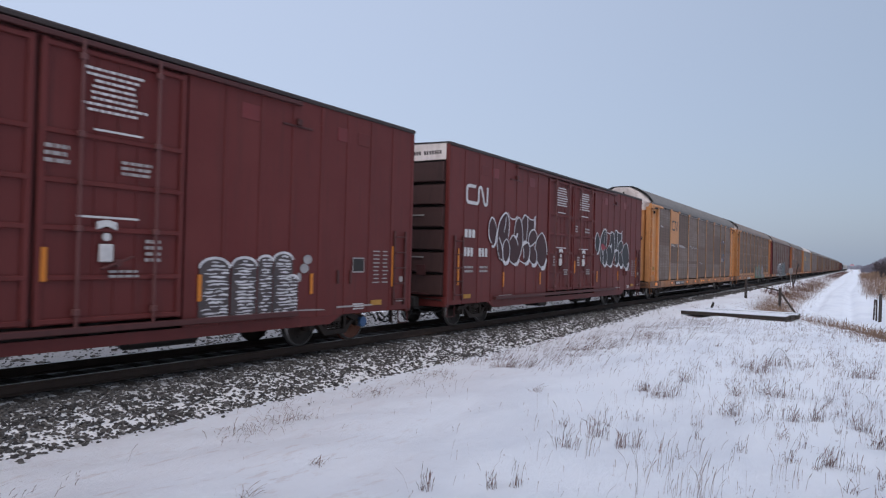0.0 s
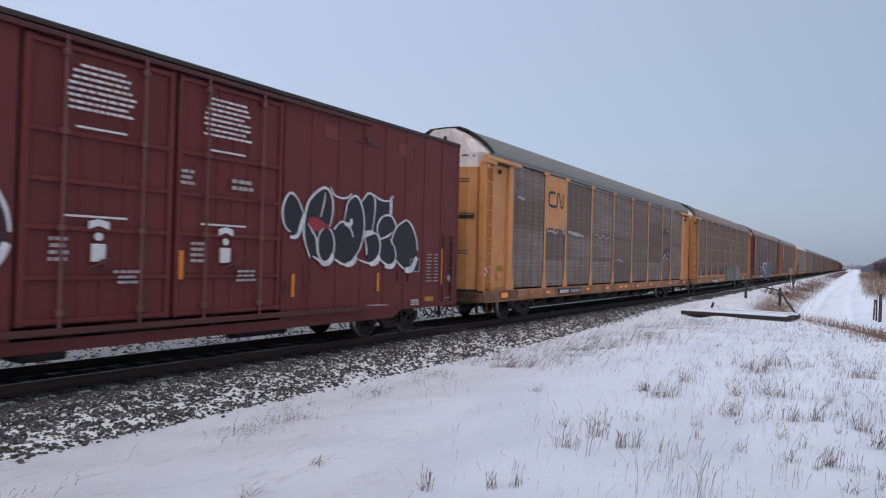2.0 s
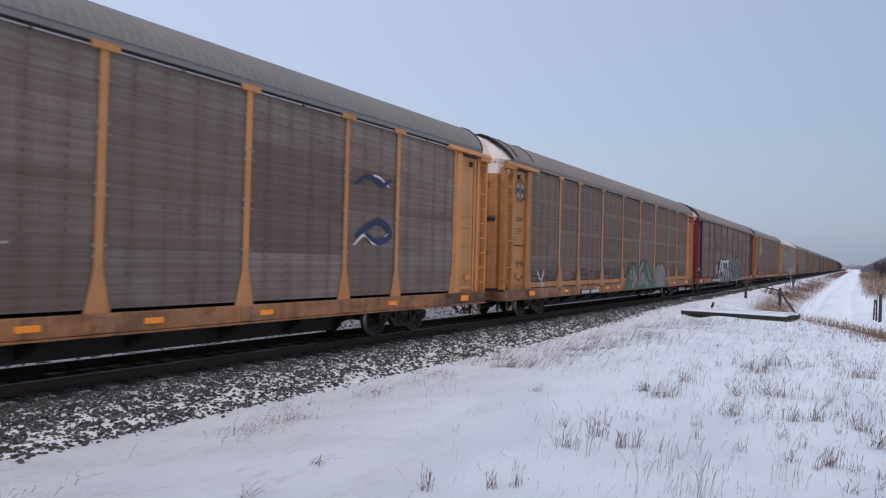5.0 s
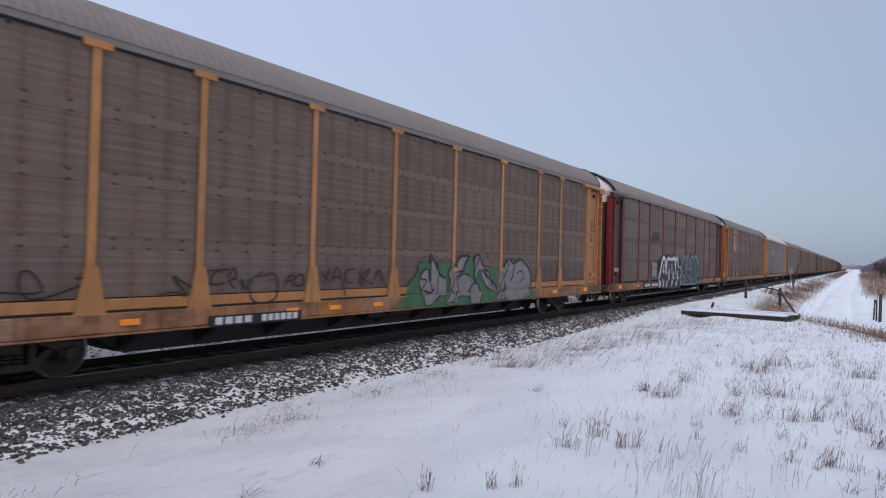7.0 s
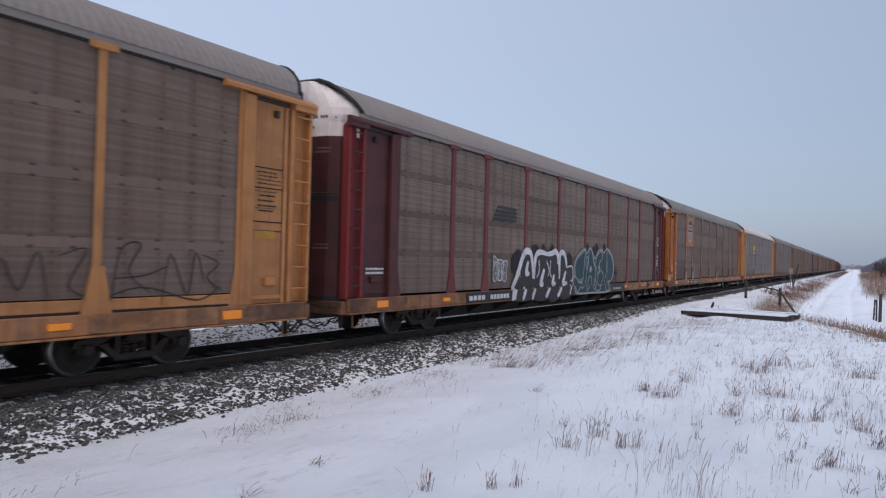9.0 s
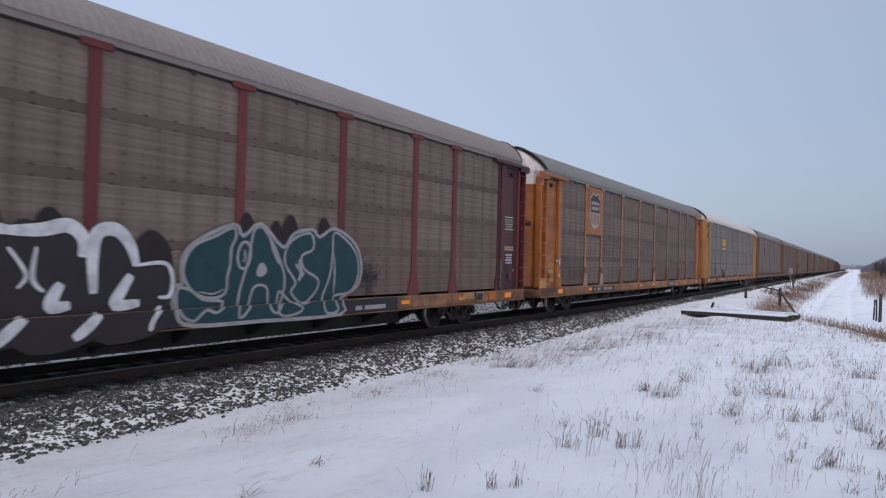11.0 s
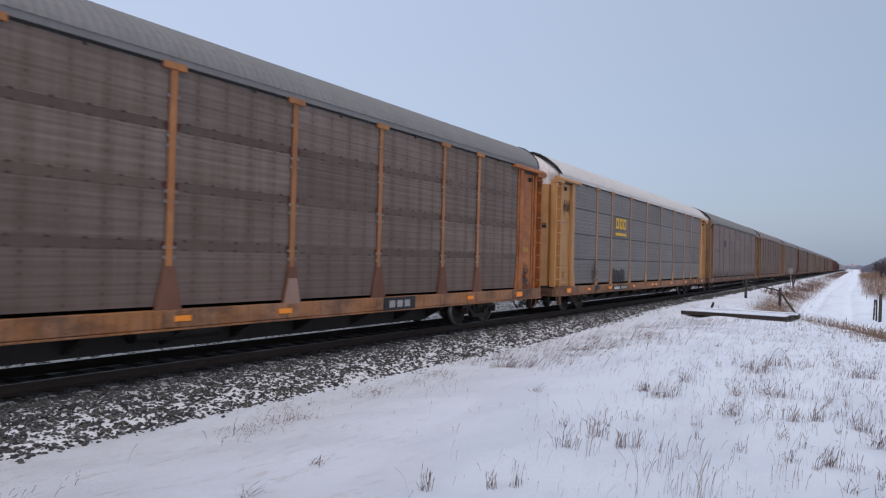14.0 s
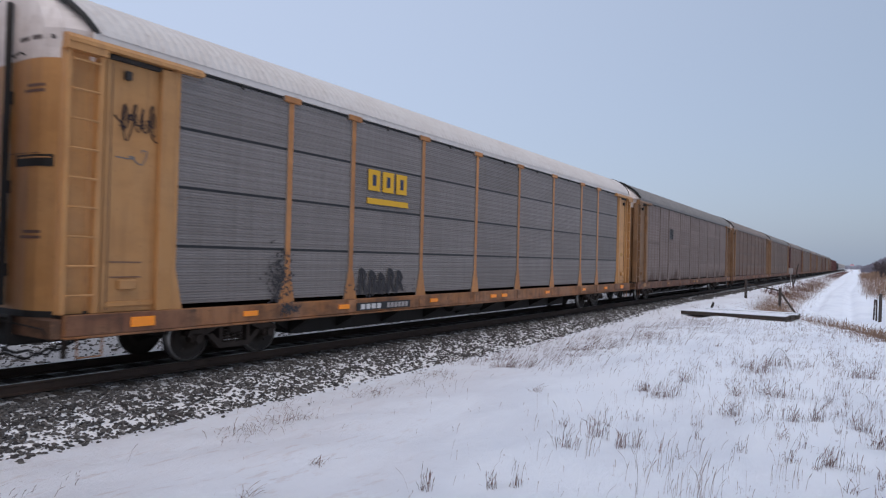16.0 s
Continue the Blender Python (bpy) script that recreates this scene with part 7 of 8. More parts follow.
part("graffiti_stroke", stroke(Geo(), [(-4.1, 3.14), (-3.7, 3.24), (-3.3, 3.08), (-2.9, 3.2), (-2.5, 3.08), (-2.1, 3.17), (-1.7, 3.08)], 0.06, 1.536), SPRAY_PALE, r1, "white wavy spray line")
for pts, w, m in (([(7.5, 2.5), (7.9, 2.75), (8.4, 2.9), (8.8, 2.6), (8.3, 2.4), (7.8, 2.6)], 0.16, BLUE_PAINT), ([(7.4, 2.3), (7.8, 2.55), (8.2, 2.35), (8.7, 2.6)], 0.08, SPRAY_WHITE), ([(7.4, 3.7), (7.9, 3.95), (8.4, 3.8), (8.8, 3.95)], 0.10, BLUE_PAINT), ([(7.6, 3.85), (8.2, 3.98), (8.7, 3.75)], 0.05, SPRAY_WHITE), ([(-1.0, 2.14), (-0.6, 2.18), (-0.3, 2.09), (0.1, 2.13)], 0.06, SPRAY_PALE)):
    part("graffiti_stroke", stroke(Geo(), pts, w, 1.536 + 0.002 * w), m, r1, "loose spray stroke")
disc = part("warning_disc", Geo().tube((1.30, -13.42, 1.66), (1.44, -13.42, 1.66), 0.13, 14), STENCIL, r1, "white and red round sticker")
cross = Geo()
ribbon(cross, [(-13.50, 1.74), (-13.34, 1.58)], 0.05, 1.444)
part("red_slash", ribbon(cross, [(-13.49, 1.60), (-13.36, 1.73)], 0.04, 1.445), SPRAY_RED, disc)
part("yellow_label", Geo().box(1.44, 1.452, -12.75, -12.3, 1.66, 1.86, 0.003), YELLOW_PLATE, r1)
bars(r1, "label_lines", 1.456, -12.72, -12.33, 1.68, 1.84, 3, BLACK_PAINT, 40, fill=0.3)
place(r1, 49.45)

r2 = autorack("autorack_car", "ochre car carrier with brown-grey screens, flared posts and green graffiti", STYLES["ochre_brown"], True)
part("number_board", Geo().box(1.58, 1.606, -7.0, -4.7, 0.70, 0.90, 0.004), BLACK_PAINT, r2, "black number board")
glyph_bars(r2, "car_mark", 1.612, -6.9, -6.0, 0.74, 0.87, 4, STENCIL)
glyph_bars(r2, "car_number", 1.612, -5.8, -4.8, 0.74, 0.87, 6, STENCIL)
emblem = part("round_emblem", Geo().tube((1.44, -12.5, 4.4), (1.4545, -12.5, 4.4), 0.27, 28), STENCIL_DIM, r2, "worn round blue and white emblem")
for k in range(22):
    t = 2 * math.pi * k / 22
    if abs(math.cos(t)) > 0.12:
        blk = [(-12.5 + (0.36 + u) * math.cos(t + v), 4.4 + (0.36 + u) * math.sin(t + v)) for u, v in ((-0.05, -0.10), (0.05, -0.08), (0.05, 0.08), (-0.05, 0.10))]
        part("ring_block", Geo().add([(1.4595, p, q) for p, q in blk], [(0, 1, 2, 3)]), SPRAY_GREEN_DARK, emblem)
part("emblem_cross", ribbon(ribbon(Geo(), [(-12.78, 4.40), (-12.24, 4.40)], 0.17, 1.4600), [(-12.5, 4.12), (-12.5, 4.68)], 0.17, 1.4603), TEAL_BLUE, emblem, "faded blue cross")
part("paint_gap", rect(Geo(), 1.4612, -12.56, -12.47, 4.0, 4.8), YELLOW, emblem)
for k, y in enumerate((-12.95, -11.6)):
    strap = Geo().path([(x * 1.015, y + 0.10 * math.sin(2.0 * x + k) + 0.25 * (1.5 - x) * k, z + 0.018) for x, z in ROOF_ARC[1:-1]], 0.016, 5)
    part("roof_strap", strap, RUBBER, r2, "loose black strap over the roof")
bars(r2, "stencil_small", 1.456, -12.8, -12.25, 3.35, 3.5, 2, SPRAY_DARK, 42, fill=0.4)
bars(r2, "stencil_small", 1.456, -12.7, -12.3, 2.9, 3.15, 3, SPRAY_DARK, 43, fill=0.25)
part("yellow_label", Geo().box(1.44, 1.456, -12.75, -12.2, 1.72, 1.9, 0.003), YELLOW_PLATE, r2)
bars(r2, "stencil_line", 1.456, -12.9, -12.1, 2.5, 2.58, 1, SPRAY_DARK, 44)
scrawl(r2, 1.46, -12.75, -12.1, 1.85, 2.05, 4, 45, SPRAY_BLACK, 0.03)
scrawl(r2, 1.46, -12.75, -12.1, 1.35, 1.65, 4, 46, SPRAY_BLACK, 0.03)
for pts in FIRST_WORD + SECOND_WORD:
    part("graffiti_stroke", stroke(Geo(), pts, 0.045, 1.537), SPRAY_THIN, r2, "thin dark spray handwriting")
scrawl(r2, 1.535, -11.4, -9.2, 1.3, 1.75, 3, 47, SPRAY_BLACK, 0.035)
for k, (a, b, da, db) in enumerate(((-11.02, 1.50, -0.14, 0.2), (-10.66, 1.50, 0.10, 0.24), (-10.62, 1.2, 0.16, -0.10), (-10.72, 1.14, 0.10, -0.16))):
    wing = rounded([(-10.82, 1.32), (a - 0.3 * db, b + 0.3 * da), (a + da, b + db), (a + 0.4 * db, b - 0.2 * da)], 4, True)
    part("graffiti_wing", Geo().add([(1.5345 + 0.0005 * k, p, q) for p, q in wing], [tuple(range(len(wing)))]), SPRAY_PUFF, r2, "pale spray wing shape")
FLECKS = random.Random(64)
cloud_edge = [(-0.82, 0.74), (-0.94, 1.07), (-0.66, 1.47), (-0.53, 1.49), (-0.36, 1.55), (-0.36, 1.84), (-0.13, 1.92), (0.38, 1.89), (1.04, 1.94), (1.15, 1.69), (1.49, 1.91), (2.01, 2.08), (2.33, 2.10), (2.53, 1.85), (2.86, 1.98), (3.48, 1.77), (3.96, 1.80), (4.14, 1.48), (4.47, 1.67), (4.87, 2.00), (5.67, 1.97), (6.11, 1.66), (6.37, 1.13), (6.73, 0.96), (6.85, 0.72), (6.82, 0.74)]
mist = Geo().add([(1.5345, a, b) for a, b in rounded(cloud_edge, 3, True)], [tuple(range(3 * len(cloud_edge)))])
low_mist = below(mist, 1.06, 1.6135)
cloud_part = part("graffiti_cloud", mist.add(low_mist.v, low_mist.f), SPRAY_GREEN, r2, "ragged green spray cloud")
for k in range(60):
    a, b = cloud_edge[1 + k % 23], cloud_edge[2 + k % 23]
    t, r = FLECKS.random(), FLECKS.uniform(0.03, 0.09)
    p, q = a[0] + t * (b[0] - a[0]) + FLECKS.gauss(0, 0.04), a[1] + t * (b[1] - a[1]) + FLECKS.gauss(0, 0.03)
    if q > 1.3:
        part("spray_fleck", rect(Geo(), 1.5347 + 0.00002 * k, p - r, p + r, q - 0.02, q + 0.025), SPRAY_GREEN, cloud_part)
jagged_piece(r2, 1.537, (0.0, 0.0), SPRAY_LILAC, SPRAY_BLACK, "dusty grey jagged graffiti with thin dark strokes", 1.616)
for pts in ([(7.5, 1.2), (7.7, 1.9), (7.95, 1.45), (8.2, 2.0), (8.35, 1.3)], [(8.5, 1.95), (8.9, 2.05), (8.65, 1.5), (9.0, 1.3)], [(9.3, 1.15), (9.45, 2.05), (9.8, 2.15), (9.6, 1.7), (10.0, 1.35)], [(9.35, 1.6), (9.9, 1.65), (10.3, 1.8)], [(10.2, 1.15), (10.35, 2.0), (10.7, 1.3), (10.85, 2.05), (11.05, 1.5)], [(8.9, 1.15), (9.8, 1.45), (10.9, 1.2), (11.4, 1.45)], [(11.0, 2.0), (11.35, 1.85), (11.1, 1.6), (11.45, 1.35)]):
    part("graffiti_stroke", stroke(Geo(), pts, 0.030, 1.537), SPRAY_THIN, r2, "thin dark spray handwriting")
for y, paint in ((1.40, SPRAY_LILAC), (4.28, SPRAY_LILAC)):      # the paint runs on over two post feet
    foot = part("painted_foot", Geo().add([(1.5675, y + a, b) for a, b in ((-0.26, 0.82), (0.26, 0.82), (0.245, 1.05), (0.12, 1.68), (-0.12, 1.68), (-0.245, 1.05))], [(0, 1, 2, 3, 4, 5)]), paint, r2, "post foot sprayed over with grey paint")
    o = Geo()
    for k, pts in enumerate(([(-0.10, 1.66), (-0.02, 1.40), (-0.16, 1.15), (-0.22, 0.86)], [(0.02, 1.68), (0.12, 1.45), (0.20, 1.12), (0.10, 0.84)], [(-0.20, 1.22), (0.0, 1.05), (0.22, 1.14)])):
        stroke(o, [(y + a, b) for a, b in pts], 0.042, 1.569 + 0.0004 * k)
    part("graffiti_outline", o, SPRAY_BLACK, foot)
bars(r2, "stencil_small", 1.456, 12.3, 12.8, 2.85, 3.25, 4, SPRAY_DARK, 53, fill=0.3)
frame_line = Geo()
ribbon(frame_line, [(12.2, 3.35), (12.95, 3.35), (12.95, 3.75), (12.2, 3.75)], 0.025, 1.457, True)
part("label_frame", frame_line, SPRAY_DARK, r2, "dark outlined label")
part("label_frame", ribbon(Geo(), [(12.15, 2.5), (13.0, 2.5), (13.0, 2.68), (12.15, 2.68)], 0.025, 1.457, True), SPRAY_DARK, r2, "dark outlined label")
bars(r2, "stencil_small", 1.457, 12.25, 12.9, 3.4, 3.7, 4, SPRAY_DARK, 54, fill=0.25)
place(r2, 78.0)

r3 = autorack("autorack_car", "wine-red car carrier with grey screens and white and teal graffiti", STYLES["wine"], True)
part("number_board", Geo().box(1.578, 1.611, -8.4, 6.35, 0.745, 1.05, 0.004), BLACK_PAINT, r3, "black-painted stretch of sill")
glyph_bars(r3, "car_mark", 1.617, -8.3, -7.3, 0.81, 0.95, 4, STENCIL)
glyph_bars(r3, "car_number", 1.617, -7.0, -5.7, 0.81, 0.95, 6, STENCIL)
g = Geo()
for k in range(4):
    g.box(1.515, 1.53, -6.75 + 0.1 * k, -5.1, 3.30 + 0.13 * k, 3.37 + 0.13 * k)
part("emblem", g, BLACK_PAINT, r3, "dark striped emblem")
for k, (a, b, z) in enumerate(((-5.3, -4.5, 2.4), (-3.9, -3.2, 2.62), (-3.0, -2.7, 2.66), (-2.25, -1.85, 2.66), (-0.7, -0.1, 2.4), (1.42, 1.75, 2.83), (2.2, 2.48, 2.72), (2.55, 2.9, 2.86), (3.55, 3.9, 2.86), (4.7, 5.45, 1.75))):
    puff = rounded([(a, 1.6), (a - 0.05, z - 0.3), ((a + b) / 2 - 0.05, z), (b, z - 0.25), (b + 0.05, 1.6)], 4, True)
    part("graffiti_shade", Geo().add([(1.5275 + 0.0002 * k, p, q) for p, q in puff], [tuple(range(len(puff)))]), SPRAY_DARK, r3, "black spray shadow behind letters")
broad_piece(r3, 1.530, (0, 0), SPRAY_CHAR, SPRAY_WHITE, "dark graffiti letters with broad white edges", 1.613)
pointed_piece(r3, 1.533, (0, 0), SPRAY_TEAL, SPRAY_PALE, "teal graffiti letters with pale outline", 1.616)
soot(r3, 1.5285, 5.25, 1.5, 0.2, 0.2, 90, 191)
blob_letters(r3, 1.530, -6.7, -5.8, 1.35, 2.1, 3, 62, SPRAY_GREY, SPRAY_WHITE, 0.03)
for a, b in ((5.05, 5.85), (4.72, 4.95)):
    part("owner_bar", rect(Geo(), 1.615, a, b, 0.80, 0.90), STENCIL_DIM, r3)
g = Geo()
ribbon(g, [(12.2, 3.05), (12.95, 3.05), (12.95, 3.45), (12.2, 3.45)], 0.03, 1.458, True)
part("label_frame", g, STENCIL, r3, "white framed label")
bars(r3, "stencil_small", 1.458, 12.3, 12.9, 3.1, 3.4, 4, STENCIL_DIM, 63)
part("label_field", rect(Geo(), 1.4605, 12.11, 12.94, 2.38, 2.46), YELLOW_PLATE, r3, "faded yellow label")
part("label_frame", ribbon(Geo(), [(12.1, 2.37), (12.95, 2.37), (12.95, 2.47), (12.1, 2.47)], 0.03, 1.463, True), STENCIL_DIM, r3, "pale framed label")
bars(r3, "stencil_small", 1.458, 12.4, 12.9, 1.9, 2.25, 4, STENCIL, 64)
bars(r3, "stencil_line", 1.458, -12.9, -12.2, 1.6, 1.8, 2, STENCIL, 65)
plate = part("grille_plate", Geo().box(1.575, 1.612, 10.28, 10.70, 0.77, 1.05, 0.006), UNDER, r3, "dark plate in a pale frame")
rim = Geo()
ribbon(rim, [(10.30, 0.79), (10.68, 0.79), (10.68, 1.03), (10.30, 1.03)], 0.03, 1.616, True)
part("frame", rim, STENCIL_DIM, plate)
part("sill_patch", Geo().box(1.575, 1.606, 9.55, 10.15, 0.86, 1.05, 0.006), PALE_YELLOW, r3, "newer yellow plate on the sill")
part("sill_patch", Geo().box(1.575, 1.606, 11.1, 11.55, 0.78, 1.03, 0.006), SILL_RUST, r3, "rust-orange patch on the sill")
part("pull_bar", Geo().path([(1.58, 9.25, 0.96), (1.625, 9.28, 0.96), (1.625, 9.62, 0.94), (1.58, 9.65, 0.94)], 0.02, 6), PALE_YELLOW, r3)
part("paint_scrape", stroke(stroke(Geo(), [(11.85, 2.05), (11.90, 1.7), (11.84, 1.35), (11.87, 1.15)], 0.018, 1.568), [(12.9, 1.75), (12.93, 1.65)], 0.05, 1.478), SHIELD_PALE, r3, "pale scraped paint")
soot(r3, 1.4775, 12.25, 1.5, 0.22, 0.24, 150, 171)
part("latch_plate", Geo().box(1.47, 1.52, 11.95, 12.3, 1.48, 1.62, 0.012), RACK_RED, r3)
place(r3, 106.55)

r4 = autorack("autorack_car", "orange-yellow car carrier with grey screens and a shield emblem", STYLES["amber"], True)
sign_plate(r4, 1, 3.20, AMBER, "orange painted sign plate")


def shield(car, x, cy, z0, z1, w):
    h = z1 - z0

    def outline(k):
        return [(cy + k * w * u, (z0 + z1) / 2 + k * h * v) for u, v in
                ((-0.5, 0.36), (-0.34, 0.40), (-0.24, 0.50), (0, 0.44), (0.24, 0.50), (0.34, 0.40), (0.5, 0.36), (0.44, 0.18), (0.5, -0.05), (0.46, -0.3), (0.26, -0.43), (0, -0.5), (-0.26, -0.43), (-0.46, -0.3), (-0.5, -0.05), (-0.44, 0.18))]
    base = part("shield", Geo().add([(x, a, b) for a, b in outline(1.0)], [tuple(range(16))]), SHIELD_PALE, car, "shield with dark field over red and pale bars")
    top = [p for p in outline(0.92) if p[1] > (z0 + z1) / 2 - 0.07 * h]
    part("dark_field", Geo().add([(x + 0.004, a, b) for a, b in top], [tuple(range(len(top)))]), SHIELD_DARK, base)
    s = Geo()
    for k in range(6):
        y = cy - 0.37 * w + 0.74 * w * k / 5
        drop = 0.06 * h * (abs(k - 2.5) / 2.5) ** 2
        rect(s, x + 0.004, y - 0.035 * w, y + 0.035 * w, z0 + 0.10 * h + drop, (z0 + z1) / 2 - 0.075 * h)
    part("red_bars", s, SHIELD_RED, base)
    t = Geo()
    for z in (0.56, 0.70):
        for k in range(6):
            y = cy - 0.34 * w + 0.68 * w * k / 6
            rect(t, x + 0.008, y, y + 0.085 * w, z0 + z * h - 0.035 * h, z0 + z * h + 0.05 * h)
    part("white_blocks", t, SHIELD_PALE, base)


for y in BAYS[1:-1]:
    for z in (2.15, 3.17, 4.19):
        for d in (-0.11, 0.11):
            spot = [(y + d + 0.055 * math.cos(0.7 * j) * (1 + 0.3 * math.sin(2.1 * j + 3 * y + z)), z + 0.075 * math.sin(0.7 * j) * (1 + 0.3 * math.cos(1.7 * j + y))) for j in range(9)]
            part("rust_stain", Geo().add([(1.5065, a, b) for a, b in spot], [tuple(range(9))]), SPRAY_RUST, r4, "dark red rust stain round a fixing")
shield(r4, 1.54, -8.1, 3.45, 5.0, 1.25)
part("number_board", Geo().box(1.578, 1.606, -8.3, -5.5, 0.78, 0.98, 0.004), BLACK_PAINT, r4)
glyph_bars(r4, "car_mark", 1.612, -8.2, -7.4, 0.82, 0.94, 4, STENCIL_DIM, skip=(1,))
glyph_bars(r4, "car_number", 1.612, -7.0, -5.8, 0.82, 0.94, 6, STENCIL_DIM)
for pts in ([(-11.4, 1.35), (-11.32, 2.05), (-10.95, 1.9), (-10.85, 1.55), (-11.1, 1.33), (-11.45, 1.38)], [(-10.65, 1.75), (-10.75, 1.5), (-10.55, 1.38), (-10.4, 1.6), (-10.6, 1.78)], [(-10.25, 1.4), (-10.2, 1.75), (-10.05, 1.62), (-9.95, 1.4), (-9.85, 1.75)], [(-9.7, 1.6), (-9.5, 1.75), (-9.55, 1.45), (-9.35, 1.5)]):
    part("graffiti_stroke", stroke(Geo(), pts, 0.045, 1.528), SPRAY_FAINT, r4, "faint brown spray handwriting")
part("pale_patch", Geo().box(1.5, 1.545, -13.66, -13.08, 1.03, 1.40, 0.01), PALE_YELLOW, r4, "pale yellow repainted corner foot")
part("pale_patch", Geo().box(1.44, 1.480, -12.75, -12.3, 1.25, 1.73, 0.004), PALE_YELLOW, r4, "pale yellow plate")
for y, z, h in ((-12.2, 2.05, 0.05), (-11.95, 2.02, 0.10), (-11.95, 1.5, 0.06)):
    part("white_tag", Geo().box(1.56, 1.57, y - 0.04, y + 0.04, z - h, z + h, 0.003), STENCIL, r4)
part("yellow_label", Geo().box(1.44, 1.458, -12.8, -12.25, 1.8, 1.95, 0.003), YELLOW_PLATE, r4)
for y in (BAYS[1], BAYS[2], BAYS[5]):
    part("repainted_foot", Geo().prism([(y - 0.24, 1.0), (y + 0.24, 1.0), (y + 0.12, 1.56), (y - 0.12, 1.56)], "x", 1.56, 1.572), FOOT_PINK, r4, "pinkish repainted post foot")
part("owner_board", Geo().box(1.578, 1.606, 4.45, 5.75, 0.73, 1.05, 0.004), BLACK_PAINT, r4, "black owner board")
glyph_bars(r4, "owner_mark", 1.612, 4.6, 5.55, 0.80, 0.97, 3, STENCIL_DIM)
soot(r4, 1.4775, 12.35, 1.45, 0.22, 0.2, 140, 172)
place(r4, 135.1)

r5 = autorack("autorack_car", "pale yellow car carrier with pale screens and a white roof", STYLES["pale"], True)
g = Geo()
for k in range(3):
    y = -6.62 + 0.55 * k
    g.box(1.52, 1.535, y, y + 0.44, 3.62, 4.12, 0.004)
g.box(1.52, 1.535, -6.65, -5.0, 3.30, 3.44, 0.004)
part("emblem", g, CSX_YELLOW, r5, "three bright yellow blocks over a yellow bar")
h = Geo()
for k in range(3):
    y = -6.62 + 0.55 * k
    h.box(1.53, 1.538, y + 0.15, y + 0.29, 3.74, 4.0)
part("emblem_counter", h, BLUE_PAINT, r5)
part("number_board", Geo().box(1.578, 1.606, -7.0, -4.9, 0.78, 0.96, 0.004), BLACK_PAINT, r5)
glyph_bars(r5, "car_mark", 1.612, -6.9, -6.1, 0.81, 0.93, 4, STENCIL)
glyph_bars(r5, "car_number", 1.612, -5.9, -5.0, 0.81, 0.93, 6, STENCIL_DIM)
for z in (1.62, 1.86):
    part("label_line", Geo().box(1.452, 1.461, -12.9, -12.35, z - 0.008, z + 0.008), RUST_POST, r5)
scrawl(r5, 1.462, -12.85, -12.1, 3.8, 4.5, 5, 80, SPRAY_DARK, 0.025)
scrawl(r5, 1.463, -12.8, -12.15, 3.95, 4.4, 6, 84, SPRAY_DARK, 0.02)
scrawl(r5, 1.46, -12.75, -12.3, 3.4, 3.7, 2, 81, SPRAY_GREY, 0.02)
for k in range(5):
    y = -6.85 + 0.36 * k
    top = 1.72 - 0.05 * (k % 3)
    part("graffiti_stroke", stroke(Geo(), [(y, 1.15), (y + 0.03, 1.45), (y + 0.05, top), (y + 0.2, top - 0.12), (y + 0.16, 1.4), (y + 0.28, 1.2)], 0.11, 1.53 + 0.001 * k, 0.6), SPRAY_BLACK, r5, "black brushed tag stroke")
soot(r5, 1.5285, -6.0, 1.3, 0.5, 0.1, 120, 182)
soot(r5, 1.5295, -9.35, 1.55, 0.16, 0.3, 110, 183)
soot(r5, 1.609, -9.15, 0.95, 0.14, 0.06, 40, 184)
place(r5, 163.65)

r6 = autorack("autorack_car", "car carrier with pale grey sides and orange-brown ends", STYLES["grey"], True)
g = Geo()
for k in range(3):
    g.box(1.515, 1.53, -7.0 + 0.3 * k, -6.8 + 0.3 * k, 3.5, 4.1)
part("emblem", g, BLACK_PAINT, r6, "small dark emblem")
rng6 = random.Random(66)
for k in range(64):
    y = -11.6 + 23.2 * (k + rng6.random()) / 64
    h, w = rng6.uniform(0.15, 0.95), rng6.uniform(0.05, 0.16)
    part("drip_stain", Geo().add([(1.5135, y - w, 1.12), (1.5135, y + w, 1.12), (1.5135, y + 0.3 * w, 1.12 + 0.5 * h), (1.5135, y, 1.12 + h), (1.5135, y - 0.4 * w, 1.12 + 0.45 * h)], [(0, 1, 2, 3, 4)]), DRIP_BROWN, r6, "dark brown drip stain")
place(r6, 192.2)
r7 = autorack("autorack_car", "car carrier with rust-streaked brown screens and orange ends", dict(STYLES["rusty"], paint=FAR_OCHRE), True)
place(r7, 220.75)
r8 = autorack("autorack_car", "car carrier with dull grey screens and orange-brown ends", STYLES["dull"], False)
place(r8, 249.3)
r9 = autorack("autorack_car", "wine-red car carrier with rust-streaked brown screens", STYLES["rusty"], False)
place(r9, 277.85)
FAR = (r8, r7, r8, r9, r8, r7)
for k, src in enumerate(FAR):
    place(copy_thing(src, pose(0, 0, 0)), 306.4 + 28.55 * k)
tail = boxcar("boxcar", "plain dull brown double-door boxcar", 3, False)
for ob in tail.children_recursive:
    for k, m in enumerate(ob.data.materials):
        if m == BOX_RED:
            ob.data.materials[k] = TAIL_HAZED
place(tail, 473.5)
for k in range(3):
    place(copy_thing(tail, pose(0, 0, 0)), 493.9 + 20.4 * k)


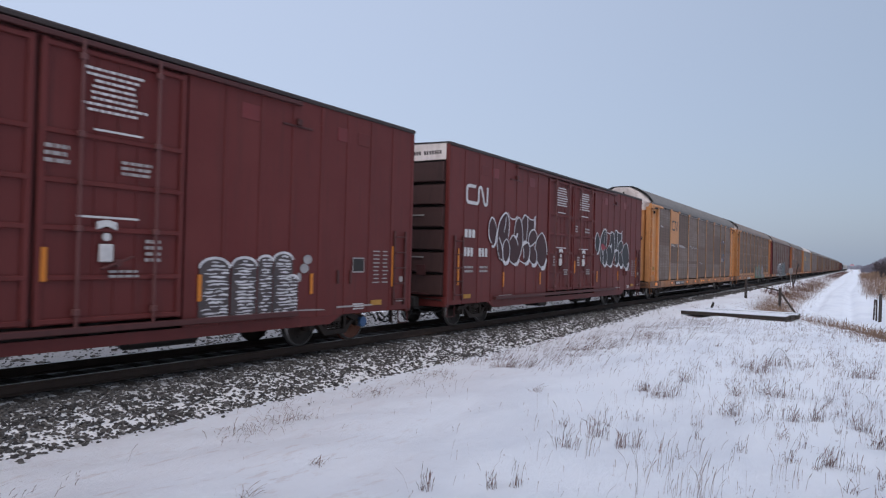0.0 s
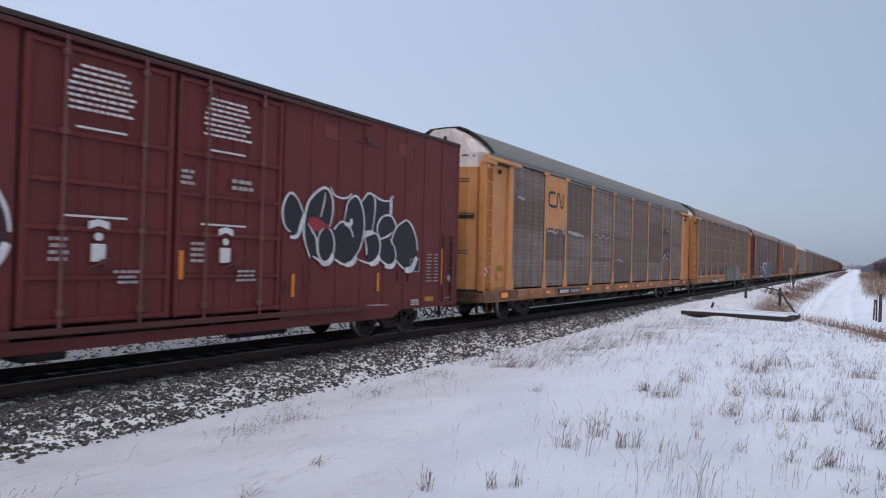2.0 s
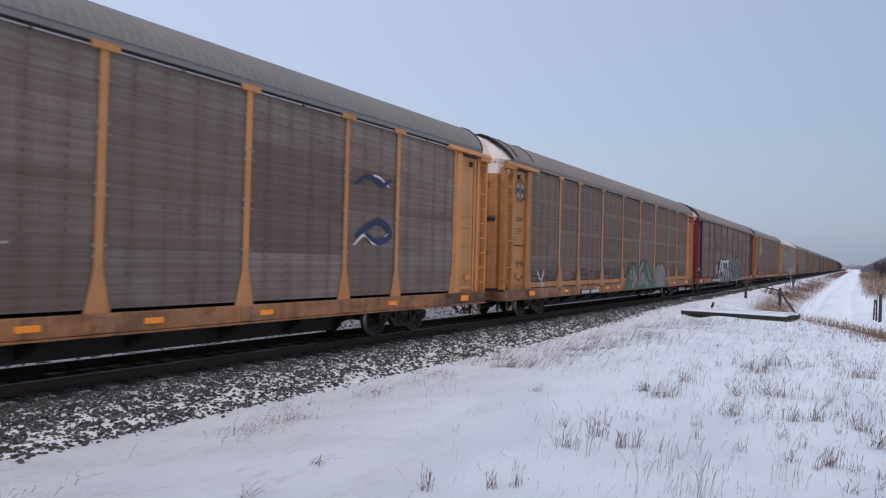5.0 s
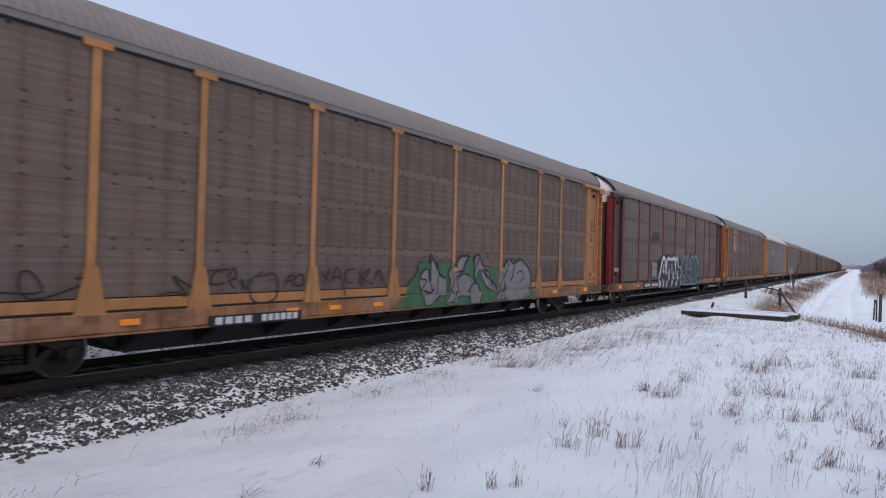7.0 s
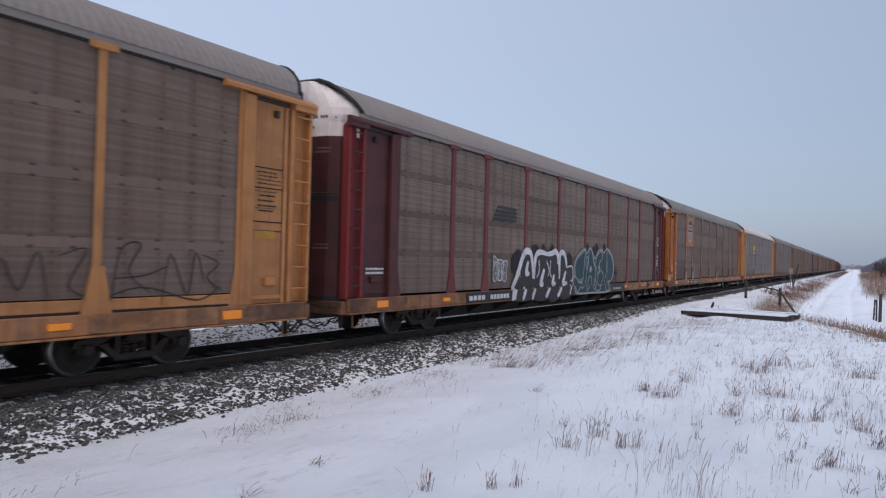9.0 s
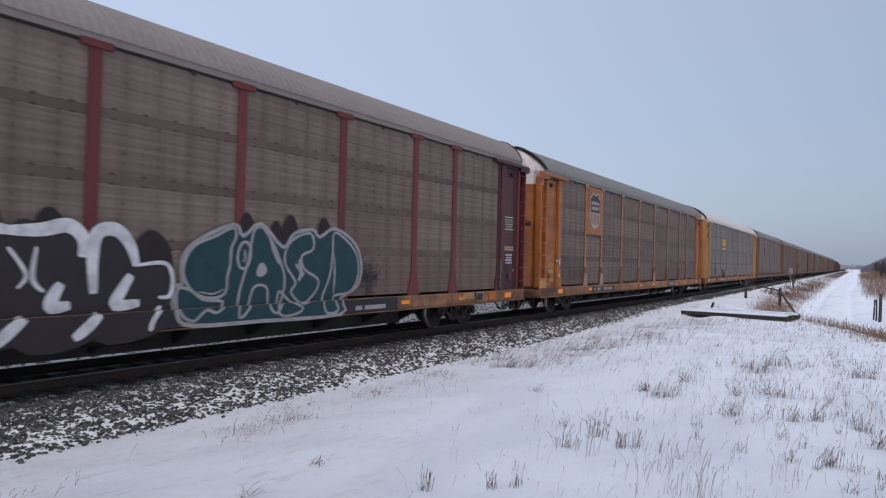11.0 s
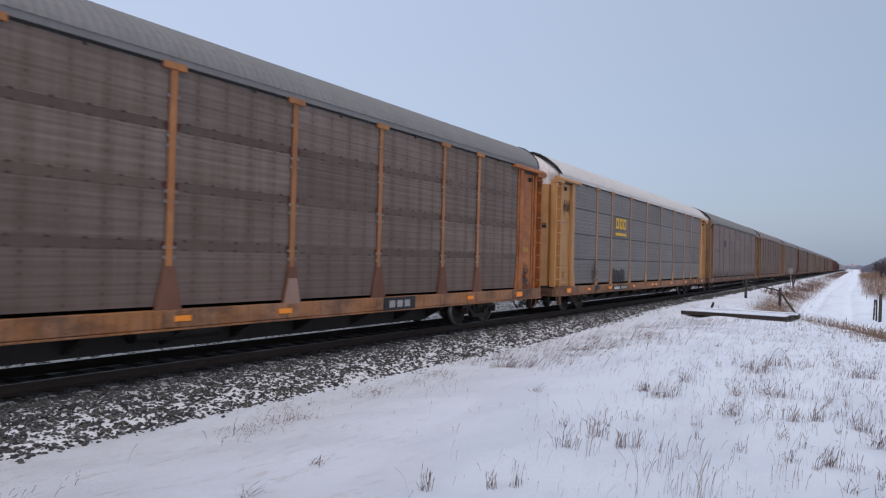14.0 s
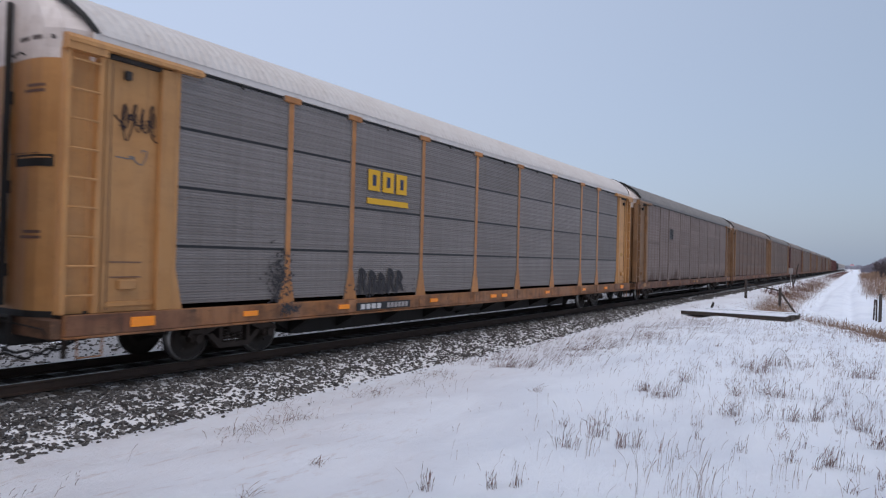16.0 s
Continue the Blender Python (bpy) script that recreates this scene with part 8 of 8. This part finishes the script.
def hopper(label, paint):
    """A far covered hopper car: swelling sides, sloped ends over the trucks, three chutes."""
    car = thing("hopper_car", label, "railcar", "cars of the train")
    g = Geo()
    g.prism([(-8.6, 4.4), (-8.6, 3.0), (-6.2, 1.25), (6.2, 1.25), (8.6, 3.0), (8.6, 4.4)], "x", -1.55, 1.55)
    part("body", g, paint, car)
    part("roof", Geo().prism([(-1.55, 4.4), (-1.2, 4.62), (1.2, 4.62), (1.55, 4.4)], "y", -8.65, 8.65), paint, car)
    part("hatch_row", Geo().box(-0.35, 0.35, -8.0, 8.0, 4.6, 4.74, 0.04), UNDER, car)
    for y in (-4.1, 0.0, 4.1):
        part("chute", Geo().prism([(-1.9, 1.26), (1.9, 1.26), (0.5, 0.42), (-0.5, 0.42)], "x", -1.1, 1.1), paint, car, "", (0, y, 0))
    for s in (-1, 1):
        x0, x1 = sorted((s * 1.48, s * 1.58))
        part("side_sill", Geo().box(x0, x1, -9.0, 9.0, 1.0, 1.28, 0.02), paint, car)
        for k in range(9):
            part("side_rib", Geo().box(s * 1.55, s * 1.60, -6.8 + 1.7 * k - 0.05, -6.8 + 1.7 * k + 0.05, 1.9, 4.4), paint, car)
    part("underframe", Geo().box(-0.4, 0.4, -9.2, 9.2, 0.8, 1.1, 0.03), UNDER, car)
    for y in (-6.7, 6.7):
        truck(car, y, False)
    return car


DARK_STEEL = weathered("black_hopper_paint", (0.05, 0.052, 0.055), (0.075, 0.075, 0.075), (0.03, 0.028, 0.028))
PALE_STEEL = weathered("pale_grey_hopper_paint", (0.36, 0.35, 0.35), (0.42, 0.40, 0.39), (0.22, 0.19, 0.18))
place(hopper("plain black covered hopper car", DARK_STEEL), 575.0)
pale_hopper = place(hopper("pale grey covered hopper car", PALE_STEEL), 594.6)
for k in range(11):
    place(copy_thing(pale_hopper, pose(0, 0, 0)), 614.2 + 19.6 * k)


# ---- beside the line ----
def ground_at(x, y):
    return float(height(x, y))


def beam(p, q, w, h):
    """A squared timber from p to q, with worn edges."""
    p, q = Vector(p), Vector(q)
    L = (q - p).length
    g = Geo().box(-L / 2, L / 2, -w / 2, w / 2, -h / 2, h / 2, 0.012)
    d = (q - p).normalized()
    m = Matrix.Translation((p + q) / 2) @ Vector((1, 0, 0)).rotation_difference(d).to_matrix().to_4x4()
    g.v = [tuple(m @ Vector(v)) for v in g.v]
    return g


def timbers():
    pile = thing("timber_stack", "old dark timbers lying flat, topped with snow", "timber")
    a, b = (4.10, 32.3), (8.62, 30.95)
    for i in range(6):
        off, z, t0, t1 = 0.37 * i, 0.07 + (0.04 if i == 5 else 0.012 * (i % 2)), 0.004 * i + 0.01 * (i % 3), 1.0 - 0.008 * i - 0.012 * (i % 2)
        d = Vector((b[0] - a[0], b[1] - a[1]))
        n = Vector((-d.y, d.x)).normalized()
        p = Vector(a) + d * t0 + n * off
        q = Vector(a) + d * t1 + n * off
        zb = ground_at(*a) + z + 0.03
        zc = ground_at(*b) + z + 0.07
        part("timber", beam((p.x, p.y, zb), (q.x, q.y, zc), 0.3, 0.17), TIE_WOOD, pile)
        end = p + (q - p) * (0.62 if i == 2 else 1.0)
        c = beam((p.x + 0.02, p.y, zb + 0.10), (end.x - 0.02, end.y, zb + (zc - zb) * (0.62 if i == 2 else 1.0) + 0.10), 0.36, 0.035)
        part("snow_layer", c, SNOW, pile, "thin layer of snow")
    return pile


timbers()


def wood_post(x, y, h, r, label, lean=(0, 0), name="fence_post", down=0.3, wood=OLD_WOOD):
    z = ground_at(x, y)
    g = Geo().tube((x, y, z - down), (x + lean[0], y + lean[1], z + h), r, 9, r * 0.9)
    return thing(name, label, "post", "", "", g, wood)


fence = thing("fence_brace", "weathered wooden corner brace of an old fence", "fence")
fx, fy, gx_, gy_ = 3.95, 51.9, 6.60, 47.6
z1, z2 = ground_at(fx, fy) - 0.12, ground_at(gx_, gy_)
part("fence_post", Geo().tube((fx, fy, z1 - 0.4), (fx, fy, z1 + 1.5), 0.10, 9, 0.09), OLD_WOOD, fence)
part("fence_post", Geo().tube((gx_, gy_, z2 - 0.4), (gx_, gy_, z2 + 1.45), 0.10, 9, 0.09), OLD_WOOD, fence)
part("cross_bar", Geo().tube((fx, fy, z1 + 1.18), (gx_, gy_, z2 + 1.28), 0.045, 8), OLD_WOOD, fence)
part("diagonal_brace", Geo().tube((gx_, gy_, z2 + 1.25), (7.75, 46.3, ground_at(7.75, 46.3) - 0.1), 0.06, 8), OLD_WOOD, fence)
wood_post(4.68, 35.0, 0.55, 0.06, "short leaning wooden stub in the snow", (0.27, 0.05), "leaning_stub", wood=TIE_WOOD)
for k, (x, y, h, r) in enumerate(((11.80, 44.5, 1.2, 0.05), (11.95, 43.2, 1.55, 0.085), (11.66, 45.8, 1.2, 0.045))):
    wood_post(x, y, h, r, "weathered wooden fence post beside the snowy lane", (0.03 * k, 0))

sign = thing("trackside_cabinet", "pale grey signal cabinet on a post beside the track", "cabinet")
sx, sy = 3.35 + bend(98.0), 98.0
sz = ground_at(sx, sy)
part("post", Geo().tube((sx, sy, sz - 0.3), (sx, sy, sz + 1.5), 0.055, 8), BOX_GREY, sign)
part("box", Geo().box(sx - 0.24, sx + 0.24, sy - 0.2, sy + 0.2, sz + 1.35, sz + 2.05, 0.03), BOX_GREY, sign)
wood_post(3.62 + bend(99.0), 99.0, 2.7, 0.07, "thin dark pole leaning beside the track", (0.55, 0.0), "leaning_pole")
wood_post(4.2 + bend(90.0), 90.0, 1.3, 0.08, "short dark wooden marker post", (0.0, 0.0), "marker_post")

sig = thing("crossing_signal", "far crossing signal mast with a glowing red lamp", "signal")
qx, qy = 2.0, 430.0
part("mast", Geo().tube((qx, qy, -1), (qx, qy, 4.6), 0.10, 8), BOX_GREY, sig)
for d in (-0.5, 0.5):
    part("lamp", Geo().tube((qx + d, qy - 0.12, 3.7), (qx + d, qy - 0.02, 3.7), 0.30, 16), RED_LAMP, sig, "glowing red lamp")
part("arm", Geo().box(qx - 0.6, qx + 0.6, qy - 0.02, qy + 0.1, 3.9, 4.1, 0.01), BOX_GREY, sig)


# ---- dry plants ----
def stalks(name, spots, mat, label, seed, tall=(0.04, 0.23), wide=0.0026, lean=0.35, wind=(0.0, 0.0)):
    """Thin bent blades; spots: array of x, y and a height factor."""
    rng = np.random.default_rng(seed)
    n = len(spots)
    x, y = spots[:, 0], spots[:, 1]
    z = height(x, y) - 0.02
    h = (tall[0] + (tall[1] - tall[0]) * rng.random(n) ** 1.5) * spots[:, 2]
    a = rng.random(n) * 6.283
    ln = rng.normal(0, lean, n) * h
    w = wide * (0.7 + 0.6 * rng.random(n))
    dx, dy = np.cos(a), np.sin(a)
    ox, oy = -dy * w, dx * w
    lx, ly = np.cos(a * 1.7) * ln + wind[0] * h, np.sin(a * 1.7) * ln + wind[1] * h
    cols = []
    for t, k in ((0.0, 0.9), (0.62, 0.75), (0.84, 1.7), (1.0, 0.2)):
        cx, cy, cz = x + lx * t * t, y + ly * t * t, z + h * (t - 0.12 * t * t * np.abs(ln) / h)
        cols.append(np.stack([cx + ox * k, cy + oy * k, cz], -1))
        cols.append(np.stack([cx - ox * k, cy - oy * k, cz], -1))
    V = np.stack(cols, 1).reshape(-1, 3)
    q = np.array([(0, 1, 3, 2), (2, 3, 5, 4), (4, 5, 7, 6)])
    Fs = (q[None] + 8 * np.arange(n)[:, None, None]).reshape(-1, 4)
    me = bpy.data.meshes.new(name)
    me.from_pydata(V.tolist(), [], Fs.tolist())
    me.materials.append(mat)
    return tagged(new(name, me), label, "dry grass", kind="stuff")


def tufts(centres, per, spread_, seed, tall=1.0):
    rng = np.random.default_rng(seed)
    out = []
    for (x, y, k) in centres:
        m = int(per * k)
        out.append(np.stack([x + rng.normal(0, spread_ * k, m), y + rng.normal(0, spread_ * k, m), tall * (0.7 + 0.6 * rng.random(m))], -1))
    return np.concatenate(out)


def field(count, seed, x0, x1, y0, y1, gain, tall=1.0):
    """Scattered stalks that gather in drifts; gain weighs a place."""
    rng = np.random.default_rng(seed)
    x, y = x0 + (x1 - x0) * rng.random(count), y0 + (y1 - y0) * rng.random(count) ** 1.25
    m = count // 55
    cx, cy = x0 + (x1 - x0) * rng.random(m), y0 + (y1 - y0) * rng.random(m) ** 1.25
    pick = rng.integers(0, m, count)
    size = (0.08 + 0.4 * rng.random(m) ** 2)[pick]
    tuft = rng.random(count) < 0.7
    x = np.where(tuft, cx[pick] + rng.normal(0, 1, count) * size, x)
    y = np.where(tuft, cy[pick] + rng.normal(0, 1, count) * size, y)
    keep = rng.random(count) < 0.42 * gain(x, y)
    return np.stack([x[keep], y[keep], tall * (0.6 + 0.8 * rng.random(keep.sum()))], -1)


meadow = field(36000, 5, 4.2, 15, 3.5, 36, lambda x, y: np.clip((x - 6.6) / 4.5, 0.05, 0.75) * np.clip(0.25 + (y - 4) / 7, 0.35, 1))
stalks("meadow_grass", meadow, STRAW, "thin dry grass stalks standing out of the snow", 6, (0.04, 0.25), 0.0017, 0.34, (0.10, 0.05))
fine = field(15000, 25, 5.0, 14, 12, 36, lambda x, y: np.clip((x - 4.6) / 3.5, 0.1, 0.8) * np.clip((y - 11) / 9, 0.1, 1))
stalks("short_grass", fine, STRAW_RED, "short reddish stubble poking through the snow", 26, (0.03, 0.16), 0.0024, 0.45, (0.25, 0.12))
NEAR = [(8.29, 11.42, 0.45), (8.79, 10.94, 0.8), (8.75, 12.5, 0.4), (10.15, 12.55, 1.0), (9.67, 14.88, 0.9), (9.81, 16.46, 1.0), (11.44, 15.4, 1.0), (9.85, 10.29, 0.4), (10.65, 10.38, 0.35), (10.95, 10.62, 0.35), (9.13, 7.55, 0.35), (8.6, 7.13, 0.4), (8.7, 5.6, 0.22), (8.53, 5.47, 0.2), (8.05, 5.05, 0.22), (11.5, 10.5, 0.4), (8.74, 7.87, 0.4), (9.66, 11.95, 0.4), (11.24, 8.23, 0.3), (11.71, 9.4, 0.35)]
TALL = [(10.01, 6.27, 1.0), (10.23, 6.55, 0.6), (9.75, 6.9, 0.5), (10.9, 7.6, 0.4), (10.5, 9.2, 0.4), (8.9, 7.0, 0.35)]
LOW = [(4.56, 5.93, 0.9), (4.3, 6.91, 1.0), (4.17, 9.0, 0.8), (3.9, 11.5, 0.8), (4.6, 13.0, 0.7), (5.0, 17.0, 0.9), (4.1, 20.0, 0.9), (5.2, 22.5, 1.0), (6.82, 10.19, 0.3), (6.48, 5.21, 0.2), (6.74, 3.97, 0.2)]
stalks("low_straw", tufts(LOW, 110, 0.24, 17), STRAW, "flattened pale straw tufts by the stones", 18, (0.05, 0.17), 0.0028, 1.3, (0.3, 0.2))
stalks("weed_tufts", tufts(NEAR, 120, 0.17, 7), WEED, "brown tufts of dead weeds in the snow", 8, (0.07, 0.30), 0.0023, 0.35, (0.08, 0.04))
SPOTS = random.Random(71)
SPIKES = [(SPOTS.uniform(8.2, 13.6), 7.5 + 22 * SPOTS.random() ** 1.3, SPOTS.uniform(0.10, 0.34)) for _ in range(170)]
stalks("weed_spikes", tufts(SPIKES, 62, 0.16, 37, 0.9), WEED, "sparse reddish weed spikes in the snow", 38, (0.06, 0.26), 0.0021, 0.4, (0.10, 0.04))
stalks("tall_grass", tufts(TALL, 36, 0.22, 27), STRAW, "tall thin grass stalks in a loose clump", 28, (0.12, 0.46), 0.0016, 0.25, (0.12, 0.06))
strip = field(7000, 9, 3.1, 5.6, 3, 45, lambda x, y: np.clip(1.2 - np.abs(x - 3.9) / 1.2, 0.0, 1) * np.clip(0.15 + np.sin(1.7 * y + 2.0 * x) + np.sin(0.63 * y - 1.1 * x), 0.0, 1.0))
stalks("verge_grass", strip, STRAW_RED, "flattened dry straw beside the stones", 10, (0.05, 0.18), 0.0025, 0.9, (0.4, 0.2))
blown = field(14000, 19, 3.2, 8.5, 13, 33, lambda x, y: np.clip(1.6 - np.abs(x - 2.6 - 0.12 * y) / 1.4, 0.12, 1))
stalks("blown_straw", blown, STRAW_RED, "reddish straw bent over by the wind", 20, (0.06, 0.24), 0.003, 0.35, (0.55, 0.3))


def bent_twig():
    """A thin bare shoot arched over the weeds."""
    pts = []
    for k in range(13):
        t = k / 12
        x, y = 9.78 + 0.44 * t, 15.6 - 0.15 * t
        pts.append((x, y, ground_at(9.72, 15.6) + 0.02 + 0.50 * math.sin(math.pi * min(1.0, 0.15 + 0.80 * t)) - 0.10 * t))
    pts.insert(0, (9.66, 15.62, ground_at(9.66, 15.62) - 0.05))
    twig = thing("twig", "thin bare shoot arched over the weeds", "twig", "", "", Geo().path(pts, 0.0042, 5), TWIG)
    for k, (a, b) in enumerate(((4, 0.16), (7, -0.12), (10, 0.14))):
        p = Vector(pts[a])
        part("side_shoot", Geo().tube(p, p + Vector((0.05, 0.5 * b, 0.07)), 0.003, 4, 0.0015), TWIG, twig)


bent_twig()


def bank_grass(count, seed):
    rng = np.random.default_rng(seed)
    y = 24 + 100 * rng.random(count) ** 1.9
    e = np.interp(y, EDGE_Y, EDGE_X)
    x = e + rng.normal(0.9, 0.6, count) + bend_array(y)
    return np.stack([x, y, 0.8 + 0.7 * rng.random(count)], -1)


stalks("bank_grass", bank_grass(15000, 11), STRAW_PALE, "dense tan grass along the bank", 12, (0.10, 0.36), 0.0045, 0.5)


def verge_grass(count, seed):
    rng = np.random.default_rng(seed)
    y = 42 + 300 * rng.random(count) ** 1.5
    x = np.interp(y, (42, 60, 85), (15.0, 13.6, 11.8)) + rng.normal(0, 0.5, count) + 8 * rng.random(count) ** 1.2 + bend_array(y)
    return np.stack([x, y, 0.8 + 0.8 * rng.random(count)], -1)


stalks("lane_grass", verge_grass(14000, 13), STRAW_PALE, "tall tan grass on the far side of the lane", 14, (0.25, 0.7), 0.012, 0.3)


def slope_weeds(count, seed):
    rng = np.random.default_rng(seed)
    y = 60 + 420 * rng.random(count) ** 1.5
    x = 3.7 + 2.7 * rng.random(count) + bend_array(y)
    c = np.sin(0.35 * y + x) + np.sin(0.9 * y)
    k = (c > 0.1) | (y > 190)
    return np.stack([x[k], y[k], 0.8 + 0.7 * rng.random(k.sum())], -1)


stalks("slope_weeds", slope_weeds(8000, 15), WEED, "brown weeds on the railway bank", 16, (0.12, 0.45), 0.013, 0.4)


# ---- trees and distance ----
def bare_tree(x, y, h, seed, label):
    rng = random.Random(seed)
    z = ground_at(x, y)
    tree = thing("tree", label, "tree", "bare trees beyond the lane")
    trunk, crown = Geo(), Geo()

    def grow(geo, p, d, length, r, level):
        q = p + d * length
        (trunk if level < 2 else crown).tube(p, q, r, 6 if level < 2 else 3, r * 0.7)
        if level >= 5:
            return
        for _ in range(4):
            e = (d + Vector((rng.gauss(0, 0.42), rng.gauss(0, 0.42), rng.gauss(0.22, 0.25)))).normalized()
            grow(geo, p + d * length * rng.uniform(0.35, 1.0), e, length * rng.uniform(0.55, 0.8), max(0.012, r * 0.6), level + 1)
    grow(trunk, Vector((x, y, z - 0.3)), Vector((rng.gauss(0, 0.05), rng.gauss(0, 0.05), 1)), h * 0.27, h * 0.018, 0)
    part("trunk", trunk, BARK, tree)
    part("crown", crown, TWIG, tree, "bare twigs in winter")
    return tree


for k, (x, y, h) in enumerate(((13.2, 178, 6.5), (14.0, 160, 7.6), (14.9, 150, 8.5), (13.6, 205, 7.2), (12.6, 235, 6.8), (15.8, 165, 9.0), (13.8, 245, 8.0), (16.5, 140, 9.0))):
    bare_tree(x, y, h, 30 + k, "bare grey-brown winter tree")


def far_wood(name, x0, x1, y, depth, h0, h1, count, seed, label, mat):
    """A far belt of bare woods: many upright slivers with a ragged top."""
    rng = np.random.default_rng(seed)
    x = x0 + (x1 - x0) * rng.random(count)
    yy = y + depth * rng.random(count)
    top = h0 + (h1 - h0) * (0.5 + 0.25 * np.sin(x * 0.11 + seed) + 0.25 * np.sin(x * 0.37))
    h = top * (0.72 + 0.3 * rng.random(count)) * np.clip(0.35 + (x - x0) / 14, 0.35, 1)
    w = 0.10 + 0.22 * rng.random(count)
    s = rng.normal(0, 0.5, count)
    z0 = np.full(count, -1.5)
    V = np.stack([np.stack([x - w, yy, z0], -1), np.stack([x + w, yy + 0.3, z0], -1), np.stack([x + s + w * 0.5, yy, z0 + h], -1), np.stack([x + s - w * 0.4, yy, z0 + h * 0.94], -1)], 1).reshape(-1, 3)
    Fs = (np.array([(0, 1, 2, 3)])[None] + 4 * np.arange(count)[:, None, None]).reshape(-1, 4)
    me = bpy.data.meshes.new(name)
    me.from_pydata(V.tolist(), [], Fs.tolist())
    me.materials.append(mat)
    return tagged(new(name, me), label, "woods", kind="stuff")


far_wood("far_woods", 6.5, 160, 430, 60, 8.0, 11.5, 16000, 1, "haze-grey belt of far bare woods", FAR_WOOD_HAZED)
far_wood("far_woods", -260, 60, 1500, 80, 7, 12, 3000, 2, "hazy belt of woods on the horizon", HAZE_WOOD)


def brush(count, seed):
    """Tall tan brush that closes the far end of the verge."""
    rng = np.random.default_rng(seed)
    y = 205 + 60 * rng.random(count)
    x = 9.3 + 9.0 * rng.random(count) - 0.018 * (y - 205)
    rise = np.clip((x - 8.4) / 3.0, 0.15, 1) * (0.8 + 0.3 * np.sin(1.3 * x + 0.11 * y))
    return np.stack([x, y, rise], -1)


stalks("verge_brush", brush(3000, 33), STRAW_PALE, "tall tan brush beyond the lane", 34, (0.5, 1.9), 0.03, 0.4)


# ---- what moves ----
def motions():
    n = 16
    for car, y0 in CARS:
        rows = []
        for k in range(n + 1):
            t = float(k)
            y = y0 - SPEED * t
            rows.append((t, pose(bend(y), y, 0, 0, 0, heading(y))))
        walk(car, rows)
    turn = math.degrees(SPEED / R_WHEEL)
    for w, y in SPINNERS:
        walk(w, [(k / 15, Matrix.LocRotScale((0, y, R_WHEEL), Euler((radians(turn * k / 15 + 40 * y), 0, 0)), None)) for k in range(16 * 15 + 1)])


motions()
